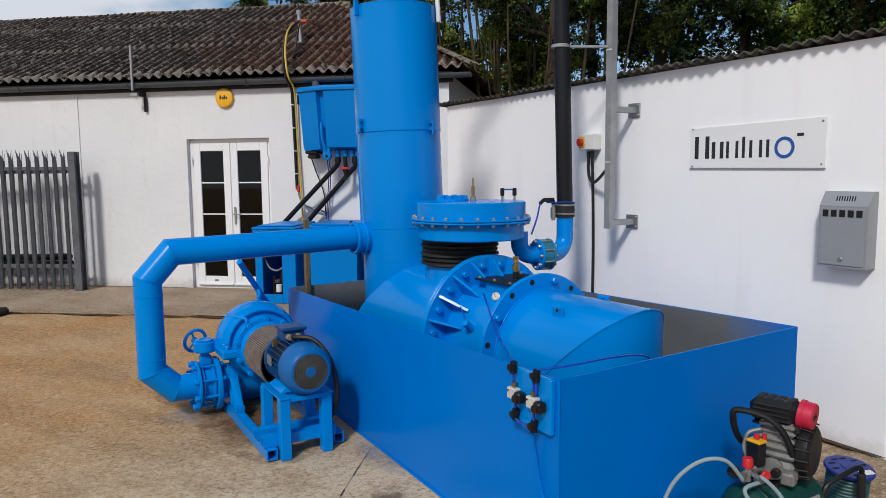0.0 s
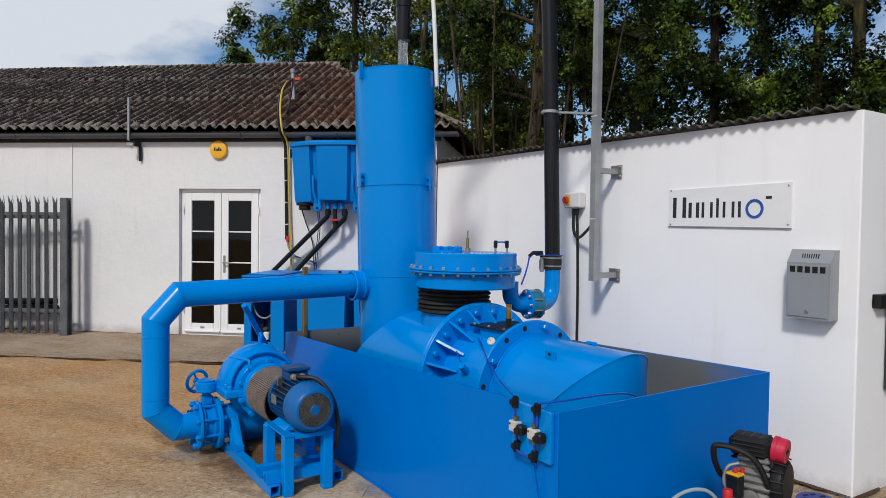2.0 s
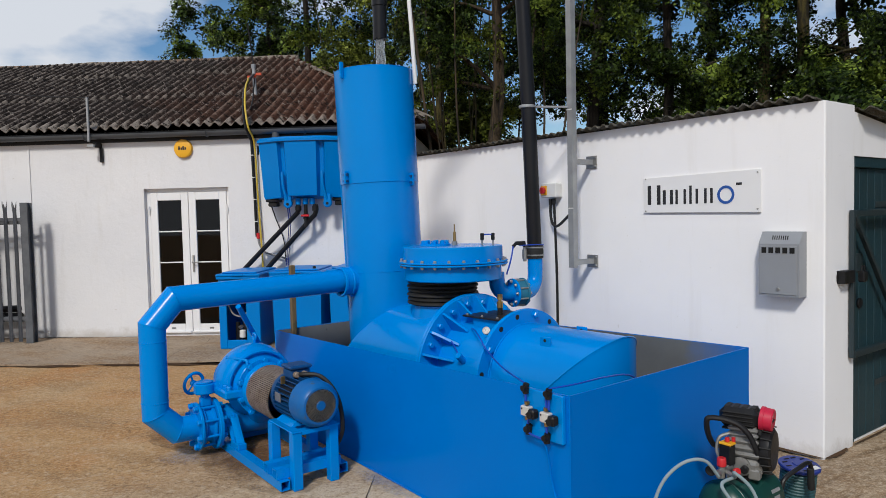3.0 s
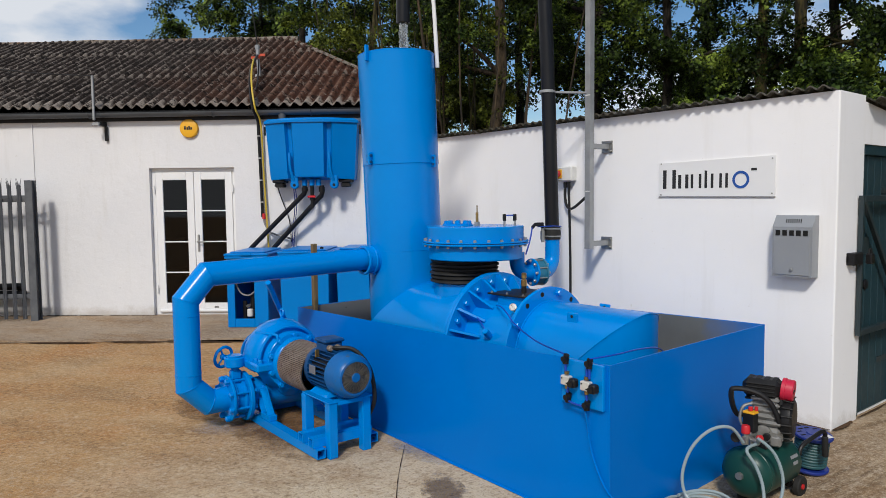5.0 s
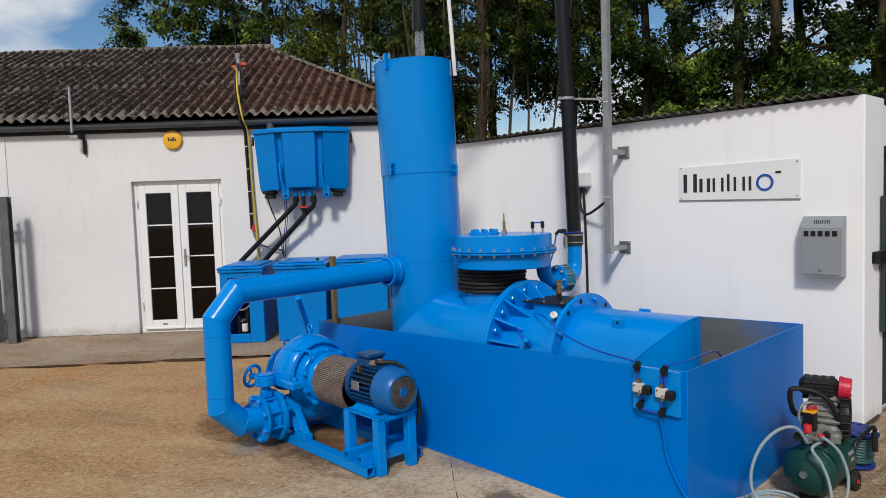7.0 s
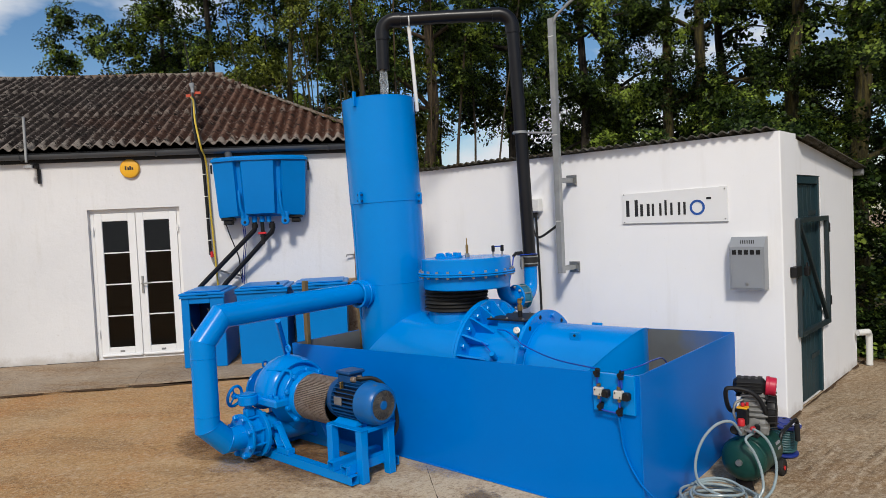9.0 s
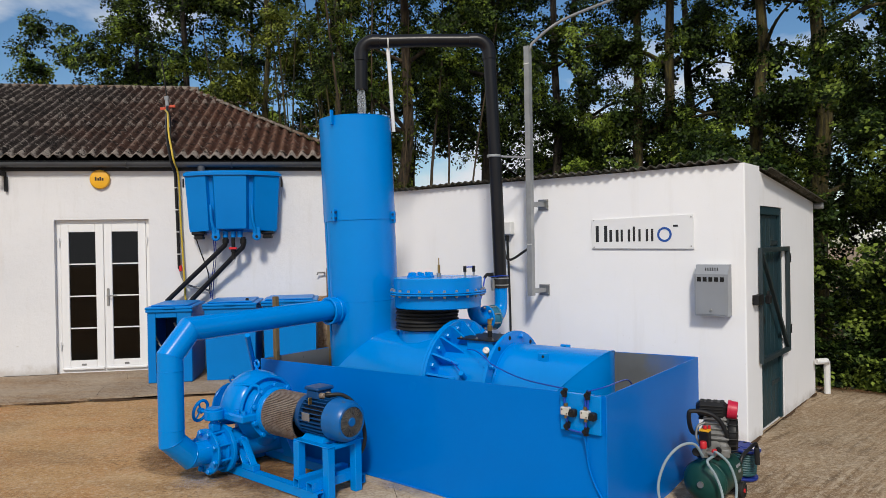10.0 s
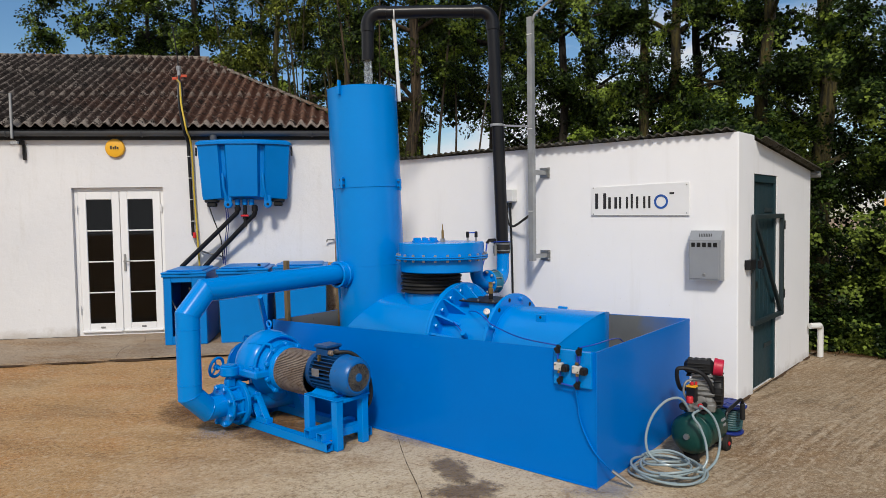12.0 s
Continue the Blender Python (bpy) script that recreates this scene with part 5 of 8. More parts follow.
def riser():
    t = thing("riser_pipe", HOSE_FOOT, "black plastic riser pipe bent over into the standpipe", "pipe")
    r = 0.056
    top, zz = Vector((0.205, 5.265, 3.488)), 3.488
    spout = Vector((-0.92, 5.418, zz))
    a = HOSE_FOOT + Vector((0, 0, -0.03))
    up = (top - a).normalized()
    over = (spout - top).normalized()
    part("vertical_pipe", Shape().tube([a, a.lerp(top, 0.5) + Vector((0.006, 0, 0)), top - up * 0.13], r, 28), BLACK_PIPE, t)
    part("elbow", Shape().tube(arc(top, up, over, 0.11, 10), r + 0.004, 28).rod(top - up * 0.17, top - up * 0.10, r + 0.007, seg=28).rod(top + over * 0.10, top + over * 0.17, r + 0.007, seg=28), BLACK_PIPE, t)
    part("cross_pipe", Shape().tube([top + over * 0.12, (top + spout) / 2 + Vector((0, 0, 0.004)), spout - over * 0.12], r, 28), BLACK_PIPE, t)
    down = Vector((-0.012, 0, -1)).normalized()
    part("elbow", Shape().tube(arc(spout, over, down, 0.11, 10), r + 0.004, 28).rod(spout - over * 0.17, spout - over * 0.10, r + 0.007, seg=28).rod(spout + down * 0.10, spout + down * 0.17, r + 0.007, seg=28), BLACK_PIPE, t)
    part("spout", Shape().pipe(spout + down * 0.11, spout + down * 0.43, r, 0.007, 28), BLACK_PIPE, t)
    sl = part("rubber_sleeve", Shape().lathe([(0, 0.066), (0.05, 0.069), (0.10, 0.066)], HOSE_FOOT + Vector((0, 0, -0.05)), HOSE_FOOT + Vector((-0.01, 0, 1)), 28), RUBBER, t, "black rubber sleeve with band clips")
    for z in (-0.03, 0.03):
        part("hose_clip", Shape().ring(HOSE_FOOT + Vector((0, 0, z)), (0, 0, 1), 0.062, 0.073, 0.012, 28), STEEL, sl)
    return spout + down * 0.43


SPOUT = riser()
def water_jet():
    """The falling water: a bundle of twisting ropes that narrows on its way down."""
    t = thing("water_jet", SPOUT + Vector((0, 0, -0.5)), "clear water jet pouring into the standpipe", "water")
    rng = random.Random(17)
    for k in range(11):
        w0, turn, r0 = 2 * math.pi * k / 11, rng.uniform(-1.2, 1.2), 0.031 if k % 3 else 0.014
        pts, radii = [], []
        for i in range(15):
            d = i / 14
            w = w0 + turn * d + 0.25 * rng.uniform(-1, 1)
            r = r0 * (1 - 0.25 * d) * rng.uniform(0.85, 1.15)
            pts.append(SPOUT + Vector((r * math.cos(w) + 0.014 * d, r * math.sin(w), 0.03 - 0.52 * d)))
            radii.append((0.0155 if k % 3 else 0.019) * (1 - 0.3 * d) * rng.uniform(0.75, 1.25))
        part("stream", Shape().tube(pts, 0.012, 9, radii=radii), WATER, t, sharp=80)


water_jet()
solid("white_pole", Shape().tube([(-0.685, 5.39, 3.43), (-0.665, 5.395, 3.1), (-0.645, 5.40, 2.69)], 0.0165, 10), UPVC, "thin white plastic pole hanging from the black pipe", "pole")
solid("wire_tie", Shape().ring((-0.685, 5.388, 3.478), (1, -0.14, 0), 0.055, 0.062, 0.012, 20), WHITE_PLASTIC, "white tie round the black pipe", "tie")


def air_breather():
    """The small fitting with a blue hose beside the riser."""
    t = thing("air_valve", (0.20, 5.20, 1.24), "small steel air valve with blue hose beside the riser", "valve")
    part("body", Shape().lathe([(0, 0.014), (0.02, 0.014), (0.02, 0.02), (0.09, 0.02), (0.095, 0.013), (0.12, 0.013)], (0.195, 5.215, 1.26), (0.195, 5.215, 2), 14), STEEL, t)
    part("elbow", Shape().tube([(0.195, 5.215, 1.375), (0.19, 5.21, 1.40), (0.13, 5.16, 1.405), (0.105, 5.14, 1.38)], 0.014, 8), BLACK_PLASTIC, t)
    part("hose", Shape().tube(smooth([(0.105, 5.14, 1.38), (0.085, 5.12, 1.28), (0.05, 5.09, 1.17)]), 0.006, 8), HOSE_BLUE, t)
    part("wire", Shape().tube([(0.15, 5.19, 1.385), (0.28, 5.18, 1.39), (0.345, 5.24, 1.385)], 0.004, 6), HOSE_BLUE, t)


air_breather()


# ---- delivery pipe and pump ----
def delivery_pipe():
    t = thing("delivery_pipe", (2.78, 1.05, 0.1), "blue mitred delivery pipe looping from pump to standpipe", "pipe", RIG)
    r, x = 0.087, 2.775
    zt, zb, yo = 1.105, 0.205, 1.06
    a = (x, -0.40, 1.135)
    pts = [a, (x, yo - 0.15, zt), (x, yo, zt - 0.17), (x, yo, zb + 0.135), (x, yo - 0.135, zb), (x, 0.80, zb)]
    for sec in mitre_run(pts, r, 40):
        part("pipe_section", sec, BLUE, t, sharp=25)
    for p in pts[1:5]:
        i = pts.index(p)
        d = ((Vector(p) - Vector(pts[i - 1])).normalized() + (Vector(pts[i + 1]) - Vector(p)).normalized()).normalized()
        part("mitre_weld", Shape().ring(Vector(p) - d * 0.003, d, r - 0.002, r + 0.0045, 0.006, 40), BLUE, t)
    part("weld_ring", Shape().ring((x, yo, 0.42), (0, 0, 1), r - 0.002, r + 0.003, 0.006, 40), BLUE, t)
    part("weld_ring", Shape().ring((x, yo, 0.83), (0, 0, 1), r - 0.002, r + 0.003, 0.006, 40), BLUE, t)
    f = part("flange", Shape().ring((x, 0.80, zb), (0, -1, 0), 0.08, 0.164, 0.02, 40), BLUE, t)
    repeat("bolt", BOLT_BLUE, f, round_places((x, 0.802, zb), (0, 1, 0), 0.142, 8, 22))
    return t


delivery_pipe()


def gate_valve():
    t = thing("valve_with_handwheel", (2.78, 0.73, 0.05), "blue butterfly valve with gearbox and handwheel", "valve", RIG)
    x, z = 2.775, 0.205
    part("body", Shape().lathe([(0, 0.10), (0.008, 0.135), (0.02, 0.138), (0.03, 0.118), (0.07, 0.118), (0.08, 0.138), (0.092, 0.135), (0.10, 0.10)], (x, 0.778, z), (x, -1, z), 40), BLUE, t)
    part("lug", Shape().box((x - 0.03, 0.69, z + 0.13), (x + 0.03, 0.765, z + 0.2), 0.01), BLUE, t)
    for i in range(8):
        w = radians(45 * i + 22)
        c = Vector((x + 0.142 * math.cos(w), 0.73, z + 0.142 * math.sin(w)))
        part("stud", Shape().rod(c + Vector((0, 0.10, 0)), c - Vector((0, 0.1, 0)), 0.0095, seg=8), BLUE, t)
    part("stem_neck", Shape().rod((x, 0.73, z + 0.15), (x, 0.73, z + 0.225), 0.028, seg=16), BLUE, t)
    gb = part("gearbox", Shape().rod((x, 0.73, z + 0.222), (x, 0.73, z + 0.295), 0.072, seg=32, bevel=0.008).box((x - 0.05, 0.64, z + 0.228), (x + 0.06, 0.73, z + 0.288), 0.012), BLUE, t)
    part("gear_lid", Shape().rod((x, 0.73, z + 0.295), (x, 0.73, z + 0.306), 0.058, seg=28, bevel=0.003), BLUE, gb)
    part("shaft", Shape().rod((x + 0.05, 0.74, z + 0.26), (x + 0.125, 0.765, z + 0.275), 0.012, seg=10), BLUE, t)
    c = Vector((x + 0.125, 0.765, z + 0.275))
    d = Vector((1, 0.33, 0.2)).normalized()
    e1 = d.orthogonal().normalized()
    e2 = d.cross(e1)
    rim_pts = [c + (e1 * math.cos(w) + e2 * math.sin(w)) * 0.075 for w in [2 * math.pi * i / 32 for i in range(33)]]
    wheel = part("handwheel", Shape().tube(rim_pts, 0.0115, 8, cap=False).rod(c - d * 0.014, c + d * 0.014, 0.022, seg=14), BLUE, t)
    for k in range(3):
        w = 2 * math.pi * k / 3 + 0.4
        part("spoke", Shape().rod(c, c + (e1 * math.cos(w) + e2 * math.sin(w)) * 0.07, 0.007, seg=8), BLUE, wheel)
    return t


gate_valve()


def make_pump():
    """Horizontal split pump: volute, bearing casing, guard, on a welded skid."""
    t = thing("pump", (2.6, 0.38, 0.02), "blue centrifugal pump with rounded volute casing", "pump", RIG)
    y, z = 0.385, 0.455
    # volute: a fat disc across the axis, split by a flange at mid height
    rows = []
    for i in range(13):
        w = math.pi * i / 12
        rows.append((0.15 - 0.15 * math.cos(w), 0.13 + 0.155 * math.sin(w) ** 0.6))
    dome = Shape().lathe(rows, (2.60, y, z), (4, y, z), 48)
    dome.v = [(px, y + (py - y) * (0.97 if pz > z else 0.70), pz if pz > z else z + (pz - z) * 0.5) for px, py, pz in dome.v]
    part("volute", dome, BLUE, t, sharp=50)
    arch = [(2.60, y + 0.232 * math.cos(w), z + 0.01 + 0.236 * math.sin(w)) for w in [math.pi * (0.03 + 0.94 * i / 24) for i in range(25)]]
    part("casing_rim", Shape().tube(arch, 0.013, 8), BLUE, t)
    part("split_flange", Shape().box((2.53, y - 0.27, z - 0.028), (2.96, y + 0.285, z + 0.016), 0.01), BLUE, t)
    fl = part("casing_boss", Shape().box((2.505, y + 0.06, z - 0.04), (2.82, y + 0.29, z + 0.02), 0.012), BLUE, t)
    repeat("bolt", BOLT_BLUE, fl, [Matrix.Translation((2.54 + 0.08 * i, y + 0.25, z + 0.02)) for i in range(4)])
    part("inner_cone", Shape().lathe([(0, 0.168), (0.02, 0.178), (0.036, 0.178), (0.05, 0.160), (0.09, 0.176), (0.20, 0.235)], (2.465, y, z + 0.008), (4, y, z + 0.008), 40), BLUE, t)
    part("bearing_cap", Shape().lathe([(0, 0.16), (0.06, 0.13), (0.10, 0.09), (0.20, 0.085), (0.22, 0.06)], (2.97, y, z), (4, y, z), 36), BLUE, t)
    cover = part("cover_flange", Shape().ring((2.515, y, z + 0.008), (1, 0, 0), 0.12, 0.205, 0.016, 44), BLUE, t)
    repeat("bolt", BOLT_BLUE, cover, round_places((2.515, y, z + 0.008), (-1, 0, 0), 0.190, 10, 18))
    rf = part("end_flange", Shape().ring((3.05, y + 0.02, z - 0.01), (1, 0, 0), 0.08, 0.165, 0.024, 36), BLUE, t)
    repeat("bolt", BOLT_BLUE, rf, round_places((3.074, y + 0.02, z - 0.01), (1, 0, 0), 0.135, 8))
    # lifting eyes
    c = Vector((2.775, y - 0.03, z + 0.325))
    part("lifting_eye", Shape().tube([c + Vector((0.026 * math.cos(w), 0, 0.026 * math.sin(w))) for w in [2 * math.pi * i / 20 for i in range(21)]], 0.009, 8, cap=False).rod((2.775, y - 0.03, z + 0.255), (2.775, y - 0.03, z + 0.302), 0.014, seg=10), BLUE, t)
    c = Vector((3.02, y + 0.03, z + 0.19))
    part("lifting_eye", Shape().tube([c + Vector((0, 0.022 * math.cos(w), 0.022 * math.sin(w))) for w in [2 * math.pi * i / 16 for i in range(17)]], 0.008, 8, cap=False).rod((3.02, y + 0.03, z + 0.1), (3.02, y + 0.03, z + 0.17), 0.01, seg=10), BLUE, t)
    part("vent_pipe", Shape().tube(smooth([(2.535, y + 0.12, z + 0.10), (2.535, y + 0.12, z + 0.185), (2.57, y + 0.125, z + 0.205), (2.74, y + 0.19, z + 0.205)]), 0.011, 8), BLUE, t)
    # a strut from the casing up to the delivery pipe
    part("strut", Shape().rod((2.95, 0.25, 0.68), (2.67, 0.505, 1.025), 0.020, seg=10), BLUE, t)
    # suction and delivery branches below the axis
    part("lower_casing", Shape().lathe([(0, 0.06), (0.05, 0.12), (0.14, 0.15), (0.26, 0.15), (0.34, 0.10)], (2.60, y - 0.03, z - 0.16), (4, y - 0.03, z - 0.16), 36), BLUE, t)
    part("branch", Shape().lathe([(0, 0.114), (0.10, 0.114), (0.48, 0.126)], (2.775, 0.66, 0.212), (2.775, -1, 0.205), 36), BLUE, t)
    bf = part("branch_flange", Shape().ring((2.775, 0.682, 0.205), (0, -1, 0), 0.09, 0.178, 0.03, 40), BLUE, t)
    repeat("bolt", BOLT_BLUE, bf, round_places((2.775, 0.652, 0.205), (0, -1, 0), 0.148, 8, 22))
    return t


make_pump()


def make_motor():
    t = thing("electric_motor", (1.9, 0.385, 0.37), "dark blue finned electric motor with grey coupling guard", "motor", RIG)
    y, z = 0.385, 0.505
    part("body", Shape().rod((1.79, y, z), (2.08, y, z), 0.112, seg=40), MOTOR_DARK, t)
    fin = Shape().box((1.82, -0.0025, 0.112), (2.06, 0.0025, 0.142)).mesh("fin", MOTOR_BLUE, None, 0)
    repeat("fin", fin, t, [Matrix.Translation((0, y, z)) @ pose(0, 0, 0, 12 * i) for i in range(30)])
    cowl = part("fan_cowl", Shape().lathe([(0.155, 0.141), (0.055, 0.140), (0.032, 0.134), (0.014, 0.124), (0.002, 0.113), (0.0, 0.100), (0.005, 0.099), (0.02, 0.112), (0.05, 0.130), (0.155, 0.136)], (1.66, y, z), (4, y, z), 48, closed=True), MOTOR_COWL, t, "brighter blue fan cowl")
    for k in range(9):
        part("grille_ring", Shape().ring((1.661, y, z), (1, 0, 0), 0.0082 * k + 0.034, 0.0082 * k + 0.0372, 0.003, 36), GRILLE, cowl)
    for k in range(24):
        w = 2 * math.pi * k / 24
        part("grille_wire", Shape().rod((1.6645, y + 0.012 * math.cos(w), z + 0.012 * math.sin(w)), (1.6645, y + 0.103 * math.cos(w), z + 0.103 * math.sin(w)), 0.0022, seg=6), GRILLE, cowl)
    part("fan", Shape().rod((1.68, y, z), (1.71, y, z), 0.096, seg=28), MOTOR_DARK, cowl)
    part("hub_disc", Shape().rod((1.657, y, z), (1.679, y, z), 0.030, seg=20, bevel=0.003), MOTOR_COWL, cowl)
    part("end_bell", Shape().lathe([(0, 0.142), (0.02, 0.146), (0.06, 0.135), (0.07, 0.10)], (2.05, y, z), (4, y, z), 40), MOTOR_BLUE, t)
    tb = part("terminal_box", Shape().box((1.935, y - 0.065, z + 0.12), (2.06, y + 0.065, z + 0.178), 0.008), MOTOR_BLUE, t)
    part("box_lid", Shape().box((1.92, y - 0.075, z + 0.180), (2.07, y + 0.075, z + 0.204), 0.008), MOTOR_BLUE, tb)
    part("gland_nut", Shape().rod((1.945, y + 0.035, z + 0.148), (1.90, y + 0.035, z + 0.150), 0.020, seg=10, bevel=0.004).rod((1.945, y - 0.02, z + 0.148), (1.905, y - 0.02, z + 0.150), 0.018, seg=10, bevel=0.004), MESH_GREY, tb)
    part("nameplate", Shape().box((1.93, y + 0.138, z - 0.01), (2.01, y + 0.146, z + 0.045), 0.002), STEEL, t)
    part("tag", Shape().box((1.955, y + 0.095, z + 0.095), (1.965, y + 0.125, z + 0.145), 0.003, None), BRASS, t)
    part("gland", Shape().tube(smooth([(1.94, y + 0.02, z + 0.145), (1.88, y + 0.01, z + 0.155), (1.82, y - 0.07, z + 0.145), (1.76, y - 0.13, z + 0.07), (1.735, y - 0.165, z - 0.04), (1.74, y - 0.18, z - 0.20), (1.84, y - 0.18, z - 0.34)]), 0.014, 8), CABLE, t)
    foot = Shape()
    foot.add([(1.82, y - 0.125, 0.3615), (2.05, y - 0.125, 0.3615), (2.05, y + 0.125, 0.3615), (1.82, y + 0.125, 0.3615), (1.84, y - 0.07, 0.405), (2.03, y - 0.07, 0.405), (2.03, y + 0.07, 0.405), (1.84, y + 0.07, 0.405)], [(3, 2, 1, 0), (4, 5, 6, 7), (0, 1, 5, 4), (1, 2, 6, 5), (2, 3, 7, 6), (3, 0, 4, 7)])
    part("foot", foot, BLUE, t)
    # slotted sheet guard round the coupling
    g = part("coupling_guard", Shape().lathe([(0, 0.1595), (0.36, 0.1595), (0.36, 0.155), (0, 0.155)], (2.095, y, z - 0.045), (4, y, z - 0.045), 56, closed=True), MESH_DARK, t, "grey slotted sheet-metal coupling guard")
    slat = Shape().box((2.098, -0.0036, 0.158), (2.452, 0.0036, 0.1665)).mesh("slat", MESH_GREY, None, 0)
    repeat("slat", slat, g, [Matrix.Translation((0, y, z - 0.045)) @ pose(0, 0, 0, 360 / 84 * i) for i in range(84)])
    part("guard_band", Shape().ring((2.4525, y, z - 0.045), (1, 0, 0), 0.142, 0.172, 0.014, 48), BLUE, g)
    return t


make_motor()


def hollow_bar(lo, hi, wall=0.005, axis=0):
    """A square tube, open at its ends, along an axis."""
    s = Shape()
    o = [i for i in range(3) if i != axis]
    for k in (0, 1):
        for side in (0, 1):
            a, b = list(lo), list(hi)
            if side:
                a[o[k]] = hi[o[k]] - wall
            else:
                b[o[k]] = lo[o[k]] + wall
            if k:
                a[o[0]] += wall + 0.0002
                b[o[0]] -= wall + 0.0002
            s.box(a, b)
    return s


def make_skid():
    t = thing("pump_skid", (2.3, 0.4, 0.0), "blue welded box-section frame under pump and motor", "frame", RIG)
    w = 0.06
    part("base_rail", hollow_bar((1.745, 0.562, 0.012), (3.02, 0.562 + w, 0.012 + w)), BLUE, t)
    part("base_rail", hollow_bar((1.80, 0.145, 0.012), (3.02, 0.145 + w, 0.012 + w)), BLUE, t)
    for x in (1.781, 1.92):
        part("cross_rail", hollow_bar((x, 0.20, 0.074), (x + w, 0.632, 0.074 + w), axis=1), BLUE, t)
    part("cross_rail", hollow_bar((2.90, 0.206, 0.012), (2.90 + w, 0.561, 0.012 + w), axis=1), BLUE, t)
    for x, y, foot in ((1.718, 0.488, 0.0), (2.012, 0.50, 0.074), (1.728, 0.24, 0.0), (2.012, 0.24, 0.0)):
        part("leg", Shape().box((x, y, foot), (x + 0.06, y + 0.06, 0.352), 0.004), BLUE, t)
    for y in (0.488, 0.238):
        part("top_angle", Shape().box((1.712, y, 0.3525), (2.078, y + 0.064, 0.361), 0.002), BLUE, t)
    for x in (1.712, 2.012):
        part("top_angle", Shape().box((x, 0.3025, 0.335), (x + 0.064, 0.4875, 0.3605), 0.002), BLUE, t)
    # open channel stools leaning from the rails up to the branch pipe
    for y, sgn in ((0.565, 1), (0.235, -1)):
        lean = Matrix(((1, 0, 0.72, 0), (0, 1, 0, 0), (0, 0, 1, 0), (0, 0, 0, 1)))
        m = Matrix.Translation((2.535, y, 0.084)) @ lean
        o = 0.045 * sgn
        lo, hi = min(0, o), max(0, o)
        part("stool_web", Shape().box((-0.056, min(-0.008 * sgn, 0), 0), (0.056, max(-0.008 * sgn, 0), 0.20), 0.0, m), BLUE, t)
        for xx in (-0.058, 0.048):
            part("stool_flange", Shape().box((xx, lo, 0), (xx + 0.010, hi, 0.18), 0.001, m), BLUE, t)
        part("stool_foot", Shape().box((2.465, y - 0.03 + 0.02 * sgn, 0.0725), (2.61, y + 0.03 + 0.02 * sgn, 0.112), 0.003), BLUE, t)
        for z in (0.045, 0.16):
            c = m @ Vector((0, 0.006 * sgn, z))
            part("stool_bolt", Shape().rod(c, c + Vector((0, 0.028 * sgn, 0)), 0.024 if z > 0.1 else 0.015, seg=14, bevel=0.003), BLUE, t)
    return t


make_skid()


# ---- things on and by the house ----
def alarm_box():
    c = Vector((-4.276, HY - 0.002, 2.628))
    t = thing("alarm_box", c, "round yellow alarm sounder on the white wall", "alarm")
    part("case", Shape().lathe([(0, 0.128), (0.03, 0.128), (0.045, 0.12), (0.052, 0.10), (0.053, 0)], c, c + Vector((0, -1, 0)), 40), YELLOW, t)
    w = Shape()
    for x, h in ((-0.055, 0.05), (-0.022, 0.034), (0.004, 0.05), (0.032, 0.034)):
        w.box((c.x + x, c.y - 0.0565, c.z - 0.02), (c.x + x + 0.022, c.y - 0.052, c.z - 0.02 + h), 0.001)
    part("lettering", w, SIGN_BLACK, t)


alarm_box()


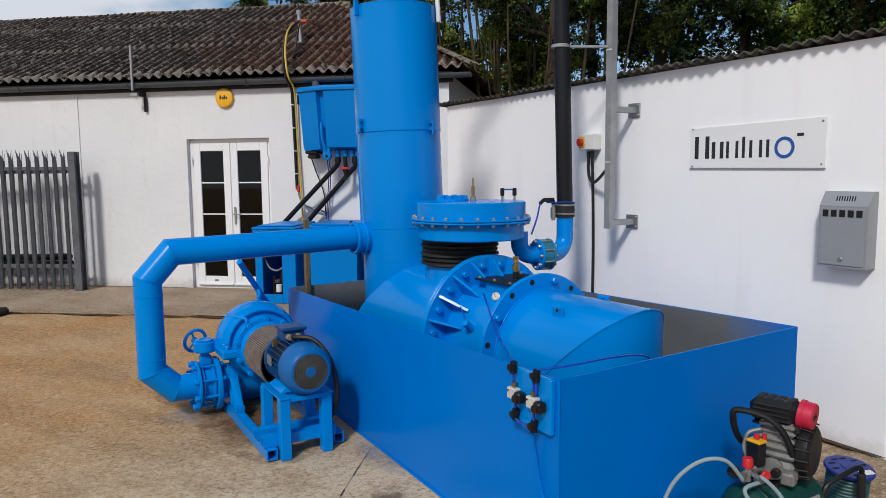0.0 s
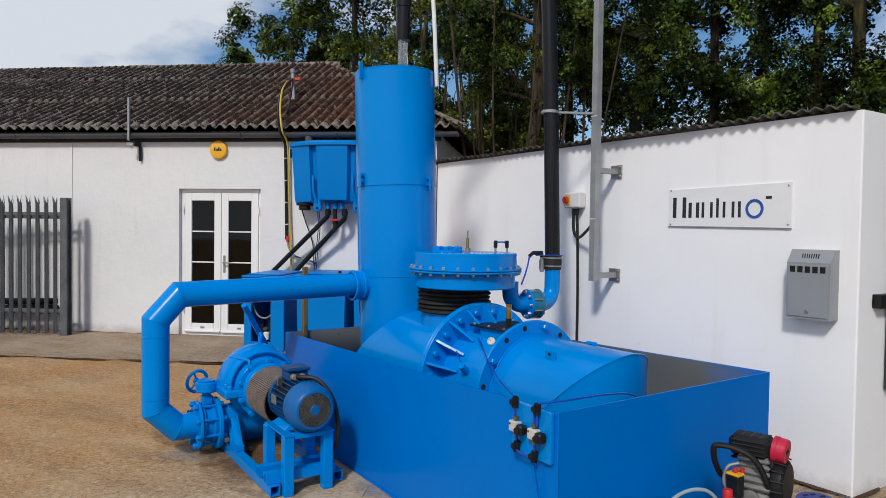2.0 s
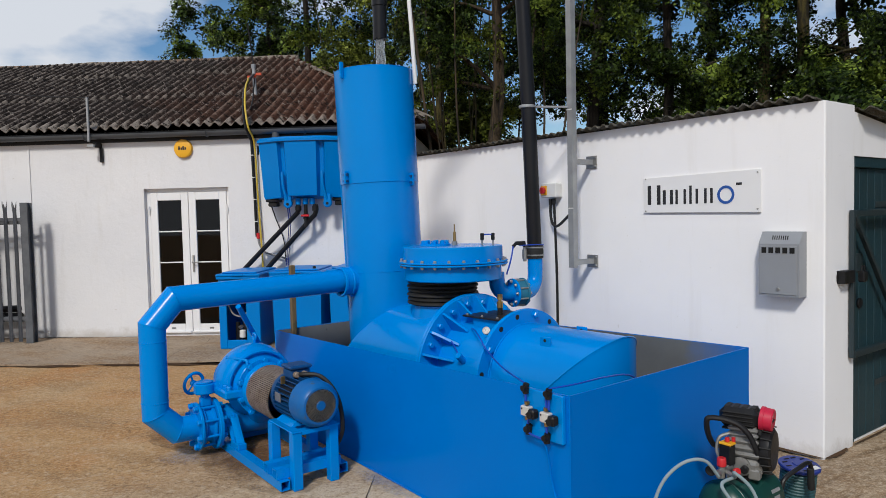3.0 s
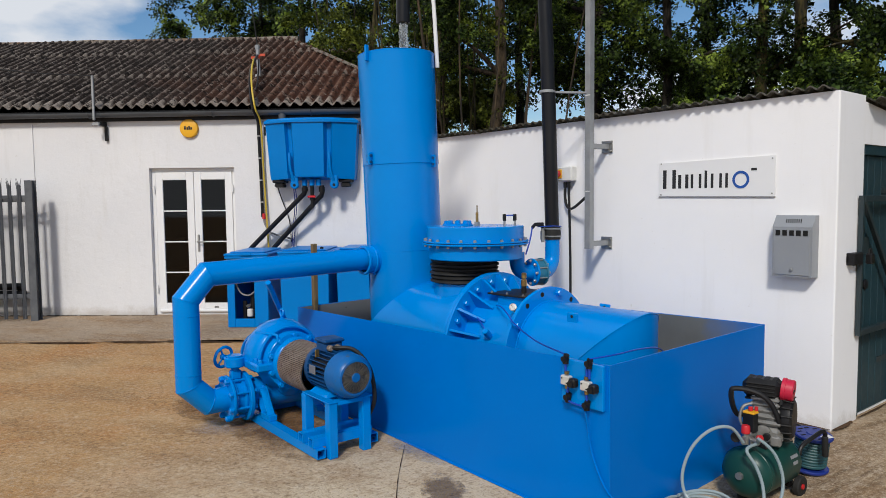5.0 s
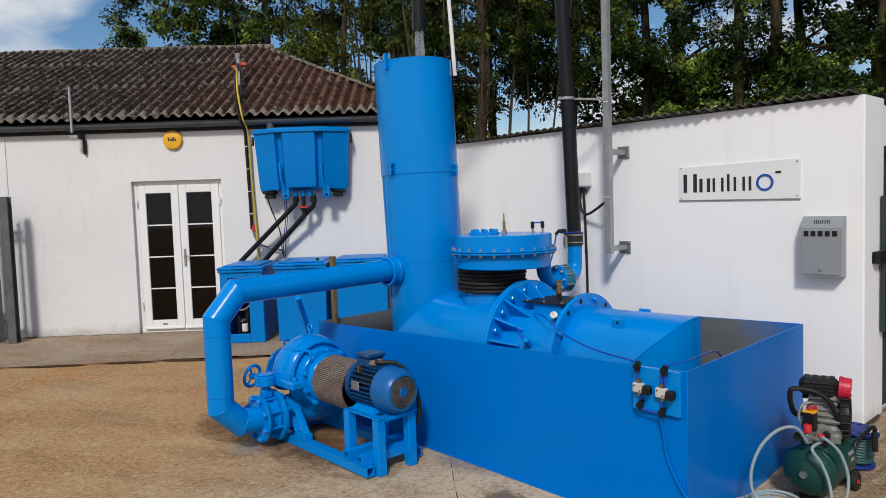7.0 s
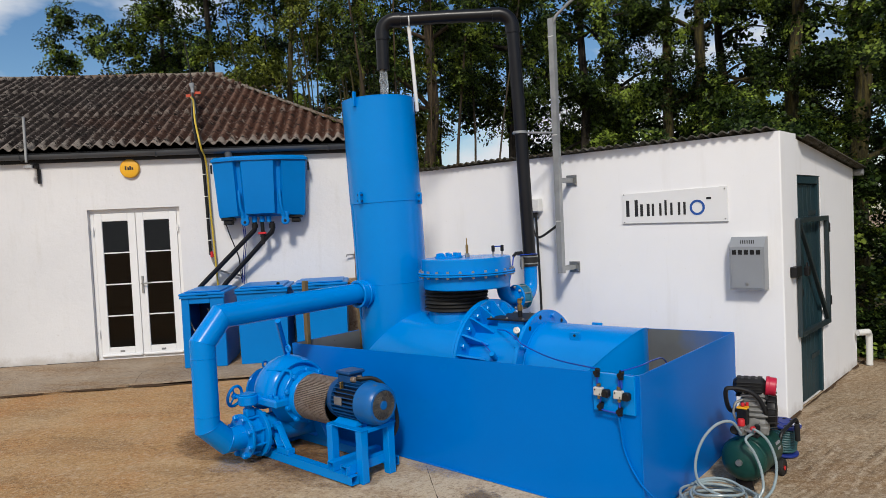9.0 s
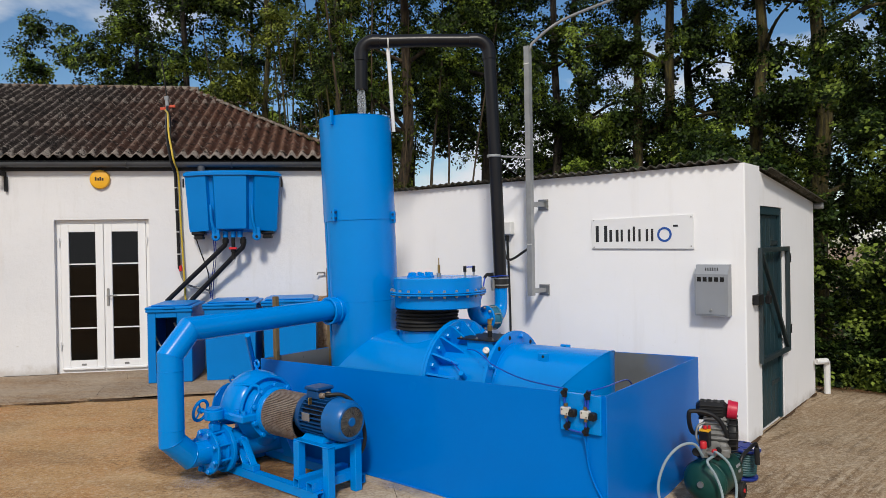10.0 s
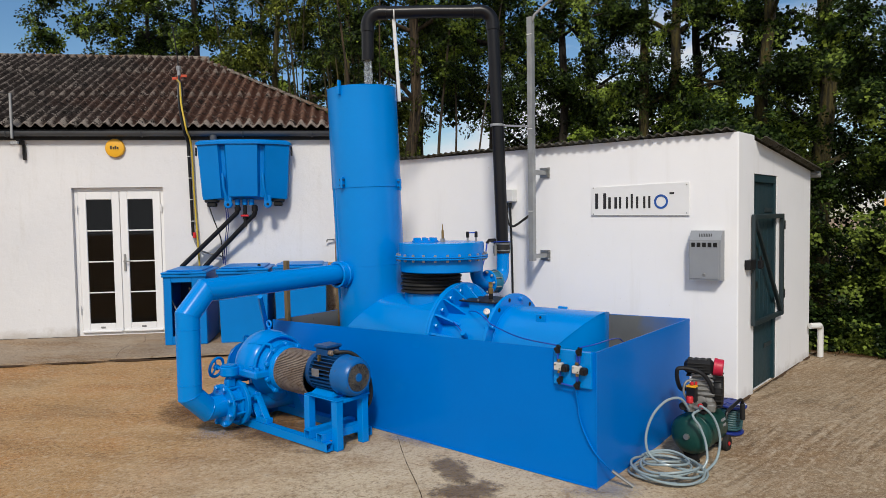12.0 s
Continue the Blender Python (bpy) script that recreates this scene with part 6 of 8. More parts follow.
def wall_hopper():
    """The faceted plastic cistern hung on the wall, with its valves and pipes."""
    t = thing("wall_cistern", (-2.53, 9.0, 1.9), "faceted blue plastic cistern hung high on the wall", "tank")
    # three tapered bays with two deep grooves between them; the middle bay stands proud and ends higher
    z1 = 2.645
    front = [(-3.15, 9.17, 1.895), (-3.15, 8.95, 1.895), (-2.855, 8.785, 1.915), (-2.825, 8.845, 1.92), (-2.775, 8.835, 1.925), (-2.745, 8.755, 1.935), (-2.325, 8.755, 1.935), (-2.295, 8.835, 1.925), (-2.245, 8.845, 1.92), (-2.215, 8.785, 1.915), (-1.91, 8.95, 1.895), (-1.91, 9.17, 1.895)]
    mid, n = -2.53, len(front)
    rows = []
    for k, f in ((0.0, 0.905), (0.06, 0.925), (0.6, 0.965), (1.0, 1.0)):
        rows += [(mid + (x - mid) * f, 9.17 - (9.17 - y) * (f if f == 1.0 else f - 0.03), z + (z1 - z) * k) for x, y, z in front]
    faces = [tuple(reversed(range(n))), tuple(range(3 * n, 4 * n))]
    faces += [(r * n + i, r * n + (i + 1) % n, (r + 1) * n + (i + 1) % n, (r + 1) * n + i) for r in range(3) for i in range(n)]
    part("body", Shape().add(rows, faces), BLUE_PLASTIC, t, sharp=24)
    lip = [(-3.168, 9.172), (-3.168, 8.938), (-2.86, 8.765), (-2.74, 8.738), (-2.33, 8.738), (-2.21, 8.765), (-1.892, 8.938), (-1.892, 9.172)]
    crown = [(mid + (x - mid) * 0.93, 9.17 - (9.17 - y) * 0.90) for x, y in lip]
    lid = part("lid", Shape().prism(lip, z1 + 0.001, z1 + 0.030).add([(*p, z1 + 0.0305) for p in lip] + [(*p, z1 + 0.062) for p in crown], [tuple(range(8, 16))] + [(i, (i + 1) % 8, 8 + (i + 1) % 8, 8 + i) for i in range(8)]), BLUE_PLASTIC, t)
    part("lid_seam", Shape().prism([(mid + (x - mid) * 0.996, 9.17 - (9.17 - y) * 0.985) for x, y in lip], z1 - 0.006, z1 + 0.001), MOTOR_BLUE, lid)
    for k, x in enumerate((-2.80, -2.27)):
        part("grip", Shape().tube(smooth([(x + 0.005, 8.80, 2.25), (x + 0.01, 8.79, 2.15), (x + 0.02, 8.80, 2.02), (x + 0.05, 8.82, 1.90), (x + 0.06, 8.85, 1.84)]), 0.019, 10), BLUE_PLASTIC, t)
        part("lug", Shape().lathe([(0, 0.040), (0.006, 0.056), (0.05, 0.056), (0.058, 0.045), (0.058, 0.018)], (x + 0.06, 8.87, 1.83), (x + 0.06, 8.0, 1.83), 24).box((x + 0.012, 8.82, 1.83), (x + 0.108, 8.868, 1.95), 0.01), BLUE_PLASTIC, t)
        part("lug_eye", Shape().rod((x + 0.06, 8.806, 1.825), (x + 0.06, 8.811, 1.825), 0.018, seg=16), DARK, t)
    for x in (-2.985, -2.085):
        cl = part("clamp", Shape().box((x - 0.085, 8.93, 1.86), (x + 0.085, 9.12, 1.899), 0.008).box((x - 0.055, 8.95, 1.80), (x + 0.055, 9.10, 1.8595), 0.008), BLACK_PLASTIC, t, "black plastic pump bracket")
        part("clamp_rib", Shape().box((x - 0.06, 8.945, 1.825), (x + 0.06, 9.105, 1.833)).box((x - 0.06, 8.945, 1.81), (x + 0.06, 9.105, 1.817)), RUBBER, cl)
    part("side_latch", Shape().box((-1.894, 8.99, 2.50), (-1.872, 9.03, 2.62), 0.006), BLACK_PLASTIC, t)
    part("side_latch", Shape().box((-3.186, 8.99, 2.50), (-3.166, 9.03, 2.62), 0.006), BLACK_PLASTIC, t)
    for x in (-2.63, -2.53, -2.44):
        part("outlet", Shape().rod((x, 8.93, 1.82), (x, 8.93, 1.90), 0.036, seg=16), BLUE_PLASTIC, t)
    return t


wall_hopper()


def cistern_pipes():
    a = thing("drain_pipe", (-2.63, 8.93, 1.0), "sloping black drain pipe below the wall cistern", "pipe", group="cistern drain pipes")
    part("pipe", Shape().tube([(-2.63, 8.93, 1.82), (-2.63, 8.93, 1.75)] + [(-2.64, 8.935, 1.715), (-2.675, 8.94, 1.68)] + [(-3.43, 9.05, 0.97)], 0.032, 14), BLACK_PIPE, a)
    part("union", Shape().rod((-2.63, 8.93, 1.74), (-2.63, 8.93, 1.80), 0.042, seg=16, bevel=0.005), BLACK_PLASTIC, a)
    b = thing("drain_pipe", (-2.44, 8.93, 1.0), "sloping black drain pipe with a red valve handle", "pipe", group="cistern drain pipes")
    part("pipe", Shape().tube([(-2.40, 8.93, 1.82), (-2.395, 8.93, 1.72), (-2.41, 8.935, 1.68), (-2.46, 8.94, 1.635), (-3.115, 9.05, 0.97)], 0.032, 14), BLACK_PIPE, b)
    part("union", Shape().rod((-2.40, 8.93, 1.73), (-2.40, 8.93, 1.80), 0.042, seg=16, bevel=0.005), BLACK_PLASTIC, b)
    v = part("valve", Shape().rod((-2.53, 8.93, 1.82), (-2.53, 8.93, 1.52), 0.026, seg=14).rod((-2.53, 8.93, 1.62), (-2.53, 8.93, 1.69), 0.036, seg=14), BLACK_PLASTIC, b)
    part("valve_handle", Shape().box((-2.585, 8.87, 1.655), (-2.475, 8.90, 1.685), 0.008).rod((-2.53, 8.88, 1.67), (-2.53, 8.93, 1.67), 0.014, seg=10), RED, v, "red valve handle")


cistern_pipes()


def cable_run():
    t = thing("cable_run", (-3.27, 9.12, 1.0), "black conduit and yellow hose clipped up the wall", "cable")
    part("conduit", Shape().tube([(-3.275, 9.13, 1.40), (-3.285, 9.13, 2.0), (-3.30, 9.12, 2.70), (-3.325, 8.985, 2.86), (-3.345, 8.985, 3.0), (-3.40, 9.14, 3.22), (-3.445, 9.32, 3.43), (-3.50, 9.62, 3.58), (-3.58, 10.0, 3.73), (-3.655, 10.33, 3.84)], 0.021, 10), BLACK_PIPE, t)
    part("yellow_hose", Shape().tube(smooth([(-3.20, 9.12, 0.98), (-3.215, 9.12, 1.4), (-3.24, 9.12, 2.0), (-3.255, 9.10, 2.65), (-3.285, 8.975, 2.85), (-3.315, 8.98, 3.02), (-3.375, 9.12, 3.24), (-3.42, 9.30, 3.46), (-3.49, 9.60, 3.61), (-3.585, 9.90, 3.70), (-3.62, 10.10, 3.75)]), 0.013, 8), HOSE_YELLOW, t, "yellow hose")
    part("grey_cable", Shape().tube(smooth([(-3.255, 9.13, 1.42), (-3.245, 9.13, 1.30), (-3.15, 9.12, 1.18), (-2.95, 9.12, 1.12), (-2.85, 9.12, 1.08)]), 0.013, 8), CABLE_GREY, t)
    part("connector", Shape().rod((-3.256, 9.13, 1.37), (-3.262, 9.13, 1.45), 0.024, seg=12, bevel=0.006), RED, t, "red connector")
    for z in (1.60, 1.90, 2.2, 2.5):
        x = -3.262 - (z - 1.6) * 0.036
        part("clip", Shape().box((x - 0.03, 9.10, z), (x + 0.02, 9.155, z + 0.012), 0.002), WHITE_PLASTIC, t)
    for x, z in ((-2.87, 1.0), (-2.845, 0.98)):
        part("purple_cable", Shape().tube(smooth([(x, 9.10, z), (x + 0.03, 9.1, 1.3), (x + 0.07, 9.05, 1.6), (x + 0.06, 9.0, 1.88)]), 0.007, 6), REEL_BLUE, t)
    part("black_lead", Shape().tube(smooth([(-3.04, 9.0, 1.88), (-2.99, 9.08, 1.65), (-2.90, 9.12, 1.35), (-2.88, 9.12, 1.05)]), 0.008, 6), CABLE, t)


cable_run()


def roof_mast():
    t = thing("aerial_mast", (-3.66, 10.38, 3.53), "thin aerial mast on the roof with orange tape", "aerial")
    part("foot", Shape().box((-3.70, 10.33, 3.515), (-3.62, 10.43, 3.56), 0.006), GALV, t)
    part("pole", Shape().tube([(-3.645, 10.36, 3.55), (-3.658, 10.375, 3.75), (-3.67, 10.385, 3.98)], 0.027, 10), GREY_BOX, t)
    part("collar", Shape().rod((-3.668, 10.385, 3.945), (-3.673, 10.385, 4.01), 0.036, seg=10, bevel=0.006), GREY_BOX, t)
    part("whip", Shape().tube([(-3.67, 10.385, 4.0), (-3.70, 10.39, 4.3), (-3.745, 10.39, 4.64)], 0.011, 6), CABLE, t)
    part("tape", Shape().rod((-3.660, 10.380, 3.80), (-3.664, 10.382, 3.85), 0.031, seg=10).box((-3.765, 10.36, 3.795), (-3.695, 10.38, 3.835), 0.004).box((-3.63, 10.36, 3.835), (-3.545, 10.38, 3.875), 0.004), ORANGE, t, "orange tape")
    part("lead", Shape().tube(smooth([(-3.66, 10.36, 3.80), (-3.57, 10.1, 3.68), (-3.50, 9.8, 3.36), (-3.47, 9.6, 3.20)]), 0.011, 6), CABLE, t)


roof_mast()


def wall_pole():
    t = thing("bracket_pole", (-5.51, 9.0, 2.6), "short grey pole on a black wall bracket at the eaves", "pole")
    part("pole", Shape().box((-5.535, 8.975, 2.74), (-5.505, 9.005, 3.34), 0.005), GALV, t)
    part("arm", Shape().box((-5.55, 8.975, 2.665), (-5.45, 9.02, 2.709), 0.004), GALV, t)
    part("bracket", Shape().box((-5.49, 9.021, 2.67), (-5.44, 9.178, 2.735), 0.006).box((-5.46, 9.13, 2.47), (-5.425, 9.178, 2.669), 0.006), BLACK_PLASTIC, t)
    part("cable", Shape().tube(smooth([(-5.52, 8.99, 3.335), (-6.4, 9.0, 3.40), (-7.6, 9.2, 3.58), (-9.5, 9.6, 3.9)]), 0.007, 6), CABLE, t)


wall_pole()


def make_bin(name, x0, x1, y0, y1, z1, label, opening=None):
    t = thing(name, ((x0 + x1) / 2, (y0 + y1) / 2, 0.028), label, "bin", group="blue bins by the wall")
    z0, w = 0.03, 0.02
    k = 0.018
    if opening:
        oa, ob_, oz0, oz1 = opening
        s = Shape().box((x0, y0, z0), (oa, y0 + 0.03, z1), 0.006).box((ob_, y0, z0), (x1, y0 + 0.03, z1), 0.006)
        s.box((oa, y0, z0), (ob_, y0 + 0.03, oz0), 0.006).box((oa, y0, oz1), (ob_, y0 + 0.03, z1), 0.006)
        part("front", s, BLUE_PLASTIC, t)
        part("side", Shape().box((x0, y0 + 0.031, z0), (x0 + w, y1, z1)), BLUE_PLASTIC, t)
        part("side", Shape().box((x1 - w, y0 + 0.031, z0), (x1, y1, z1)), BLUE_PLASTIC, t)
        part("back", Shape().box((x0 + w + 0.001, y1 - w, z0), (x1 - w - 0.001, y1, z1)), MOTOR_BLUE, t)
        part("floor", Shape().box((x0 + w + 0.001, y0 + 0.031, z0), (x1 - w - 0.001, y1 - w - 0.001, z0 + 0.02)), BLUE_PLASTIC, t)
        cx = (oa + ob_) / 2
        part("hose", Shape().tube(smooth([(oa - 0.04, y0 + 0.12, 0.62), (cx - 0.08, y0 + 0.10, 0.46), (cx + 0.04, y0 + 0.10, 0.43), (ob_ + 0.02, y0 + 0.12, 0.56), (cx + 0.06, y0 + 0.16, 0.75)]), 0.011, 8), CABLE_GREY, t)
        part("inner_valve", Shape().rod((cx + 0.05, y0 + 0.16, 0.10), (cx + 0.06, y0 + 0.16, 0.42), 0.035, seg=14).rod((cx - 0.06, y0 + 0.2, 0.06), (cx - 0.06, y0 + 0.2, 0.34), 0.028, seg=12), BLACK_PLASTIC, t)
        part("fitting", Shape().rod((cx + 0.03, y0 + 0.12, 0.15), (cx + 0.03, y0 + 0.12, 0.25), 0.04, seg=14, bevel=0.008), WHITE_PLASTIC, t)
        part("fitting", Shape().rod((cx - 0.01, y0 + 0.13, 0.28), (cx + 0.03, y0 + 0.10, 0.30), 0.02, seg=12), STEEL, t)
    else:
        verts = [(x0 + k, y0 + k, z0), (x1 - k, y0 + k, z0), (x1 - k, y1, z0), (x0 + k, y1, z0), (x0, y0, z1), (x1, y0, z1), (x1, y1, z1), (x0, y1, z1)]
        part("body", Shape().add(verts, [(3, 2, 1, 0), (4, 5, 6, 7), (0, 1, 5, 4), (1, 2, 6, 5), (2, 3, 7, 6), (3, 0, 4, 7)]), BLUE_PLASTIC, t)
        part("base", Shape().box((x0 + k + 0.004, y0 + k + 0.004, 0.0285), (x1 - k - 0.004, y1 - 0.004, 0.06), 0.004), BLUE_PLASTIC, t)
    lid = part("lid", Shape().box((x0 - 0.025, y0 - 0.03, z1 + 0.001), (x1 + 0.02, y1, z1 + 0.035), 0.012).box((x0 + 0.03, y0 + 0.04, z1 + 0.034), (x1 - 0.04, y1 - 0.05, z1 + 0.055), 0.01), BLUE_PLASTIC, t)
    part("lid_lip", Shape().box((x0 - 0.018, y0 - 0.023, z1 - 0.03), (x1 + 0.013, y0 - 0.001, z1), 0.005), BLUE_PLASTIC, lid)
    part("grip", Shape().box(((x0 + x1) / 2 - 0.07, y0 - 0.045, z1 + 0.01), ((x0 + x1) / 2 + 0.07, y0 - 0.028, z1 + 0.04), 0.006), BLUE_PLASTIC, lid)
    return t


make_bin("plastic_bin", -3.47, -2.95, 8.20, 9.08, 0.93, "blue plastic bin with an open front full of hoses", (-3.375, -3.125, 0.14, 0.83))
make_bin("plastic_bin", -2.80, -2.18, 8.22, 9.08, 0.95, "blue closed plastic bin standing by the wall")
make_bin("plastic_bin", -2.10, -1.43, 8.30, 9.10, 0.96, "wide blue closed plastic bin near the house corner")
solid("black_hose", Shape().tube(smooth([(-2.27, 8.30, 0.03), (-2.275, 8.27, 0.5), (-2.28, 8.27, 0.85), (-2.30, 8.4, 1.02)]), 0.022, 10), BLACK_PIPE, "upright black hose between the blue bins", "hose")


def wall_hook():
    t = thing("wall_tap", (-1.42, 9.16, 1.30), "small rusty pipe stub with tap on the wall", "tap")
    part("stub", Shape().tube([(-1.33, 9.178, 1.31), (-1.33, 9.12, 1.31), (-1.42, 9.11, 1.31), (-1.43, 9.11, 1.28)], 0.011, 8), STEEL, t)


wall_hook()


SWING = Matrix.Translation((-6.335, 8.80, 0)) @ pose(0, 0, 0, 0, 0, 5) @ Matrix.Translation((6.335, -8.80, 0))


def palisade():
    """An open gate of steel pales folded back against the wall."""
    t = thing("palisade_fence", (-8, 8.78, 0.0), "grey galvanised steel palisade fence along the wall", "fence", SWING)
    y = 8.80
    x_end, n = -6.335, 30
    # one pale: folded W section with a triple pointed, splayed top
    h = 1.96
    prof = [(-0.026, 0.0), (-0.013, 0.014), (0.0, 0.0), (0.013, 0.014), (0.026, 0.0)]
    s = Shape()
    for (xa, ya), (xb, yb) in zip(prof, prof[1:]):
        s.add([(xa, -ya, 0.05), (xb, -yb, 0.05), (xb, -yb, h - 0.10), (xa, -ya, h - 0.10), (xa, -ya + 0.003, 0.05), (xb, -yb + 0.003, 0.05), (xb, -yb + 0.003, h - 0.10), (xa, -ya + 0.003, h - 0.10)], [(0, 1, 2, 3), (7, 6, 5, 4), (0, 4, 5, 1), (2, 6, 7, 3)])
    for x0, x1, tip, out in ((-0.026, -0.010, -0.036, 0.0), (-0.009, 0.009, 0.0, -0.045), (0.010, 0.026, 0.036, 0.0)):
        s.add([(x0, -0.006, h - 0.10), (x1, -0.006, h - 0.10), (tip, out - 0.006, h), (x0, -0.003, h - 0.10), (x1, -0.003, h - 0.10), (tip, out - 0.003, h)], [(0, 1, 2), (5, 4, 3), (0, 3, 4, 1), (1, 4, 5, 2), (2, 5, 3, 0)])
    me = s.mesh("pale", PALISADE, None, 0)
    repeat("pale", me, t, [Matrix.Translation((x_end - 0.14 - 0.127 * i, y - 0.028, 0.0)) for i in range(n)])
    for z in (0.34, 1.68):
        part("rail", Shape().box((x_end - 0.127 * n - 0.1, y - 0.02, z), (x_end - 0.045, y + 0.02, z + 0.05), 0.004), PALISADE, t)
    part("post", Shape().box((x_end - 0.05, y - 0.06, 0.0), (x_end + 0.045, y - 0.05, 1.93)).box((x_end - 0.05, y + 0.05, 0.0), (x_end + 0.045, y + 0.06, 1.93)).box((x_end + 0.005, y - 0.05, 0.0), (x_end + 0.015, y + 0.05, 1.93)), PALISADE, t)
    # a second row of pales, added behind to thicken the shadow on the wall
    u = thing("palisade_fence", (-8, 8.95, 0.0), "second palisade leaf added behind to deepen the wall shadow", "fence", SWING)
    repeat("pale", me, u, [Matrix.Translation((x_end - 0.10 - 0.127 * i, y + 0.12, -0.04)) for i in range(n)])
    for z in (0.30, 1.64):
        part("rail", Shape().box((x_end - 0.127 * n - 0.1, y + 0.14, z), (x_end - 0.045, y + 0.17, z + 0.05), 0.004), PALISADE, u)
    for z in (0.0, 0.10):
        solid("black_pipe", Shape().tube([(-11, 9.03, 0.30 + z), (-8.0, 9.02, 0.33 + z), (-6.62 - 0.2 * z, 9.0, 0.37 + z)], 0.05, 14), BLACK_PIPE, "black plastic pipe stacked behind the fence", "pipe", group="stacked pipes")


palisade()
solid("rubber_block", Shape().box((-6.75, 7.02, 0.0), (-6.12, 7.30, 0.09), 0.03), RUBBER, "low black rubber block on the concrete", "block")

# ---- things on the outbuilding ----
def name_board():
    """The board's writing is a trade name, so it is drawn as plain shapes."""
    a0, a1, z0, z1 = 0.397, 1.305, 1.607, 1.885
    t = thing("sign_board", (0.85, 0, z0), "white rectangular wall sign with black marks and blue ring", "sign", SHED)
    # the board has sagged a little towards its far end
    edge = [(a0, z0), (a1, z0 + 0.010), (a1, z1 - 0.016), (a0, z1)]
    n4 = [(0, 1, 2, 3), (7, 6, 5, 4), (0, 4, 5, 1), (1, 5, 6, 2), (2, 6, 7, 3), (3, 7, 4, 0)]
    part("board", Shape().add([(p, y, q) for y in (-0.010, -0.002) for p, q in edge], n4), UPVC, t)
    part("edge_strip", Shape().add([(p, y, q) for y in (-0.012, -0.001) for p, q in ((a0, z0 - 0.005), (a1, z0 + 0.005), (a1, z0 + 0.009), (a0, z0 - 0.001))], n4), GALV, t)
    x, base = a1 - 0.038, z0 + 0.066
    # each sign is a pair of plain upright bars of its height
    for w, h, bar in ((0.125, 0.142, 0.03), (0.10, 0.104, 0.026), (0.10, 0.104, 0.02), (0.05, 0.128, 0.02), (0.10, 0.104, 0.02), (0.052, 0.104, 0.02)):
        if w > 0.06:
            part("mark", Shape().box((x - bar, -0.0125, base), (x, -0.0102, base + h), 0.0008), SIGN_BLACK, t)
            part("mark", Shape().box((x - w + 0.014, -0.0125, base), (x - w + 0.014 + bar, -0.0102, base + h), 0.0008), SIGN_BLACK, t)
        else:
            part("mark", Shape().box((x - 0.006 - bar, -0.0125, base), (x - 0.006, -0.0102, base + h), 0.0008), SIGN_BLACK, t)
        x -= w + 0.006
    c = Vector((x - 0.064, -0.0105, base + 0.054))
    part("ring", Shape().lathe([(0, 0.044), (0, 0.062), (0.0025, 0.062), (0.0025, 0.044)], c, c + Vector((0, -1, 0)), 40, closed=True), SIGN_BLUE, t, "blue ring")
    part("small_mark", Shape().box((c.x - 0.115, -0.0125, base + 0.115), (c.x - 0.075, -0.0102, base + 0.132), 0.0005), SIGN_BLACK, t)
    for a in (a0 + 0.02, a1 - 0.02):
        for z in (z0 + 0.02, z1 - 0.02):
            part("screw", Shape().rod((a, -0.0102, z), (a, -0.013, z), 0.006, seg=10), STEEL, t)


name_board()


def wall_box():
    a0, a1, z0, z1 = 0.108, 0.366, 1.076, 1.480
    t = thing("ashtray_box", ((a0 + a1) / 2, -0.05, z0), "grey steel wall-mounted cigarette bin with slots", "bin", SHED)
    d = 0.095
    zs = 1.405
    prof = [(-0.002, z0), (-d, z0), (-d, zs), (-0.045, z1), (-0.002, z1)]
    verts = [(a, *p) for a in (a0, a1) for p in prof]
    part("case", Shape().add(verts, [(4, 3, 2, 1, 0), (5, 6, 7, 8, 9)] + [(i, (i + 1) % 5, 5 + (i + 1) % 5, 5 + i) for i in range(5)]), GREY_BOX, t)
    part("front_panel", Shape().box((a0 + 0.012, -d - 0.006, z0 + 0.012), (a1 - 0.012, -d - 0.0005, zs - 0.012), 0.002), GREY_BOX, t)
    for i in range(5):
        a = a0 + 0.026 + i * 0.0445
        part("slot", Shape().box((a, -d - 0.0085, zs - 0.058), (a + 0.03, -d - 0.0065, zs - 0.022)), DARK, t)
    n = Vector((0, -(z1 - zs), d - 0.045)).normalized()
    for i in range(8):
        a = a0 + 0.078 + i * 0.0135
        p, q = Vector((a, -d + 0.017, zs + 0.0245)), Vector((a + 0.004, -0.062, z1 - 0.0245))
        s = Shape().add([p + n * 0.001, p + n * 0.001 + Vector((0.006, 0, 0)), q + n * 0.001 + Vector((0.006, 0, 0)), q + n * 0.001, p - n * 0.002, p - n * 0.002 + Vector((0.006, 0, 0)), q - n * 0.002 + Vector((0.006, 0, 0)), q - n * 0.002], [(0, 1, 2, 3), (7, 6, 5, 4), (0, 4, 5, 1), (1, 5, 6, 2), (2, 6, 7, 3), (3, 7, 4, 0)])
        part("vent_slit", s, DARK, t)
    part("lock", Shape().rod(((a0 + a1) / 2, -d - 0.006, z0 + 0.045), ((a0 + a1) / 2, -d - 0.013, z0 + 0.045), 0.012, seg=16, bevel=0.002), STEEL, t)


wall_box()


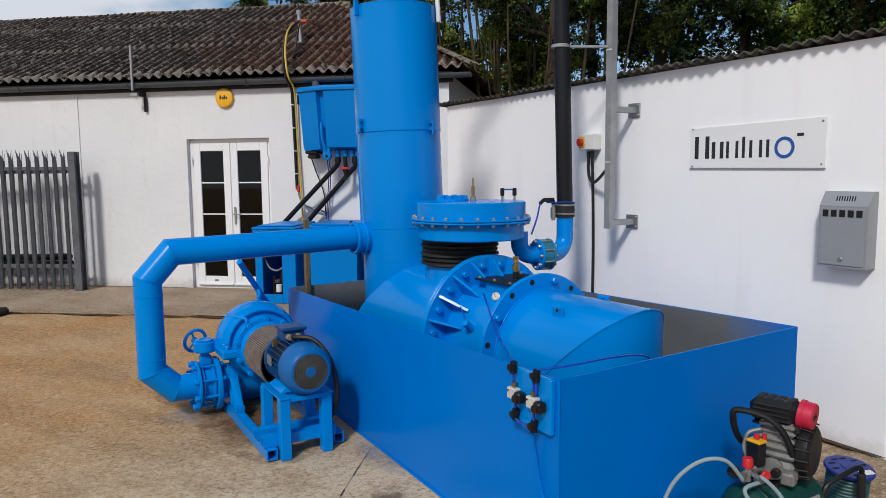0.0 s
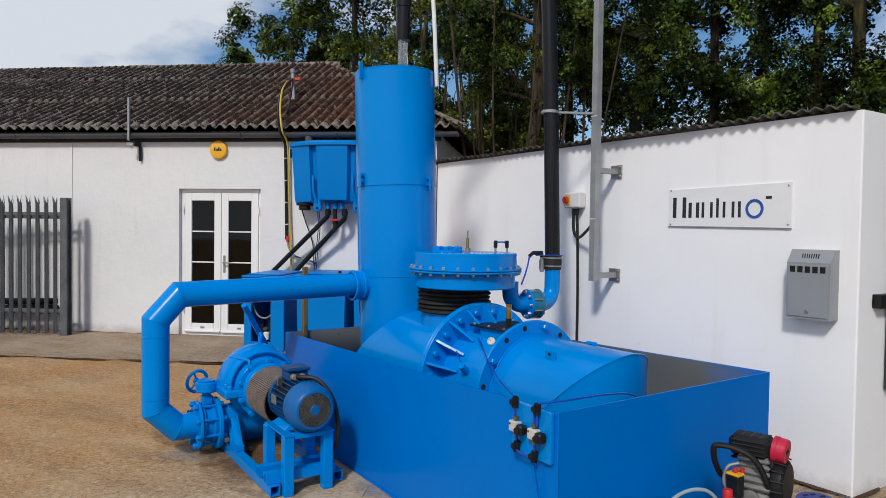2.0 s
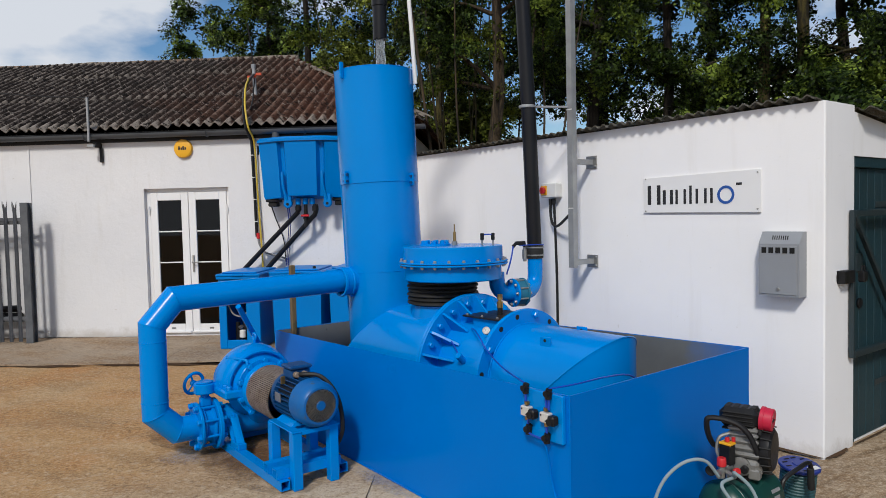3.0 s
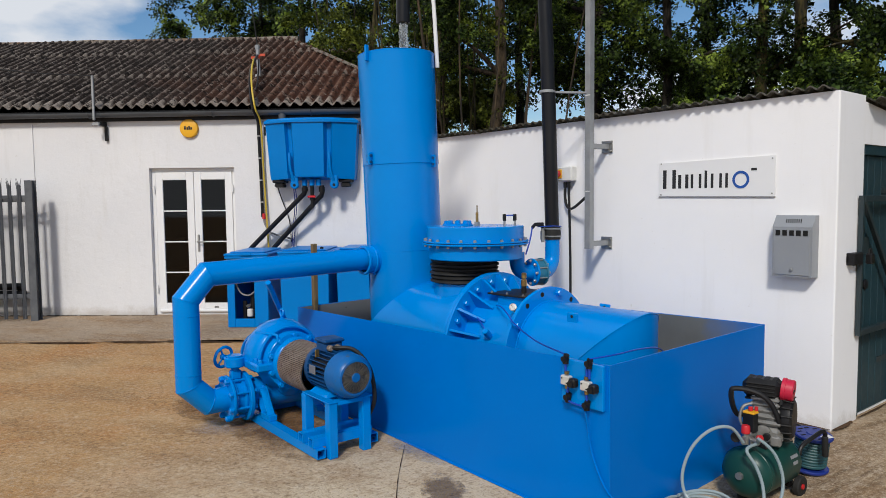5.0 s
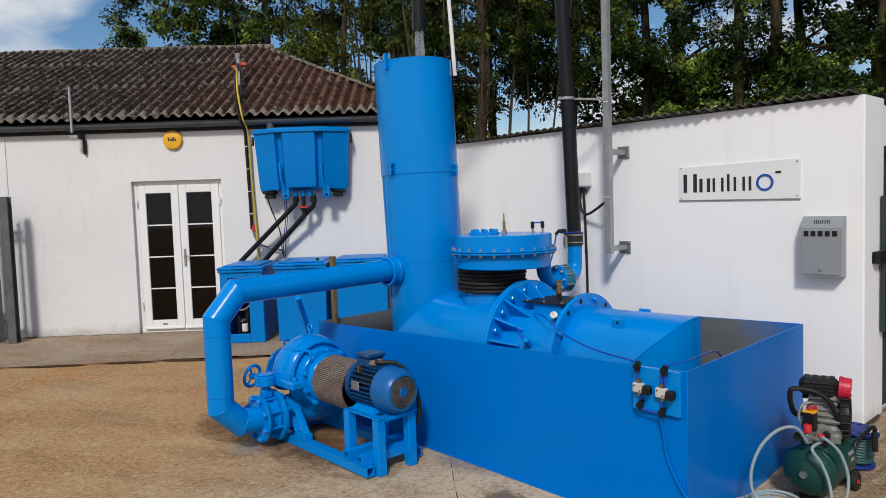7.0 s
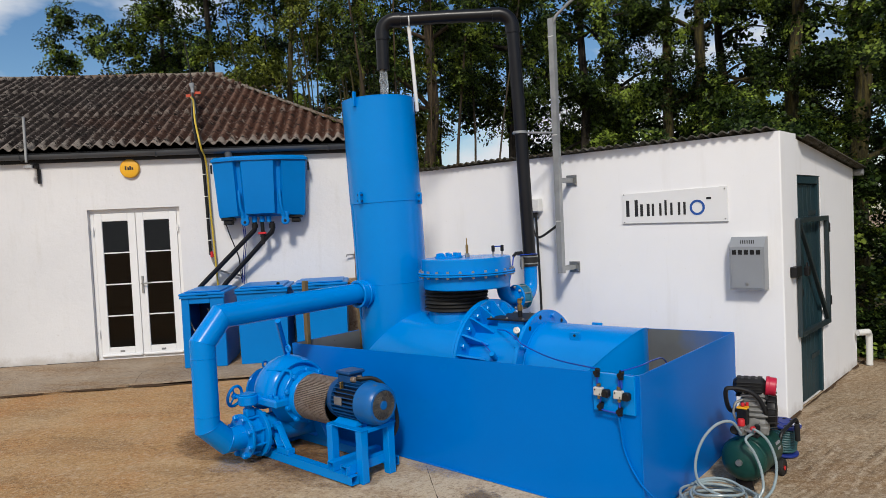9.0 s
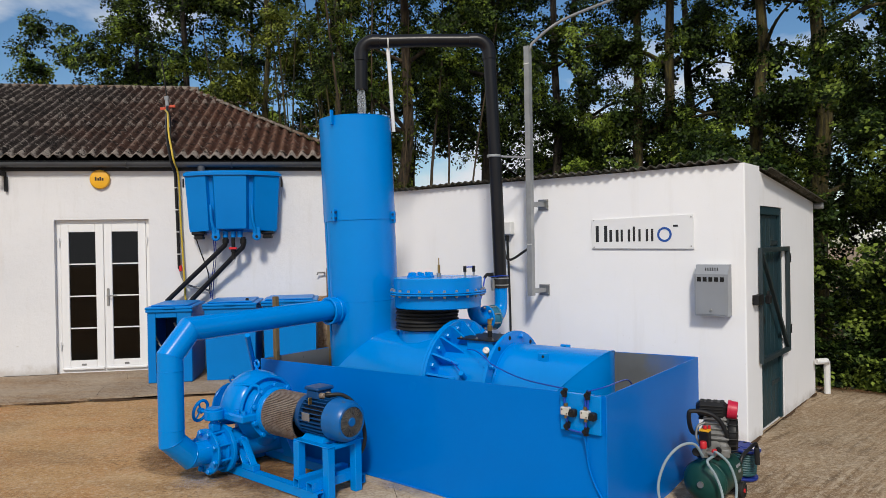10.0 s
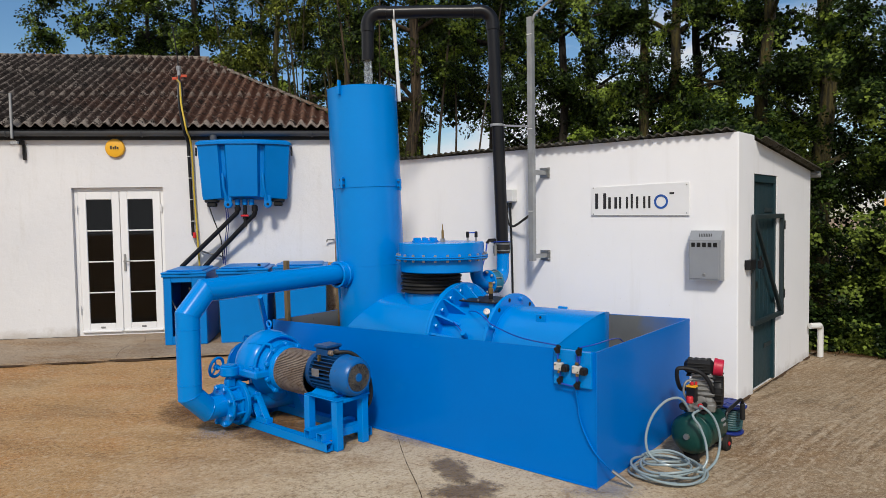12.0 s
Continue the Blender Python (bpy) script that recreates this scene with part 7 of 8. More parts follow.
def riser_post():
    """Galvanised post on two wall brackets that holds the black riser."""
    a, b = 1.806, -0.235
    t = thing("support_post", (a, b, 1.2), "galvanised strut post on wall brackets holding the black pipe", "post", SHED)
    w = 0.026
    z0, z1 = 1.195, 3.465
    part("strut", Shape().box((a - w, b - w, z0), (a + w, b - w + 0.004, z1)).box((a - w, b - w + 0.0045, z0), (a - w + 0.004, b + w, z1)).box((a + w - 0.004, b - w + 0.0045, z0), (a + w, b + w, z1)), GALV, t)
    for z in (1.235, 2.03):
        br = part("wall_arm", Shape().box((a - 0.02, b + w + 0.001, z - 0.02), (a + 0.02, -0.013, z - 0.016)).box((a - 0.02, b + w + 0.001, z - 0.0155), (a - 0.016, -0.013, z + 0.02)).box((a + 0.016, b + w + 0.001, z - 0.0155), (a + 0.02, -0.013, z + 0.02)), GALV, t)
        part("wall_plate", Shape().box((a - 0.055, -0.012, z - 0.05), (a + 0.055, -0.002, z + 0.05), 0.002), STEEL, br)
        repeat("bolt", BOLT_SMALL, br, [Matrix.Translation((a - 0.04, -0.012, z + k)) @ pose(0, 0, 0, 90) for k in (-0.035, 0.035)])
    hose = SHED.inverted() @ Vector((0.235, 5.257, 2.455))
    d = (Vector((hose.x, hose.y, 0)) - Vector((a, b, 0)))
    ln = d.length
    m = Matrix.Translation((a, b, 2.455)) @ pose(0, 0, 0, 0, 0, math.degrees(math.atan2(d.y, d.x)))
    arm = part("tie_arm", Shape().box((0.03, -0.010, -0.008), (ln - 0.05, 0.010, 0.008), 0.002, m), GALV, t)
    part("pipe_clip", Shape().ring((ln, 0, -0.012), (0, 0, 1), 0.057, 0.064, 0.024, 28, m), GALV, arm)
    for z in (1.66, 2.43, 3.30):
        part("tie", Shape().box((a - w - 0.003, b - w - 0.003, z), (a + w + 0.003, b - w - 0.0005, z + 0.008)), WHITE_PLASTIC, t)
    q = [(a, b, z1 - 0.10), (a - 0.03, b, z1 - 0.02), (a - 0.06, b + 0.04, z1 + 0.05), (a - 0.25, b + 0.2, z1 + 0.23), (a - 0.6, b + 0.7, z1 + 0.50), (a - 1.2, b + 1.8, z1 + 1.05)]
    part("cable", Shape().tube(smooth(q), 0.013, 8), CABLE_GREY, t)


riser_post()


def isolator():
    a, z = 2.212, 1.822
    t = thing("isolator_switch", (a, -0.04, z), "grey isolator switch box with red and yellow knob", "switch", SHED)
    part("box", Shape().box((a - 0.08, -0.078, z - 0.062), (a + 0.10, -0.002, z + 0.062), 0.008), WHITE_PLASTIC, t)
    part("escutcheon", Shape().box((a + 0.022, -0.085, z - 0.04), (a + 0.092, -0.0785, z + 0.04), 0.003), YELLOW, t)
    k = part("knob", Shape().rod((a + 0.057, -0.0855, z), (a + 0.057, -0.112, z), 0.028, seg=20, bevel=0.004), RED, t, "red rotary knob")
    part("knob_bar", Shape().box((a + 0.049, -0.124, z - 0.027), (a + 0.065, -0.111, z + 0.027), 0.003), RED, k)
    part("gland", Shape().rod((a + 0.02, -0.04, z - 0.07), (a + 0.02, -0.04, z - 0.12), 0.016, seg=12).rod((a - 0.02, -0.04, z - 0.07), (a - 0.02, -0.04, z - 0.12), 0.016, seg=12), BLACK_PLASTIC, t)
    p = Vector((1.806, -0.235, 0))
    part("loop_cable", Shape().tube(smooth([(a + 0.02, -0.04, z - 0.11), (a + 0.02, -0.042, z - 0.20), (a - 0.01, -0.05, z - 0.28), (a - 0.09, -0.07, z - 0.30), (p.x + 0.05, p.y + 0.03, z - 0.20)]), 0.012, 8), CABLE, t)
    part("drop_cable", Shape().tube(smooth([(a - 0.02, -0.04, z - 0.11), (a - 0.022, -0.03, z - 0.4), (a - 0.03, -0.028, z - 0.8), (a - 0.03, -0.028, z - 1.2), (a - 0.03, -0.028, z - 1.7)]), 0.011, 8), CABLE, t)


isolator()

# ---- small things on the tank ----
def valve_panel():
    t = thing("solenoid_valves", (0.15, 0.01, 0.575), "blue panel with two solenoid air valves and hoses", "valves", RIG)
    part("back_plate", Shape().box((0.020, 0.001, 0.600), (0.280, 0.024, 0.818), 0.004), BLUE, t)
    for u, z in ((0.230, 0.716), (0.105, 0.712)):
        v = part("valve_body", Shape().box((u - 0.026, 0.0245, z - 0.022), (u + 0.028, 0.058, z + 0.024), 0.004), VALVE_WHITE, t, "off-white valve body")
        part("valve_neck", Shape().rod((u, 0.04, z - 0.04), (u, 0.04, z - 0.0225), 0.010, seg=8), BRASS, v)
        part("screw", Shape().rod((u + 0.016, 0.058, z + 0.012), (u + 0.016, 0.061, z + 0.012), 0.004, seg=8).rod((u - 0.014, 0.058, z - 0.010), (u - 0.014, 0.061, z - 0.010), 0.004, seg=8), BLACK_PLASTIC, v)
        part("coil", Shape().box((u - 0.072, 0.030, z - 0.024), (u - 0.031, 0.072, z + 0.020), 0.008).rod((u - 0.052, 0.06, z - 0.004), (u - 0.052, 0.080, z - 0.004), 0.016, seg=14), BLACK_PLASTIC, v)
        part("cap_nut", Shape().rod((u, 0.04, z + 0.03), (u, 0.04, z + 0.045), 0.012, seg=8), BRASS, v)
    for u, z in ((0.238, 0.822), (0.090, 0.824), (0.222, 0.634), (0.104, 0.620)):
        part("elbow", Shape().tube([(u, 0.04, z - 0.025), (u, 0.04, z), (u - 0.008, 0.042, z + 0.02)], 0.015, 10).rod((u, 0.03, z), (u, 0.062, z), 0.014, seg=10), BLACK_PLASTIC, t)
    for a, b in (((0.238, 0.04, 0.755), (0.238, 0.04, 0.806)), ((0.088, 0.04, 0.75), (0.088, 0.04, 0.808)), ((0.104, 0.04, 0.75), (0.104, 0.04, 0.808)), ((0.224, 0.04, 0.65), (0.224, 0.04, 0.685)), ((0.104, 0.04, 0.635), (0.104, 0.04, 0.68))):
        part("short_hose", Shape().rod(a, b, 0.006, seg=8), HOSE_BLUE, t)
    part("link_hose", Shape().tube(smooth([(0.222, 0.045, 0.618), (0.17, 0.047, 0.612), (0.108, 0.045, 0.610)]), 0.005, 8), HOSE_BLUE, t)
    back = RIG.inverted() @ PIPE
    part("long_hose", Shape().tube(smooth([tuple(back @ Vector(p)) for p in ((1.24, -0.20, 0.872), (1.38, -0.30, 0.888), (1.53, -0.390, 0.858), (1.62, -0.440, 0.825), (2.0, -0.68, 0.805))] + [(0.238, 0.04, 0.842)]), 0.0045, 8), HOSE_BLUE, t)
    part("short_loop", Shape().tube(smooth([tuple(back @ Vector(p)) for p in ((1.07, -0.30, 0.80), (1.15, -0.315, 0.80), (1.24, -0.35, 0.765), (1.31, -0.38, ZC + 0.165))]), 0.0045, 8), HOSE_BLUE, t)
    part("tank_hose", Shape().tube(smooth([(0.088, 0.04, 0.845), (0.05, -0.10, 0.852), (0.09, -0.36, 0.838), (0.16, -0.62, 0.79), (0.22, -0.85, 0.66)]), 0.0042, 8), HOSE_BLUE, t)
    part("drop_hose", Shape().tube(smooth([(0.112, 0.045, 0.605), (0.112, 0.020, 0.50), (0.104, 0.012, 0.41), (0.066, 0.012, 0.317), (0.005, 0.014, 0.229), (-0.035, -0.020, 0.165), (-0.045, -0.075, 0.115), (-0.050, -0.095, 0.098)]), 0.0055, 8), BLUE_SHEET, t)
    part("hose_coupling", Shape().tube([(-0.050, -0.095, 0.098), (-0.105, -0.122, 0.055), (-0.160, -0.150, 0.013)], 0.0105, 8), STEEL, t)


valve_panel()


def stake(x, y, z1, w, label):
    random.seed(int(abs(x) * 100))
    p = RIG.inverted() @ Vector((x, y, 0))
    s = Shape().box((p.x - w / 2, p.y - 0.02, 0.013), (p.x + w / 2, p.y + 0.02, z1), 0.004)
    solid("wooden_stake", s, WOOD, label, "stake", design=RIG, group="stakes in the tank")


stake(-1.70, 5.385, 1.25, 0.045, "weathered wooden stake standing in the tank corner")
stake(-1.235, 5.83, 1.47, 0.06, "taller rough wooden stake at the tank end")


# ---- compressor, hose coil, reel ----
CA = Vector((0.749, 0.663, 0)).normalized()
COMP = Matrix(((CA.x, -CA.y, 0, 1.008), (CA.y, CA.x, 0, 3.133), (0, 0, 1, 0.0), (0, 0, 0, 1))) @ Matrix.Scale(0.92, 4)


def compressor():
    """Axes: x along the air tank from its front cap, y to its left, z up."""
    t = thing("air_compressor", (0.25, 0, 0.005), "dark green portable air compressor with red-capped black motor", "compressor", COMP)
    r, zc = 0.142, 0.20
    rows = [(0.0, 0.0), (0.004, 0.05), (0.02, 0.10), (0.05, 0.132), (0.075, r), (0.43, r), (0.455, 0.132), (0.485, 0.10), (0.50, 0.05), (0.503, 0.0)]
    tk = part("air_tank", Shape().lathe(rows, (-0.02, 0, zc), (2, 0, zc), 48), COMP_GREEN, t)
    part("weld_band", Shape().ring((0.058, 0, zc), (1, 0, 0), r - 0.008, r + 0.003, 0.014, 48), COMP_GREEN, tk)
    part("end_plug", Shape().lathe([(-0.014, 0.02), (0.004, 0.022), (0.01, 0.018)], (-0.02, 0, zc), (2, 0, zc), 16), STEEL, tk)
    for k, (x, w) in enumerate(((0.30, 0.045), (0.31, 0.03))):
        mm = Matrix.Translation((x, -(r + 0.0025) * math.cos(radians(25 - 14 * k)), zc + (r + 0.0025) * math.sin(radians(25 - 14 * k)))) @ pose(0, 0, 0, -(25 - 14 * k))
        part("label_bar", Shape().box((0, -0.001, -0.009), (w * 1.8, 0.001, 0.009), 0, mm), GALV, tk)
    ft = part("front_foot", Shape().box((0.055, -0.055, 0.022), (0.095, 0.055, zc - r + 0.02), 0.004), BLACK_PLASTIC, t)
    for y in (-0.04, 0.04):
        part("rubber_foot", Shape().rod((0.075, y, 0.001), (0.075, y, 0.022), 0.02, 0.016, seg=14), RUBBER, ft)
    part("axle", Shape().rod((0.43, -0.14, 0.062), (0.43, 0.14, 0.062), 0.008, seg=10), BLACK_PLASTIC, t)
    part("axle_bracket", Shape().box((0.40, -0.08, 0.045), (0.455, 0.08, 0.075), 0.003), BLACK_PLASTIC, t)
    for y in (-0.145, 0.108):
        wh = part("wheel", Shape().lathe([(0, 0.034), (0, 0.054), (0.006, 0.061), (0.03, 0.061), (0.036, 0.054), (0.036, 0.034)], (0.43, y, 0.062), (0.43, 2, 0.062), 32, closed=True), RUBBER, t)
        part("rim", Shape().lathe([(0.006, 0.0), (0.006, 0.014), (0.002, 0.016), (0.002, 0.0345), (0.034, 0.0345), (0.034, 0.0)], (0.43, y, 0.062), (0.43, 2, 0.062), 24), BLACK_PLASTIC, wh)
        part("hub", Shape().rod((0.43, y - 0.004, 0.062), (0.43, y + 0.04, 0.062), 0.015, seg=14), RED, wh)
    # folded push bar at the rear
    bar = part("push_bar", Shape().tube(smooth([(0.42, -0.12, 0.24), (0.45, -0.125, 0.295), (0.55, -0.15, 0.335), (0.625, -0.16, 0.350), (0.655, -0.165, 0.335), (0.662, -0.165, 0.29)], 4), 0.0125, 10), BLACK_PLASTIC, t)
    part("grip", Shape().rod((0.657, -0.165, 0.315), (0.668, -0.165, 0.19), 0.0185, seg=12, bevel=0.004), RUBBER, bar)
    # saddle and cast pump; head axes: x along the motor to the red cap, y away from the yard
    part("saddle", Shape().box((0.13, -0.07, zc + r - 0.012), (0.40, 0.08, zc + r + 0.008), 0.004), BLACK_PLASTIC, t)
    inv = COMP.inverted()
    way = Vector((0.847, -0.531, 0)).normalized()
    head = inv @ Matrix(((way.x, -way.y, 0, 1.117), (way.y, way.x, 0, 3.317), (0, 0, 1, -0.006), (0, 0, 0, 1)))
    cr = part("crankcase", Shape().box((0.0, -0.08, 0.325), (0.17, 0.06, 0.42), 0.026, head).lathe([(0, 0.03), (0.003, 0.048), (0.02, 0.05), (0.022, 0.03)], head @ Vector((0.078, -0.066, 0.38)), head @ Vector((0.078, -1, 0.38)), 24), ALU, t, "cast aluminium pump body")
    tilt = head @ Matrix.Translation((0.078, -0.005, 0.415)) @ pose(0, 0, 0, -8)
    part("cylinder", Shape().box((-0.058, -0.055, -0.005), (0.058, 0.055, 0.125), 0.008, tilt), ALU, cr)
    for i in range(4):
        w = 0.088 - 0.005 * i
        part("cooling_fin", Shape().box((-w, -w + 0.008, 0.002 + 0.030 * i), (w, w - 0.008, 0.026 + 0.030 * i), 0.010, tilt), ALU, cr)
    part("cylinder_head", Shape().box((-0.07, -0.066, 0.122), (0.07, 0.066, 0.142), 0.006, tilt), ALU, cr)
    for px in (-0.055, 0.055):
        for py in (-0.052, 0.052):
            repeat("bolt", BOLT_SMALL, cr, [tilt @ Matrix.Translation((px, py, 0.142))])
    part("oil_knob", Shape().rod(head @ Vector((0.10, -0.088, 0.375)), head @ Vector((0.10, -0.116, 0.375)), 0.02, seg=16, bevel=0.003), BLACK_PLASTIC, cr)
    part("crank_foot", Shape().box((0.11, -0.085, 0.322), (0.165, -0.03, 0.375), 0.008, head), ALU, cr)
    part("intake_pipe", Shape().tube(smooth([head @ Vector(v) for v in ((0.02, -0.06, 0.53), (-0.02, -0.085, 0.51), (-0.03, -0.10, 0.45), (-0.01, -0.10, 0.40))]), 0.009, 8), ALU, cr)
    # fan guard behind the red cap, upright, with its vent ribs
    fan = part("fan_cover", Shape().lathe([(0, 0.02), (0.0, 0.095), (0.008, 0.112), (0.03, 0.12), (0.055, 0.116), (0.066, 0.10), (0.07, 0.02)], head @ Vector((0.150, 0.028, 0.452)), head @ Vector((2, 0.028, 0.452)), 40), BLACK_PLASTIC, t, "black ribbed fan cover")
    for i in range(9):
        w = radians(-70 + 22 * i)
        o = Vector((0, -math.cos(w), math.sin(w)))
        c = head @ (Vector((0.162, 0.028, 0.452)) + o * 0.119)
        part("rib", Shape().rod(c, head @ (Vector((0.212, 0.028, 0.452)) + o * 0.112), 0.004, seg=6), RUBBER, fan)
    # square-shouldered motor shroud across the top, with louvres and the red cap at its end
    sh = part("motor_shroud", Shape().box((-0.035, -0.058, 0.556), (0.155, 0.065, 0.656), 0.026, head).box((-0.02, -0.05, 0.545), (0.14, 0.06, 0.556), 0.004, head), BLACK_PLASTIC, t, "black louvred motor shroud")
    for i in range(4):
        part("louvre", Shape().box((-0.012 + 0.04 * i, -0.03, 0.654), (0.014 + 0.04 * i, 0.04, 0.659), 0.002, head), RUBBER, sh)
        part("louvre", Shape().box((-0.015, -0.063, 0.575 + 0.019 * i), (0.13, -0.057, 0.582 + 0.019 * i), 0.002, head), RUBBER, sh)
    p, q = head @ Vector((0.150, 0.0, 0.612)), head @ Vector((0.212, 0.0, 0.606))
    axis = (q - p).normalized()
    cap = part("red_cap", Shape().lathe([(0, 0.056), (0.003, 0.064), (0.022, 0.064), (0.024, 0.061), (0.06, 0.060), (0.066, 0.055), (0.064, 0.020), (0.060, 0.018), (0.060, 0)], p, q, 32), CRIMSON, t, "crimson plastic air filter cap")
    part("cap_bar", Shape().box((-0.020, -0.005, 0), (0.020, 0.005, 0.006), 0.001, Matrix.Translation(p + axis * 0.0615) @ axis.to_track_quat("Z", "Y").to_matrix().to_4x4()), RUBBER, cap)
    part("filter_neck", Shape().rod(head @ Vector((0.15, -0.02, 0.53)), head @ Vector((0.15, -0.01, 0.57)), 0.02, seg=14), BLACK_PLASTIC, cap)
    # carrying handle
    h = [inv @ Vector(v) for v in ((1.075, 3.29, 0.452), (1.035, 3.285, 0.458), (1.002, 3.262, 0.52), (0.990, 3.246, 0.585), (1.005, 3.240, 0.606), (1.07, 3.222, 0.602), (1.13, 3.200, 0.580), (1.175, 3.185, 0.53), (1.207, 3.177, 0.452), (1.215, 3.20, 0.43))]
    part("carry_handle", Shape().tube(smooth(h, 4), 0.0150, 8), BLACK_PLASTIC, t)
    # pressure switch, regulator and gauges
    sw = inv @ Vector((1.078, 3.212, 0.0))
    up = 1 / 0.92
    s2 = part("pressure_switch", Shape().box((sw.x - 0.027, sw.y - 0.033, 0.385 * up), (sw.x + 0.027, sw.y + 0.033, 0.482 * up), 0.005), BLACK_PLASTIC, t)
    part("switch_lid", Shape().box((sw.x - 0.028, sw.y - 0.034, 0.4825 * up), (sw.x + 0.028, sw.y + 0.034, 0.494 * up), 0.003), YELLOW, s2)
    part("button", Shape().rod((sw.x, sw.y, 0.495 * up), (sw.x, sw.y, 0.517 * up), 0.0125, seg=14, bevel=0.003).rod((sw.x + 0.03, sw.y - 0.018, 0.495 * up), (sw.x + 0.03, sw.y - 0.018, 0.515 * up), 0.010, seg=12), RED, s2)
    rg = inv @ Vector((1.032, 3.152, 0.0))
    zr = 0.372 * up
    mf = part("manifold", Shape().rod((rg.x - 0.05, rg.y, zr), (rg.x + 0.09, rg.y, zr), 0.014, seg=12).rod((rg.x, rg.y, zr - 0.035), (rg.x, rg.y, zr + 0.025), 0.017, seg=12).rod((rg.x + 0.02, rg.y - 0.01, zr), (rg.x + 0.0, rg.y - 0.075, zr - 0.012), 0.013, seg=10).rod((rg.x - 0.02, rg.y, zr), (rg.x - 0.06, rg.y - 0.02, zr - 0.01), 0.013, seg=10).rod((rg.x + 0.06, rg.y, zr - 0.05), (rg.x + 0.06, rg.y, zr + 0.02), 0.011, seg=10), STEEL, t)
    part("regulator_knob", Shape().lathe([(0, 0.020), (0.004, 0.024), (0.04, 0.023), (0.046, 0.02), (0.046, 0)], (rg.x, rg.y, zr + 0.025), (rg.x, rg.y, 3), 18), RED, mf)
    part("gauge", Shape().lathe([(0, 0.026), (0.018, 0.028), (0.022, 0.024), (0.020, 0)], (rg.x - 0.05, rg.y + 0.03, zr + 0.01), (rg.x - 0.12, rg.y - 0.01, zr + 0.02), 20), BLACK_PLASTIC, mf)
    part("gauge", Shape().lathe([(0, 0.019), (0.014, 0.021), (0.018, 0.017), (0.016, 0)], (rg.x + 0.05, rg.y - 0.05, zr - 0.002), (rg.x + 0.02, rg.y - 0.12, zr + 0.01), 20), RED, mf)
    return COMP @ Vector((rg.x - 0.055, rg.y - 0.018, zr - 0.01)), COMP @ Vector((rg.x, rg.y - 0.072, zr - 0.012))


PORT_A, PORT_B = compressor()


def coiled_hose():
    """The clear hose: one loop over the compressor's front, then a flat coil."""
    t = thing("hose_coil", (0.74, 2.93, 0.0), "coiled clear grey air hose lying on the concrete", "hose")
    random.seed(12)
    pts = []
    turns, n = 6, 26
    for i in range(turns * n + 1):
        w = 2 * math.pi * i / n + 2.2
        k = i / n
        r = 0.19 - 0.010 * k + 0.012 * math.sin(k * 2.1)
        cx, cy = 0.785 + 0.025 * math.sin(k * 1.7), 2.968 + 0.03 * math.cos(k * 2.3)
        pts.append((cx + r * 1.18 * math.cos(w), cy + r * 1.06 * math.sin(w), 0.012 + 0.015 * k + 0.010 * math.sin(w * 2 + k)))
    part("coil", Shape().tube(pts, 0.0078, 8), HOSE_CLEAR, t)
    part("rising_loop", Shape().tube(smooth([PORT_A, (0.93, 3.08, 0.448), (0.83, 3.07, 0.440), (0.735, 3.06, 0.355), (0.685, 3.05, 0.22), (0.705, 3.02, 0.11), (0.80, 2.90, 0.075), (0.95, 2.82, 0.06)], 8), 0.0082, 8), HOSE_CLEAR, t)
    part("falling_loop", Shape().tube(smooth([PORT_B, (1.065, 3.06, 0.395), (1.135, 3.04, 0.325), (1.168, 3.02, 0.20), (1.125, 2.98, 0.08), (1.02, 2.92, 0.03), (0.86, 2.80, 0.04), (0.66, 2.80, 0.075)], 8), 0.0082, 8), HOSE_CLEAR, t)
    part("front_drop", Shape().tube(smooth([PORT_B, (1.0, 3.05, 0.345), (1.038, 3.03, 0.27), (1.065, 3.01, 0.18), (1.06, 2.98, 0.08), (1.02, 2.96, 0.03)], 8), 0.0082, 8), HOSE_CLEAR, t)


coiled_hose()


def hose_reel():
    c = Vector((1.56, 3.60, level(1.56, 3.60)))
    t = thing("cable_reel", c, "navy plastic reel wound with dark green hose", "reel")
    up = Vector((0.05, -0.12, 1)).normalized()
    for k, z in enumerate((0.012, 0.205)):
        p = c + up * z
        fl = part("flange", Shape().lathe([(0, 0.03), (0, 0.100), (0.006, 0.105), (0.014, 0.105), (0.018, 0.100), (0.018, 0.03)], p, p + up, 40, closed=True), REEL_BLUE, t)
        if k:
            for i in range(10):
                m = round_places(p + up * 0.0185, up, 0.072, 10)[i]
                part("slot", Shape().box((-0.016, -0.005, 0), (0.016, 0.005, 0.001), 0, m), DARK, fl)
            part("hub", Shape().lathe([(0, 0.04), (0.012, 0.04), (0.018, 0.033), (0.018, 0)], p + up * 0.005, p + up, 28), REEL_BLUE, fl)
            part("paper_tag", Shape().box((-0.032, -0.017, 0), (0.032, 0.017, 0.002), 0, round_places(p + up * 0.019, up, 0.07, 12)[10]), WHITE_PLASTIC, fl)
    part("drum", Shape().rod(c + up * 0.02, c + up * 0.205, 0.045, seg=28), REEL_BLUE, t)
    pts = []
    for i in range(9 * 20):
        w = 2 * math.pi * i / 20
        k = i / 180
        m = Matrix.Translation(c + up * (0.04 + 0.150 * k)) @ up.to_track_quat("Z", "Y").to_matrix().to_4x4()
        pts.append(m @ Vector((0.080 * math.cos(w), 0.080 * math.sin(w), 0)))
    part("wound_hose", Shape().tube(pts, 0.0115, 8), REEL_HOSE, t)


hose_reel()
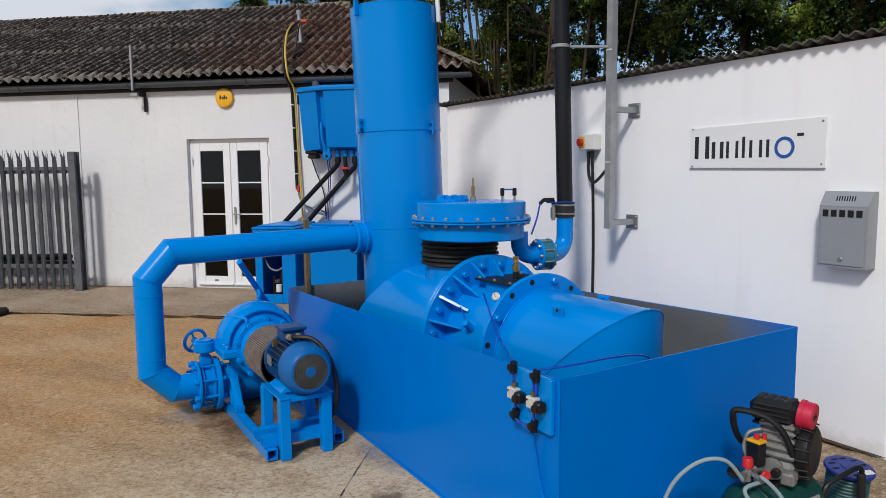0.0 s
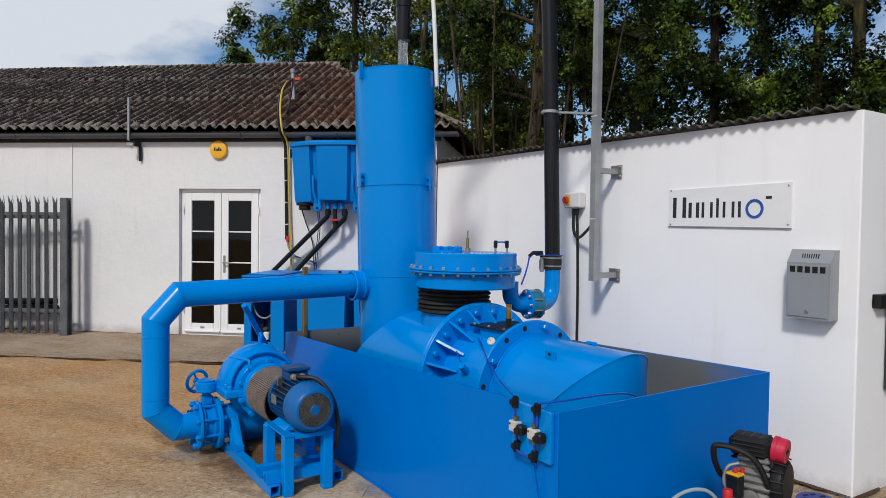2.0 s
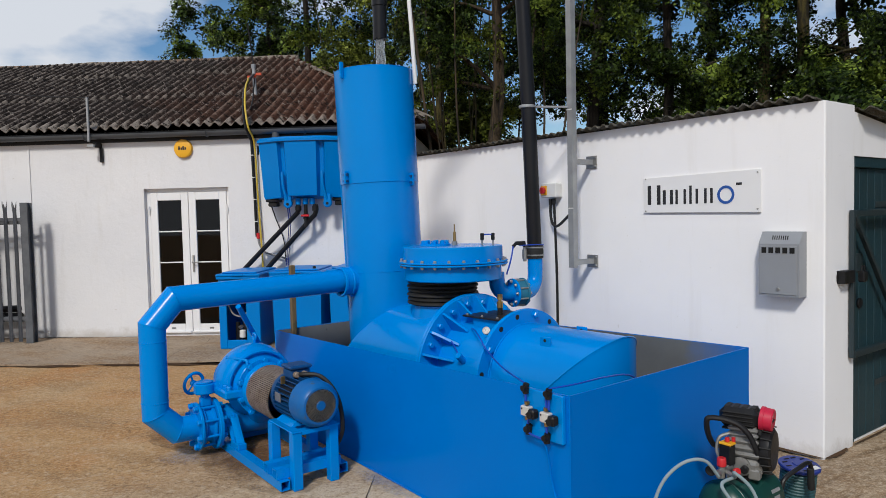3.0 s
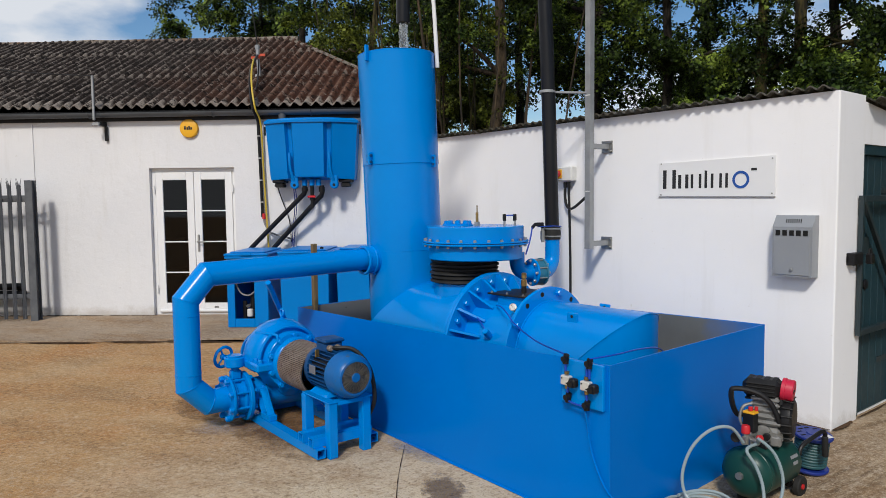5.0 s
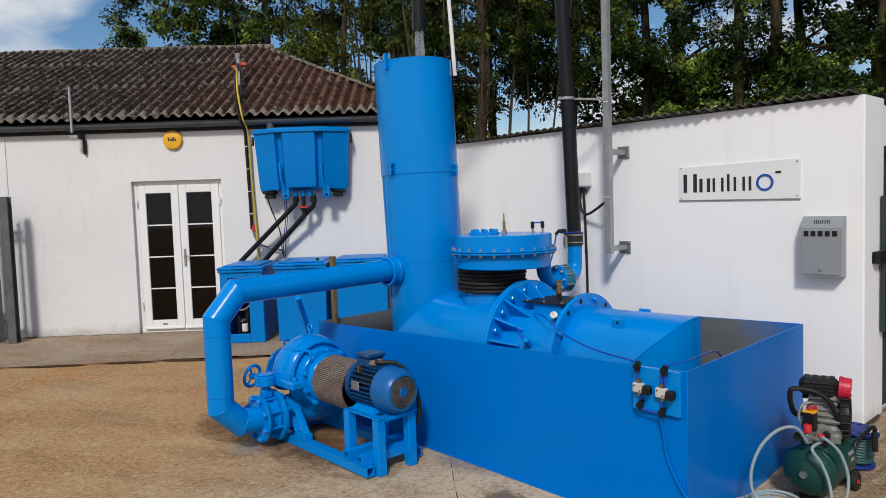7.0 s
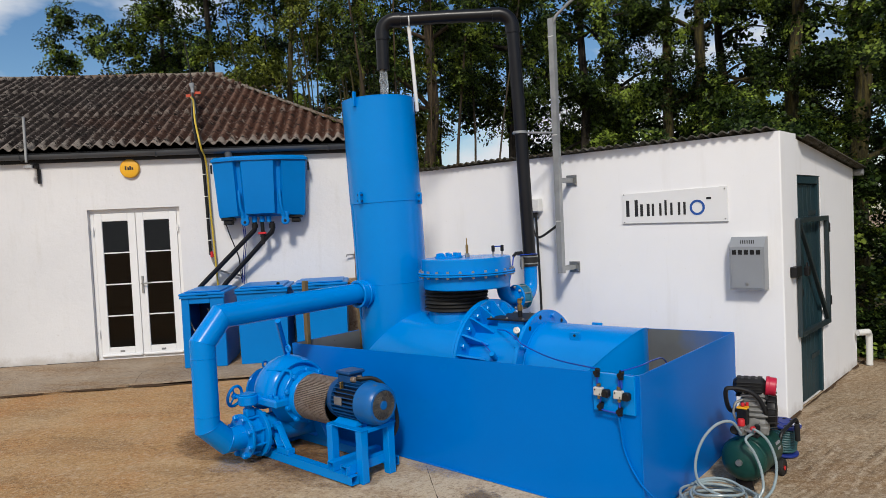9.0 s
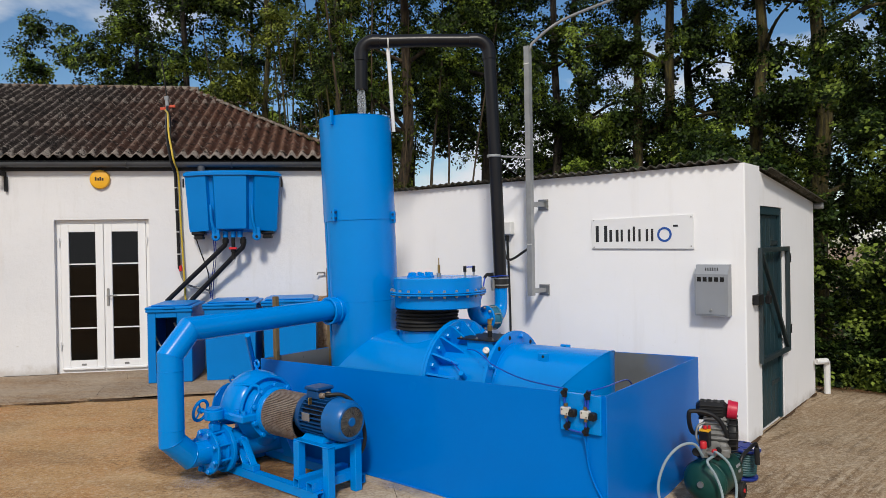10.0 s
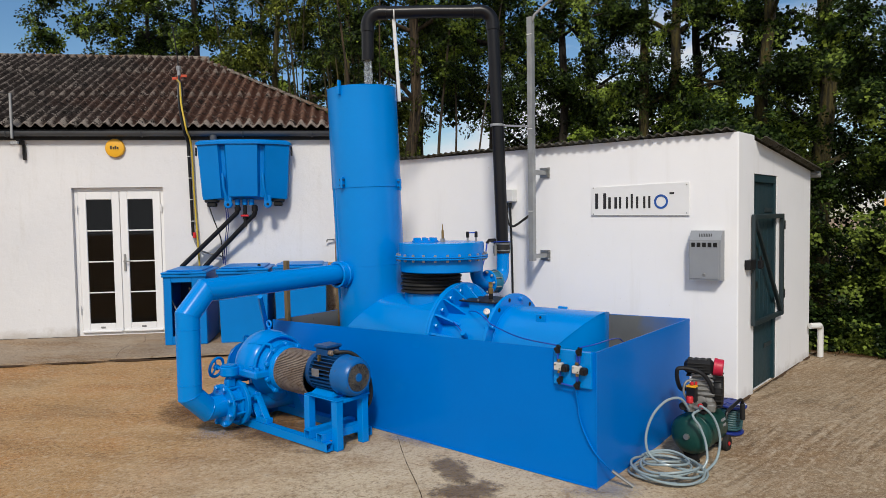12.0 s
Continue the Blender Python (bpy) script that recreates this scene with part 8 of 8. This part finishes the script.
# small warning sign in the hedge
sg = thing("warning_sign", (4.36, 5.1, 1.6), "small yellow and grey warning sign on the hedge", "sign", Matrix.Translation((4.42, 5.38, 1.70)) @ pose(0, 0, 0, 0, 0, math.degrees(math.atan2(SB.y, SB.x))) @ Matrix.Translation((-4.36, -5.1, -1.6)))
part("yellow_panel", Shape().box((4.26, 5.10, 1.56), (4.46, 5.106, 1.64), 0.001), YELLOW, sg)
part("grey_panel", Shape().box((4.26, 5.10, 1.641), (4.46, 5.106, 1.70), 0.001), GALV, sg)
op = RIG @ Vector((2.5, 0.50, 0))
# dark patch under the pump: stain and the pump's soft shadow in one colour
stain("brown_patch", op.x, op.y, 0.85, 0.36, BROWN_STAIN, "dark brown stain and painted shade on the concrete under the pump", 131)
stain("damp_patch", -0.52, 3.28, 0.13, 0.30, WET, "dark damp patch on the concrete", 12)
stain("damp_patch", -0.49, 2.93, 0.24, 0.17, WET, "dark damp patch on the concrete", 0)
stain("brown_patch", -2.42, 5.05, 0.36, 0.55, BROWN_STAIN, "dark brown patch on the concrete beside the delivery pipe", 20)


def wall_foot_dirt():
    """Soil and moss gathered in a ragged line along the foot of the outbuilding."""
    random.seed(14)
    s = Shape()
    for run, put in ((SHED_DEEP + 0.2, lambda k, o: (-0.004 - o, k)), (4.2, lambda k, o: (k, -0.004 - o))):
        k = 0.0
        while k < run:
            step = random.uniform(0.25, 0.70)
            n, wide = 14, random.uniform(0.008, 0.05)
            near = [put(k + step * i / n, 0.0) for i in range(n + 1)]
            far = [put(k + step * i / n, math.sin(math.pi * i / n) ** 0.5 * wide * random.uniform(0.55, 1.1) + 0.004) for i in range(n + 1)]
            ring = []
            for a, b in near + far[::-1]:
                p = SHED @ Vector((a, b, 0))
                ring.append((p.x, p.y, level(p.x, p.y) + 0.012))
            s.add(ring, [tuple(range(len(ring)))])
            k += step * random.uniform(0.9, 1.5)
    solid("wall_foot_dirt", s, DIRT, "dark soil and moss along the wall foot", "dirt", kind="structure")


wall_foot_dirt()
stain("hedge_foot_dirt", 4.45, 5.35, 1.3, 0.14, BROWN_STAIN, "dark leaf litter on the concrete along the hedge", -48)
# darkens the concrete where the fence throws its shade; grime is part of it
stain("fence_foot_shade_grime", -6.4, 8.55, 0.9, 0.5, BROWN_STAIN, "painted shade and grime on the concrete below the fence", 10)
stain("paint_spill", 0.31, 2.78, 0.26, 0.15, OVERSPRAY, "blue paint overspray on the concrete", 0)
stain("paint_spill", -2.12, 4.40, 0.26, 0.20, OVERSPRAY, "blue paint overspray below the valve", 10)
stain("paint_spill", -0.75, 3.95, 0.35, 0.10, OVERSPRAY, "blue paint overspray along the tank foot", -48)


# ---- trees and hedge ----
# where the crowns part and the sky comes through the wood: a point, a heading, a half width
OPENINGS = [
    ((3.08, 8.0, 4.26), (0.48, 1, 0.29), 0.20), ((3.59, 8.0, 4.00), (0.54, 1, 0.26), 0.22), ((4.08, 8.0, 4.05), (0.59, 1, 0.26), 0.26),
    ((3.83, 8.0, 3.48), (0.57, 1, 0.20), 0.26), ((4.96, 8.0, 4.68), (0.70, 1, 0.33), 0.42), ((5.07, 8.0, 3.98), (0.71, 1, 0.26), 0.22),
    ((1.71, 8.0, 3.80), (0.33, 1, 0.24), 0.20), ((2.27, 8.0, 3.43), (0.39, 1, 0.20), 0.16), ((4.30, 8.0, 3.17), (0.62, 1, 0.17), 0.15),
]


def leaf_cloud(name, centres, sizes, count, leaf, material, seed, squash=0.75, droop=0.25, per=46):
    """Leaves as small folded quads in flat drooping sprays, the sprays thickest towards the outside of each clump."""
    rng = np.random.default_rng(seed)
    centres, sizes = np.array(centres, float), np.array(sizes, float)
    arms, reach = count // (per * 5), np.array([0.35, 0.55, 0.72, 0.88, 1.02])
    twigs = arms * 5
    pick = rng.choice(len(centres), arms, p=sizes**2 / (sizes**2).sum())
    d = rng.normal(size=(arms, 3))
    d /= np.linalg.norm(d, axis=1)[:, None]
    rad = (sizes[pick] * rng.uniform(0.7, 1.1, arms))[:, None] * reach
    d = np.repeat(d, 5, 0)
    twig = np.repeat(centres[pick], 5, 0) + d * rad.ravel()[:, None] * np.array([1, 1, squash]) + rng.normal(size=(twigs, 3)) * leaf * 1.3
    twig[:, 2] -= 0.25 * rad.ravel() ** 2 / np.repeat(sizes[pick], 5)
    keep = np.ones(twigs, bool)
    for at, way, r in OPENINGS:
        along = twig[:, 1] - at[1]
        dx = twig[:, 0] - at[0] - along * way[0]
        dz = twig[:, 2] - at[2] - along * way[2]
        keep &= np.hypot(dx, dz) > r * (1 + 0.07 * along) * rng.uniform(0.75, 1.3, twigs) * (along > -2.0) * (along < 14.0)
    twig, d = twig[keep], d[keep]
    twigs = len(twig)
    count = twigs * per
    face = rng.normal(size=(twigs, 3)) * 0.35 + d * 0.50 + np.array([0, -0.12, 0.60])
    face /= np.linalg.norm(face, axis=1)[:, None]
    wide = np.repeat(rng.uniform(0.7, 1.35, twigs), per)[:, None]
    face = np.repeat(face, per, 0)
    off = rng.normal(size=(count, 3))
    off -= face * ((off * face).sum(1))[:, None]
    off *= (3.0 * leaf * np.sqrt(rng.uniform(0, 1, count)) / np.linalg.norm(off, axis=1))[:, None] * wide
    off += face * (rng.normal(size=count) * 0.5 * leaf)[:, None]
    off[:, 2] -= 0.07 * (off**2).sum(1) / leaf
    pos = np.repeat(twig, per, 0) + off
    nrm = rng.normal(size=(count, 3)) * 0.30 + face
    nrm /= np.linalg.norm(nrm, axis=1)[:, None]
    t = np.cross(nrm, rng.normal(size=(count, 3)))
    t /= np.linalg.norm(t, axis=1)[:, None]
    t[:, 2] -= droop
    b = np.cross(nrm, t)
    ln = (leaf * rng.uniform(0.6, 1.3, count))[:, None]
    quad = np.stack([pos - t * ln * 0.5, pos + b * ln * 0.40 - t * ln * 0.08 + nrm * ln * 0.08, pos + t * ln * 0.5, pos - b * ln * 0.40 - t * ln * 0.08 + nrm * ln * 0.08], 1).reshape(-1, 3)
    me = bpy.data.meshes.new(name)
    me.vertices.add(len(quad))
    me.vertices.foreach_set("co", quad.ravel())
    me.loops.add(4 * count)
    me.loops.foreach_set("vertex_index", np.arange(4 * count))
    me.polygons.add(count)
    me.polygons.foreach_set("loop_start", np.arange(0, 4 * count, 4))
    me.update()
    me.validate()
    me.materials.append(material)
    return me


def make_tree(x, y, height, spread, low, count, label, seed, leaf=0.11, bark=None, foliage=None, trunk_r=0.16, lean=(0, 0), clumps=60, dense=0.42, stems=0, ivy=0):
    rng = random.Random(seed)
    count, leaf = int(count * 1.5), leaf * 0.86
    t = thing("tree", (x, y, 0), label, "tree", group="trees behind the buildings")
    bark, foliage = bark or BARK, foliage or LEAF
    n = 9
    stem = []
    for i in range(n):
        k = i / (n - 1)
        stem.append(Vector((x + lean[0] * k + rng.uniform(-1, 1) * 0.10 * (k > 0), y + lean[1] * k + rng.uniform(-1, 1) * 0.10 * (k > 0), height * 0.9 * k)))
    part("trunk", Shape().tube(stem, trunk_r, 10, radii=[trunk_r * (1.25 if i == 0 else 1.0 - 0.78 * i / (n - 1)) for i in range(n)]), bark, t, sharp=80)
    centres, sizes = [], []
    for i in range(13):
        k = rng.uniform(low, 0.9)
        a = stem[min(n - 1, int(k * (n - 1)))]
        w = rng.uniform(0, 2 * math.pi)
        reach = spread * rng.uniform(0.45, 1.0) * (1.0 - 0.4 * k)
        tip = a + Vector((math.cos(w) * reach, math.sin(w) * reach, reach * rng.uniform(0.1, 0.6)))
        mid = a.lerp(tip, 0.5) + Vector((rng.uniform(-0.15, 0.15), rng.uniform(-0.15, 0.15), rng.uniform(0.0, 0.25)))
        r0 = trunk_r * (1 - 0.75 * k) * 0.5
        part("limb", Shape().tube(smooth([a, mid, tip], 4), r0, 6, radii=[r0 * (1 - 0.8 * j / 8) for j in range(9)]), bark, t, sharp=80)
        for q in (mid, tip, tip.lerp(mid, 0.5)):
            centres.append(q)
            sizes.append(rng.uniform(0.40, 0.85) * spread * dense)
    for i in range(clumps):
        k = rng.uniform(low, 1.05)
        w = rng.uniform(0, 2 * math.pi)
        rr = spread * math.sqrt(rng.uniform(0, 1)) * (1.05 - 0.45 * k)
        centres.append(Vector((x + lean[0] * k + rr * math.cos(w), y + lean[1] * k + rr * math.sin(w), height * k + rng.uniform(-0.3, 0.3))))
        sizes.append(rng.uniform(0.25, 0.6) * spread * dense * 1.4)
    for i in range(stems):
        w, rr = rng.uniform(0, 2 * math.pi), rng.uniform(0.2, 1.4)
        a = Vector((x + rr * math.cos(w), y + rr * math.sin(w), 0))
        tip = a + Vector((rng.uniform(-0.7, 0.7), rng.uniform(-0.5, 0.5), rng.uniform(4.5, 7.5)))
        mid = a.lerp(tip, 0.5) + Vector((rng.uniform(-0.2, 0.2), rng.uniform(-0.2, 0.2), 0))
        r0 = rng.uniform(0.018, 0.038)
        part("stem", Shape().tube(smooth([a, mid, tip], 4), r0, 6, radii=[r0 * (1 - 0.07 * j) for j in range(9)]), bark, t, sharp=80)
    me = leaf_cloud("crown", [tuple(c) for c in centres], sizes, count, leaf, foliage, seed)
    me.transform(Matrix.Translation((-x, -y, 0)))
    ob = new("crown", me)
    ob.parent = t
    if ivy:
        around = [tuple(stem[0].lerp(stem[-1], k / 40 * 0.62) + Vector((rng.uniform(-1, 1), rng.uniform(-1, 1), 0)) * trunk_r * 0.8) for k in range(9, 40)]
        me = leaf_cloud("ivy", around, [trunk_r * rng.uniform(0.7, 1.6) for _ in around], ivy, 0.045, LEAF_LIGHT, seed + 500)
        me.transform(Matrix.Translation((-x, -y, 0)))
        climber = tagged(new("ivy", me), "ivy climbing the trunk")
        climber.parent = t
    return t


# a row behind the house, thinning towards the open sky, then a nearer row behind the outbuilding
make_tree(-11.2, 26.0, 9.4, 1.75, 0.40, 20000, "far rounded broadleaf tree against the sky", 21, leaf=0.105, dense=0.42, clumps=46)
make_tree(-13.6, 28.0, 7.4, 1.9, 0.40, 9000, "far rounded broadleaf tree against the sky", 43, leaf=0.110, dense=0.42)
make_tree(-7.0, 21.5, 10.5, 2.1, 0.30, 30000, "tall broadleaf tree behind the house roof", 22, leaf=0.096, clumps=80)
make_tree(-5.0, 19.0, 12.0, 2.7, 0.22, 34000, "tall dark broadleaf tree behind the house", 23, leaf=0.092, stems=6)
make_tree(-2.7, 16.5, 11.5, 2.4, 0.2, 36000, "slender tree with mossy trunk and light leaves", 24, leaf=0.076, bark=BARK_MOSS, foliage=LEAF_LIGHT, trunk_r=0.11, stems=12)
make_tree(-1.0, 13.6, 10.0, 1.9, 0.24, 32625, "light green tree with many thin stems", 25, leaf=0.070, foliage=LEAF_LIGHT, trunk_r=0.10, bark=BARK_MOSS, stems=16)
make_tree(0.03, 10.9, 10.5, 1.9, 0.40, 46218, "tall tree with a thick ivy-grown trunk", 26, leaf=0.050, trunk_r=0.13, bark=BARK_RED, dense=0.36, stems=8, ivy=2600)
make_tree(1.7, 11.8, 10.5, 2.1, 0.33, 44000, "dark leafy tree behind the outbuilding", 27, leaf=0.054, trunk_r=0.14, dense=0.32, clumps=48)
make_tree(2.7, 10.9, 10.5, 1.9, 0.26, 36000, "dark leafy tree behind the outbuilding", 28, leaf=0.050, trunk_r=0.10, clumps=44, dense=0.34)
make_tree(3.87, 10.3, 10.0, 1.6, 0.22, 42000, "leafy tree with a slim mossy trunk", 41, leaf=0.050, trunk_r=0.115, bark=BARK_MOSS, clumps=44, dense=0.34)
make_tree(4.29, 9.8, 10.0, 1.7, 0.22, 42000, "leafy tree with a slim mossy trunk", 29, leaf=0.050, trunk_r=0.12, bark=BARK_MOSS, clumps=44, dense=0.32)
make_tree(5.12, 8.8, 10.0, 1.7, 0.22, 42000, "leafy tree with a mossy straight trunk", 30, leaf=0.050, trunk_r=0.13, bark=BARK_MOSS, clumps=44, dense=0.32)
make_tree(5.62, 8.2, 10.0, 1.8, 0.22, 42000, "leafy tree with a mossy straight trunk", 42, leaf=0.050, trunk_r=0.15, bark=BARK_MOSS, clumps=44, dense=0.34)
make_tree(7.5, 7.2, 9.5, 2.3, 0.15, 34141, "dense leafy tree at the yard edge", 31, leaf=0.046)
make_tree(9.4, 5.2, 9.5, 2.5, 0.12, 39933, "dense leafy tree at the yard edge", 32, leaf=0.046)

# a second, darker row that closes the wood behind
for k, (px, py, h) in enumerate(((-3.6, 22.5, 11.0), (-1.2, 20.0, 12.0), (0.8, 17.0, 11.5), (2.4, 15.0, 12.0), (4.2, 14.0, 9.5), (6.0, 12.6, 9.0), (7.8, 11.2, 9.0), (10.0, 9.6, 8.5))):
    make_tree(px, py, h, 2.6, (0.10, 0.10, 0.36, 0.36)[k] if k < 4 else 0.05, (24000, 22000, 8000, 11000, 11000, 13000, 16000, 20000)[k], "dark leafy tree deep in the wood", 60 + k, leaf=0.100, trunk_r=0.15, clumps=60, dense=0.36)


def make_hedge():
    """Ivy-grown hedge along the yard edge beyond the outbuilding."""
    rng = random.Random(8)
    centres, sizes = [], []
    for i in range(420):
        k = rng.uniform(-2.8, 5.2)
        z = rng.uniform(0.0, 3.9) if k > -0.2 else rng.uniform(0.0, 2.7)
        p = Vector((3.95, 5.65, 0)) - SB * k + SE * (rng.uniform(0.35, 1.3) + 0.10 * z)
        centres.append((p.x, p.y, z + 0.05))
        sizes.append(rng.uniform(0.28, 0.55))
    # low growth spilling over the edge of the concrete
    for i in range(90):
        p = Vector((3.95, 5.65, 0)) - SB * rng.uniform(-1.6, 5.2) + SE * rng.uniform(0.22, 0.55)
        centres.append((p.x, p.y, rng.uniform(0.12, 0.40)))
        sizes.append(rng.uniform(0.20, 0.32))
    me = leaf_cloud("hedge", centres, sizes, 210000, 0.048, LEAF_IVY, 5)
    ob = tagged(new("hedge", me), "dense dark green ivy-covered hedge at the yard edge", "hedge", kind="stuff")
    return ob


make_hedge()


def make_thicket():
    """Undergrowth filling the wood behind the trees."""
    rng = random.Random(9)
    centres, sizes = [], []
    for i in range(420):
        k = rng.random()
        a, b = Vector((-9.0, 24.0, 0)), Vector((10.5, 8.5, 0))
        if rng.random() < 0.55:
            a, b = Vector((-1.0, 15.5, 0)), Vector((9.0, 8.8, 0))
        p = a.lerp(b, k) + Vector((rng.uniform(-0.8, 0.8), rng.uniform(0, 1.6), 0))
        z = rng.uniform(0.3, 4.4)
        # a clearing in the wood where the sky comes down to the roofs
        if abs(p.x - 0.80 - 0.167 * (p.y - 11)) < 1.1:
            z = min(z, 1.9)
        centres.append((p.x, p.y, z))
        sizes.append(rng.uniform(0.4, 0.8))
    me = leaf_cloud("undergrowth", centres, sizes, 200000, 0.062, LEAF, 6)
    return tagged(new("undergrowth", me), "dark leafy undergrowth between the trees", "undergrowth", kind="stuff")


make_thicket()
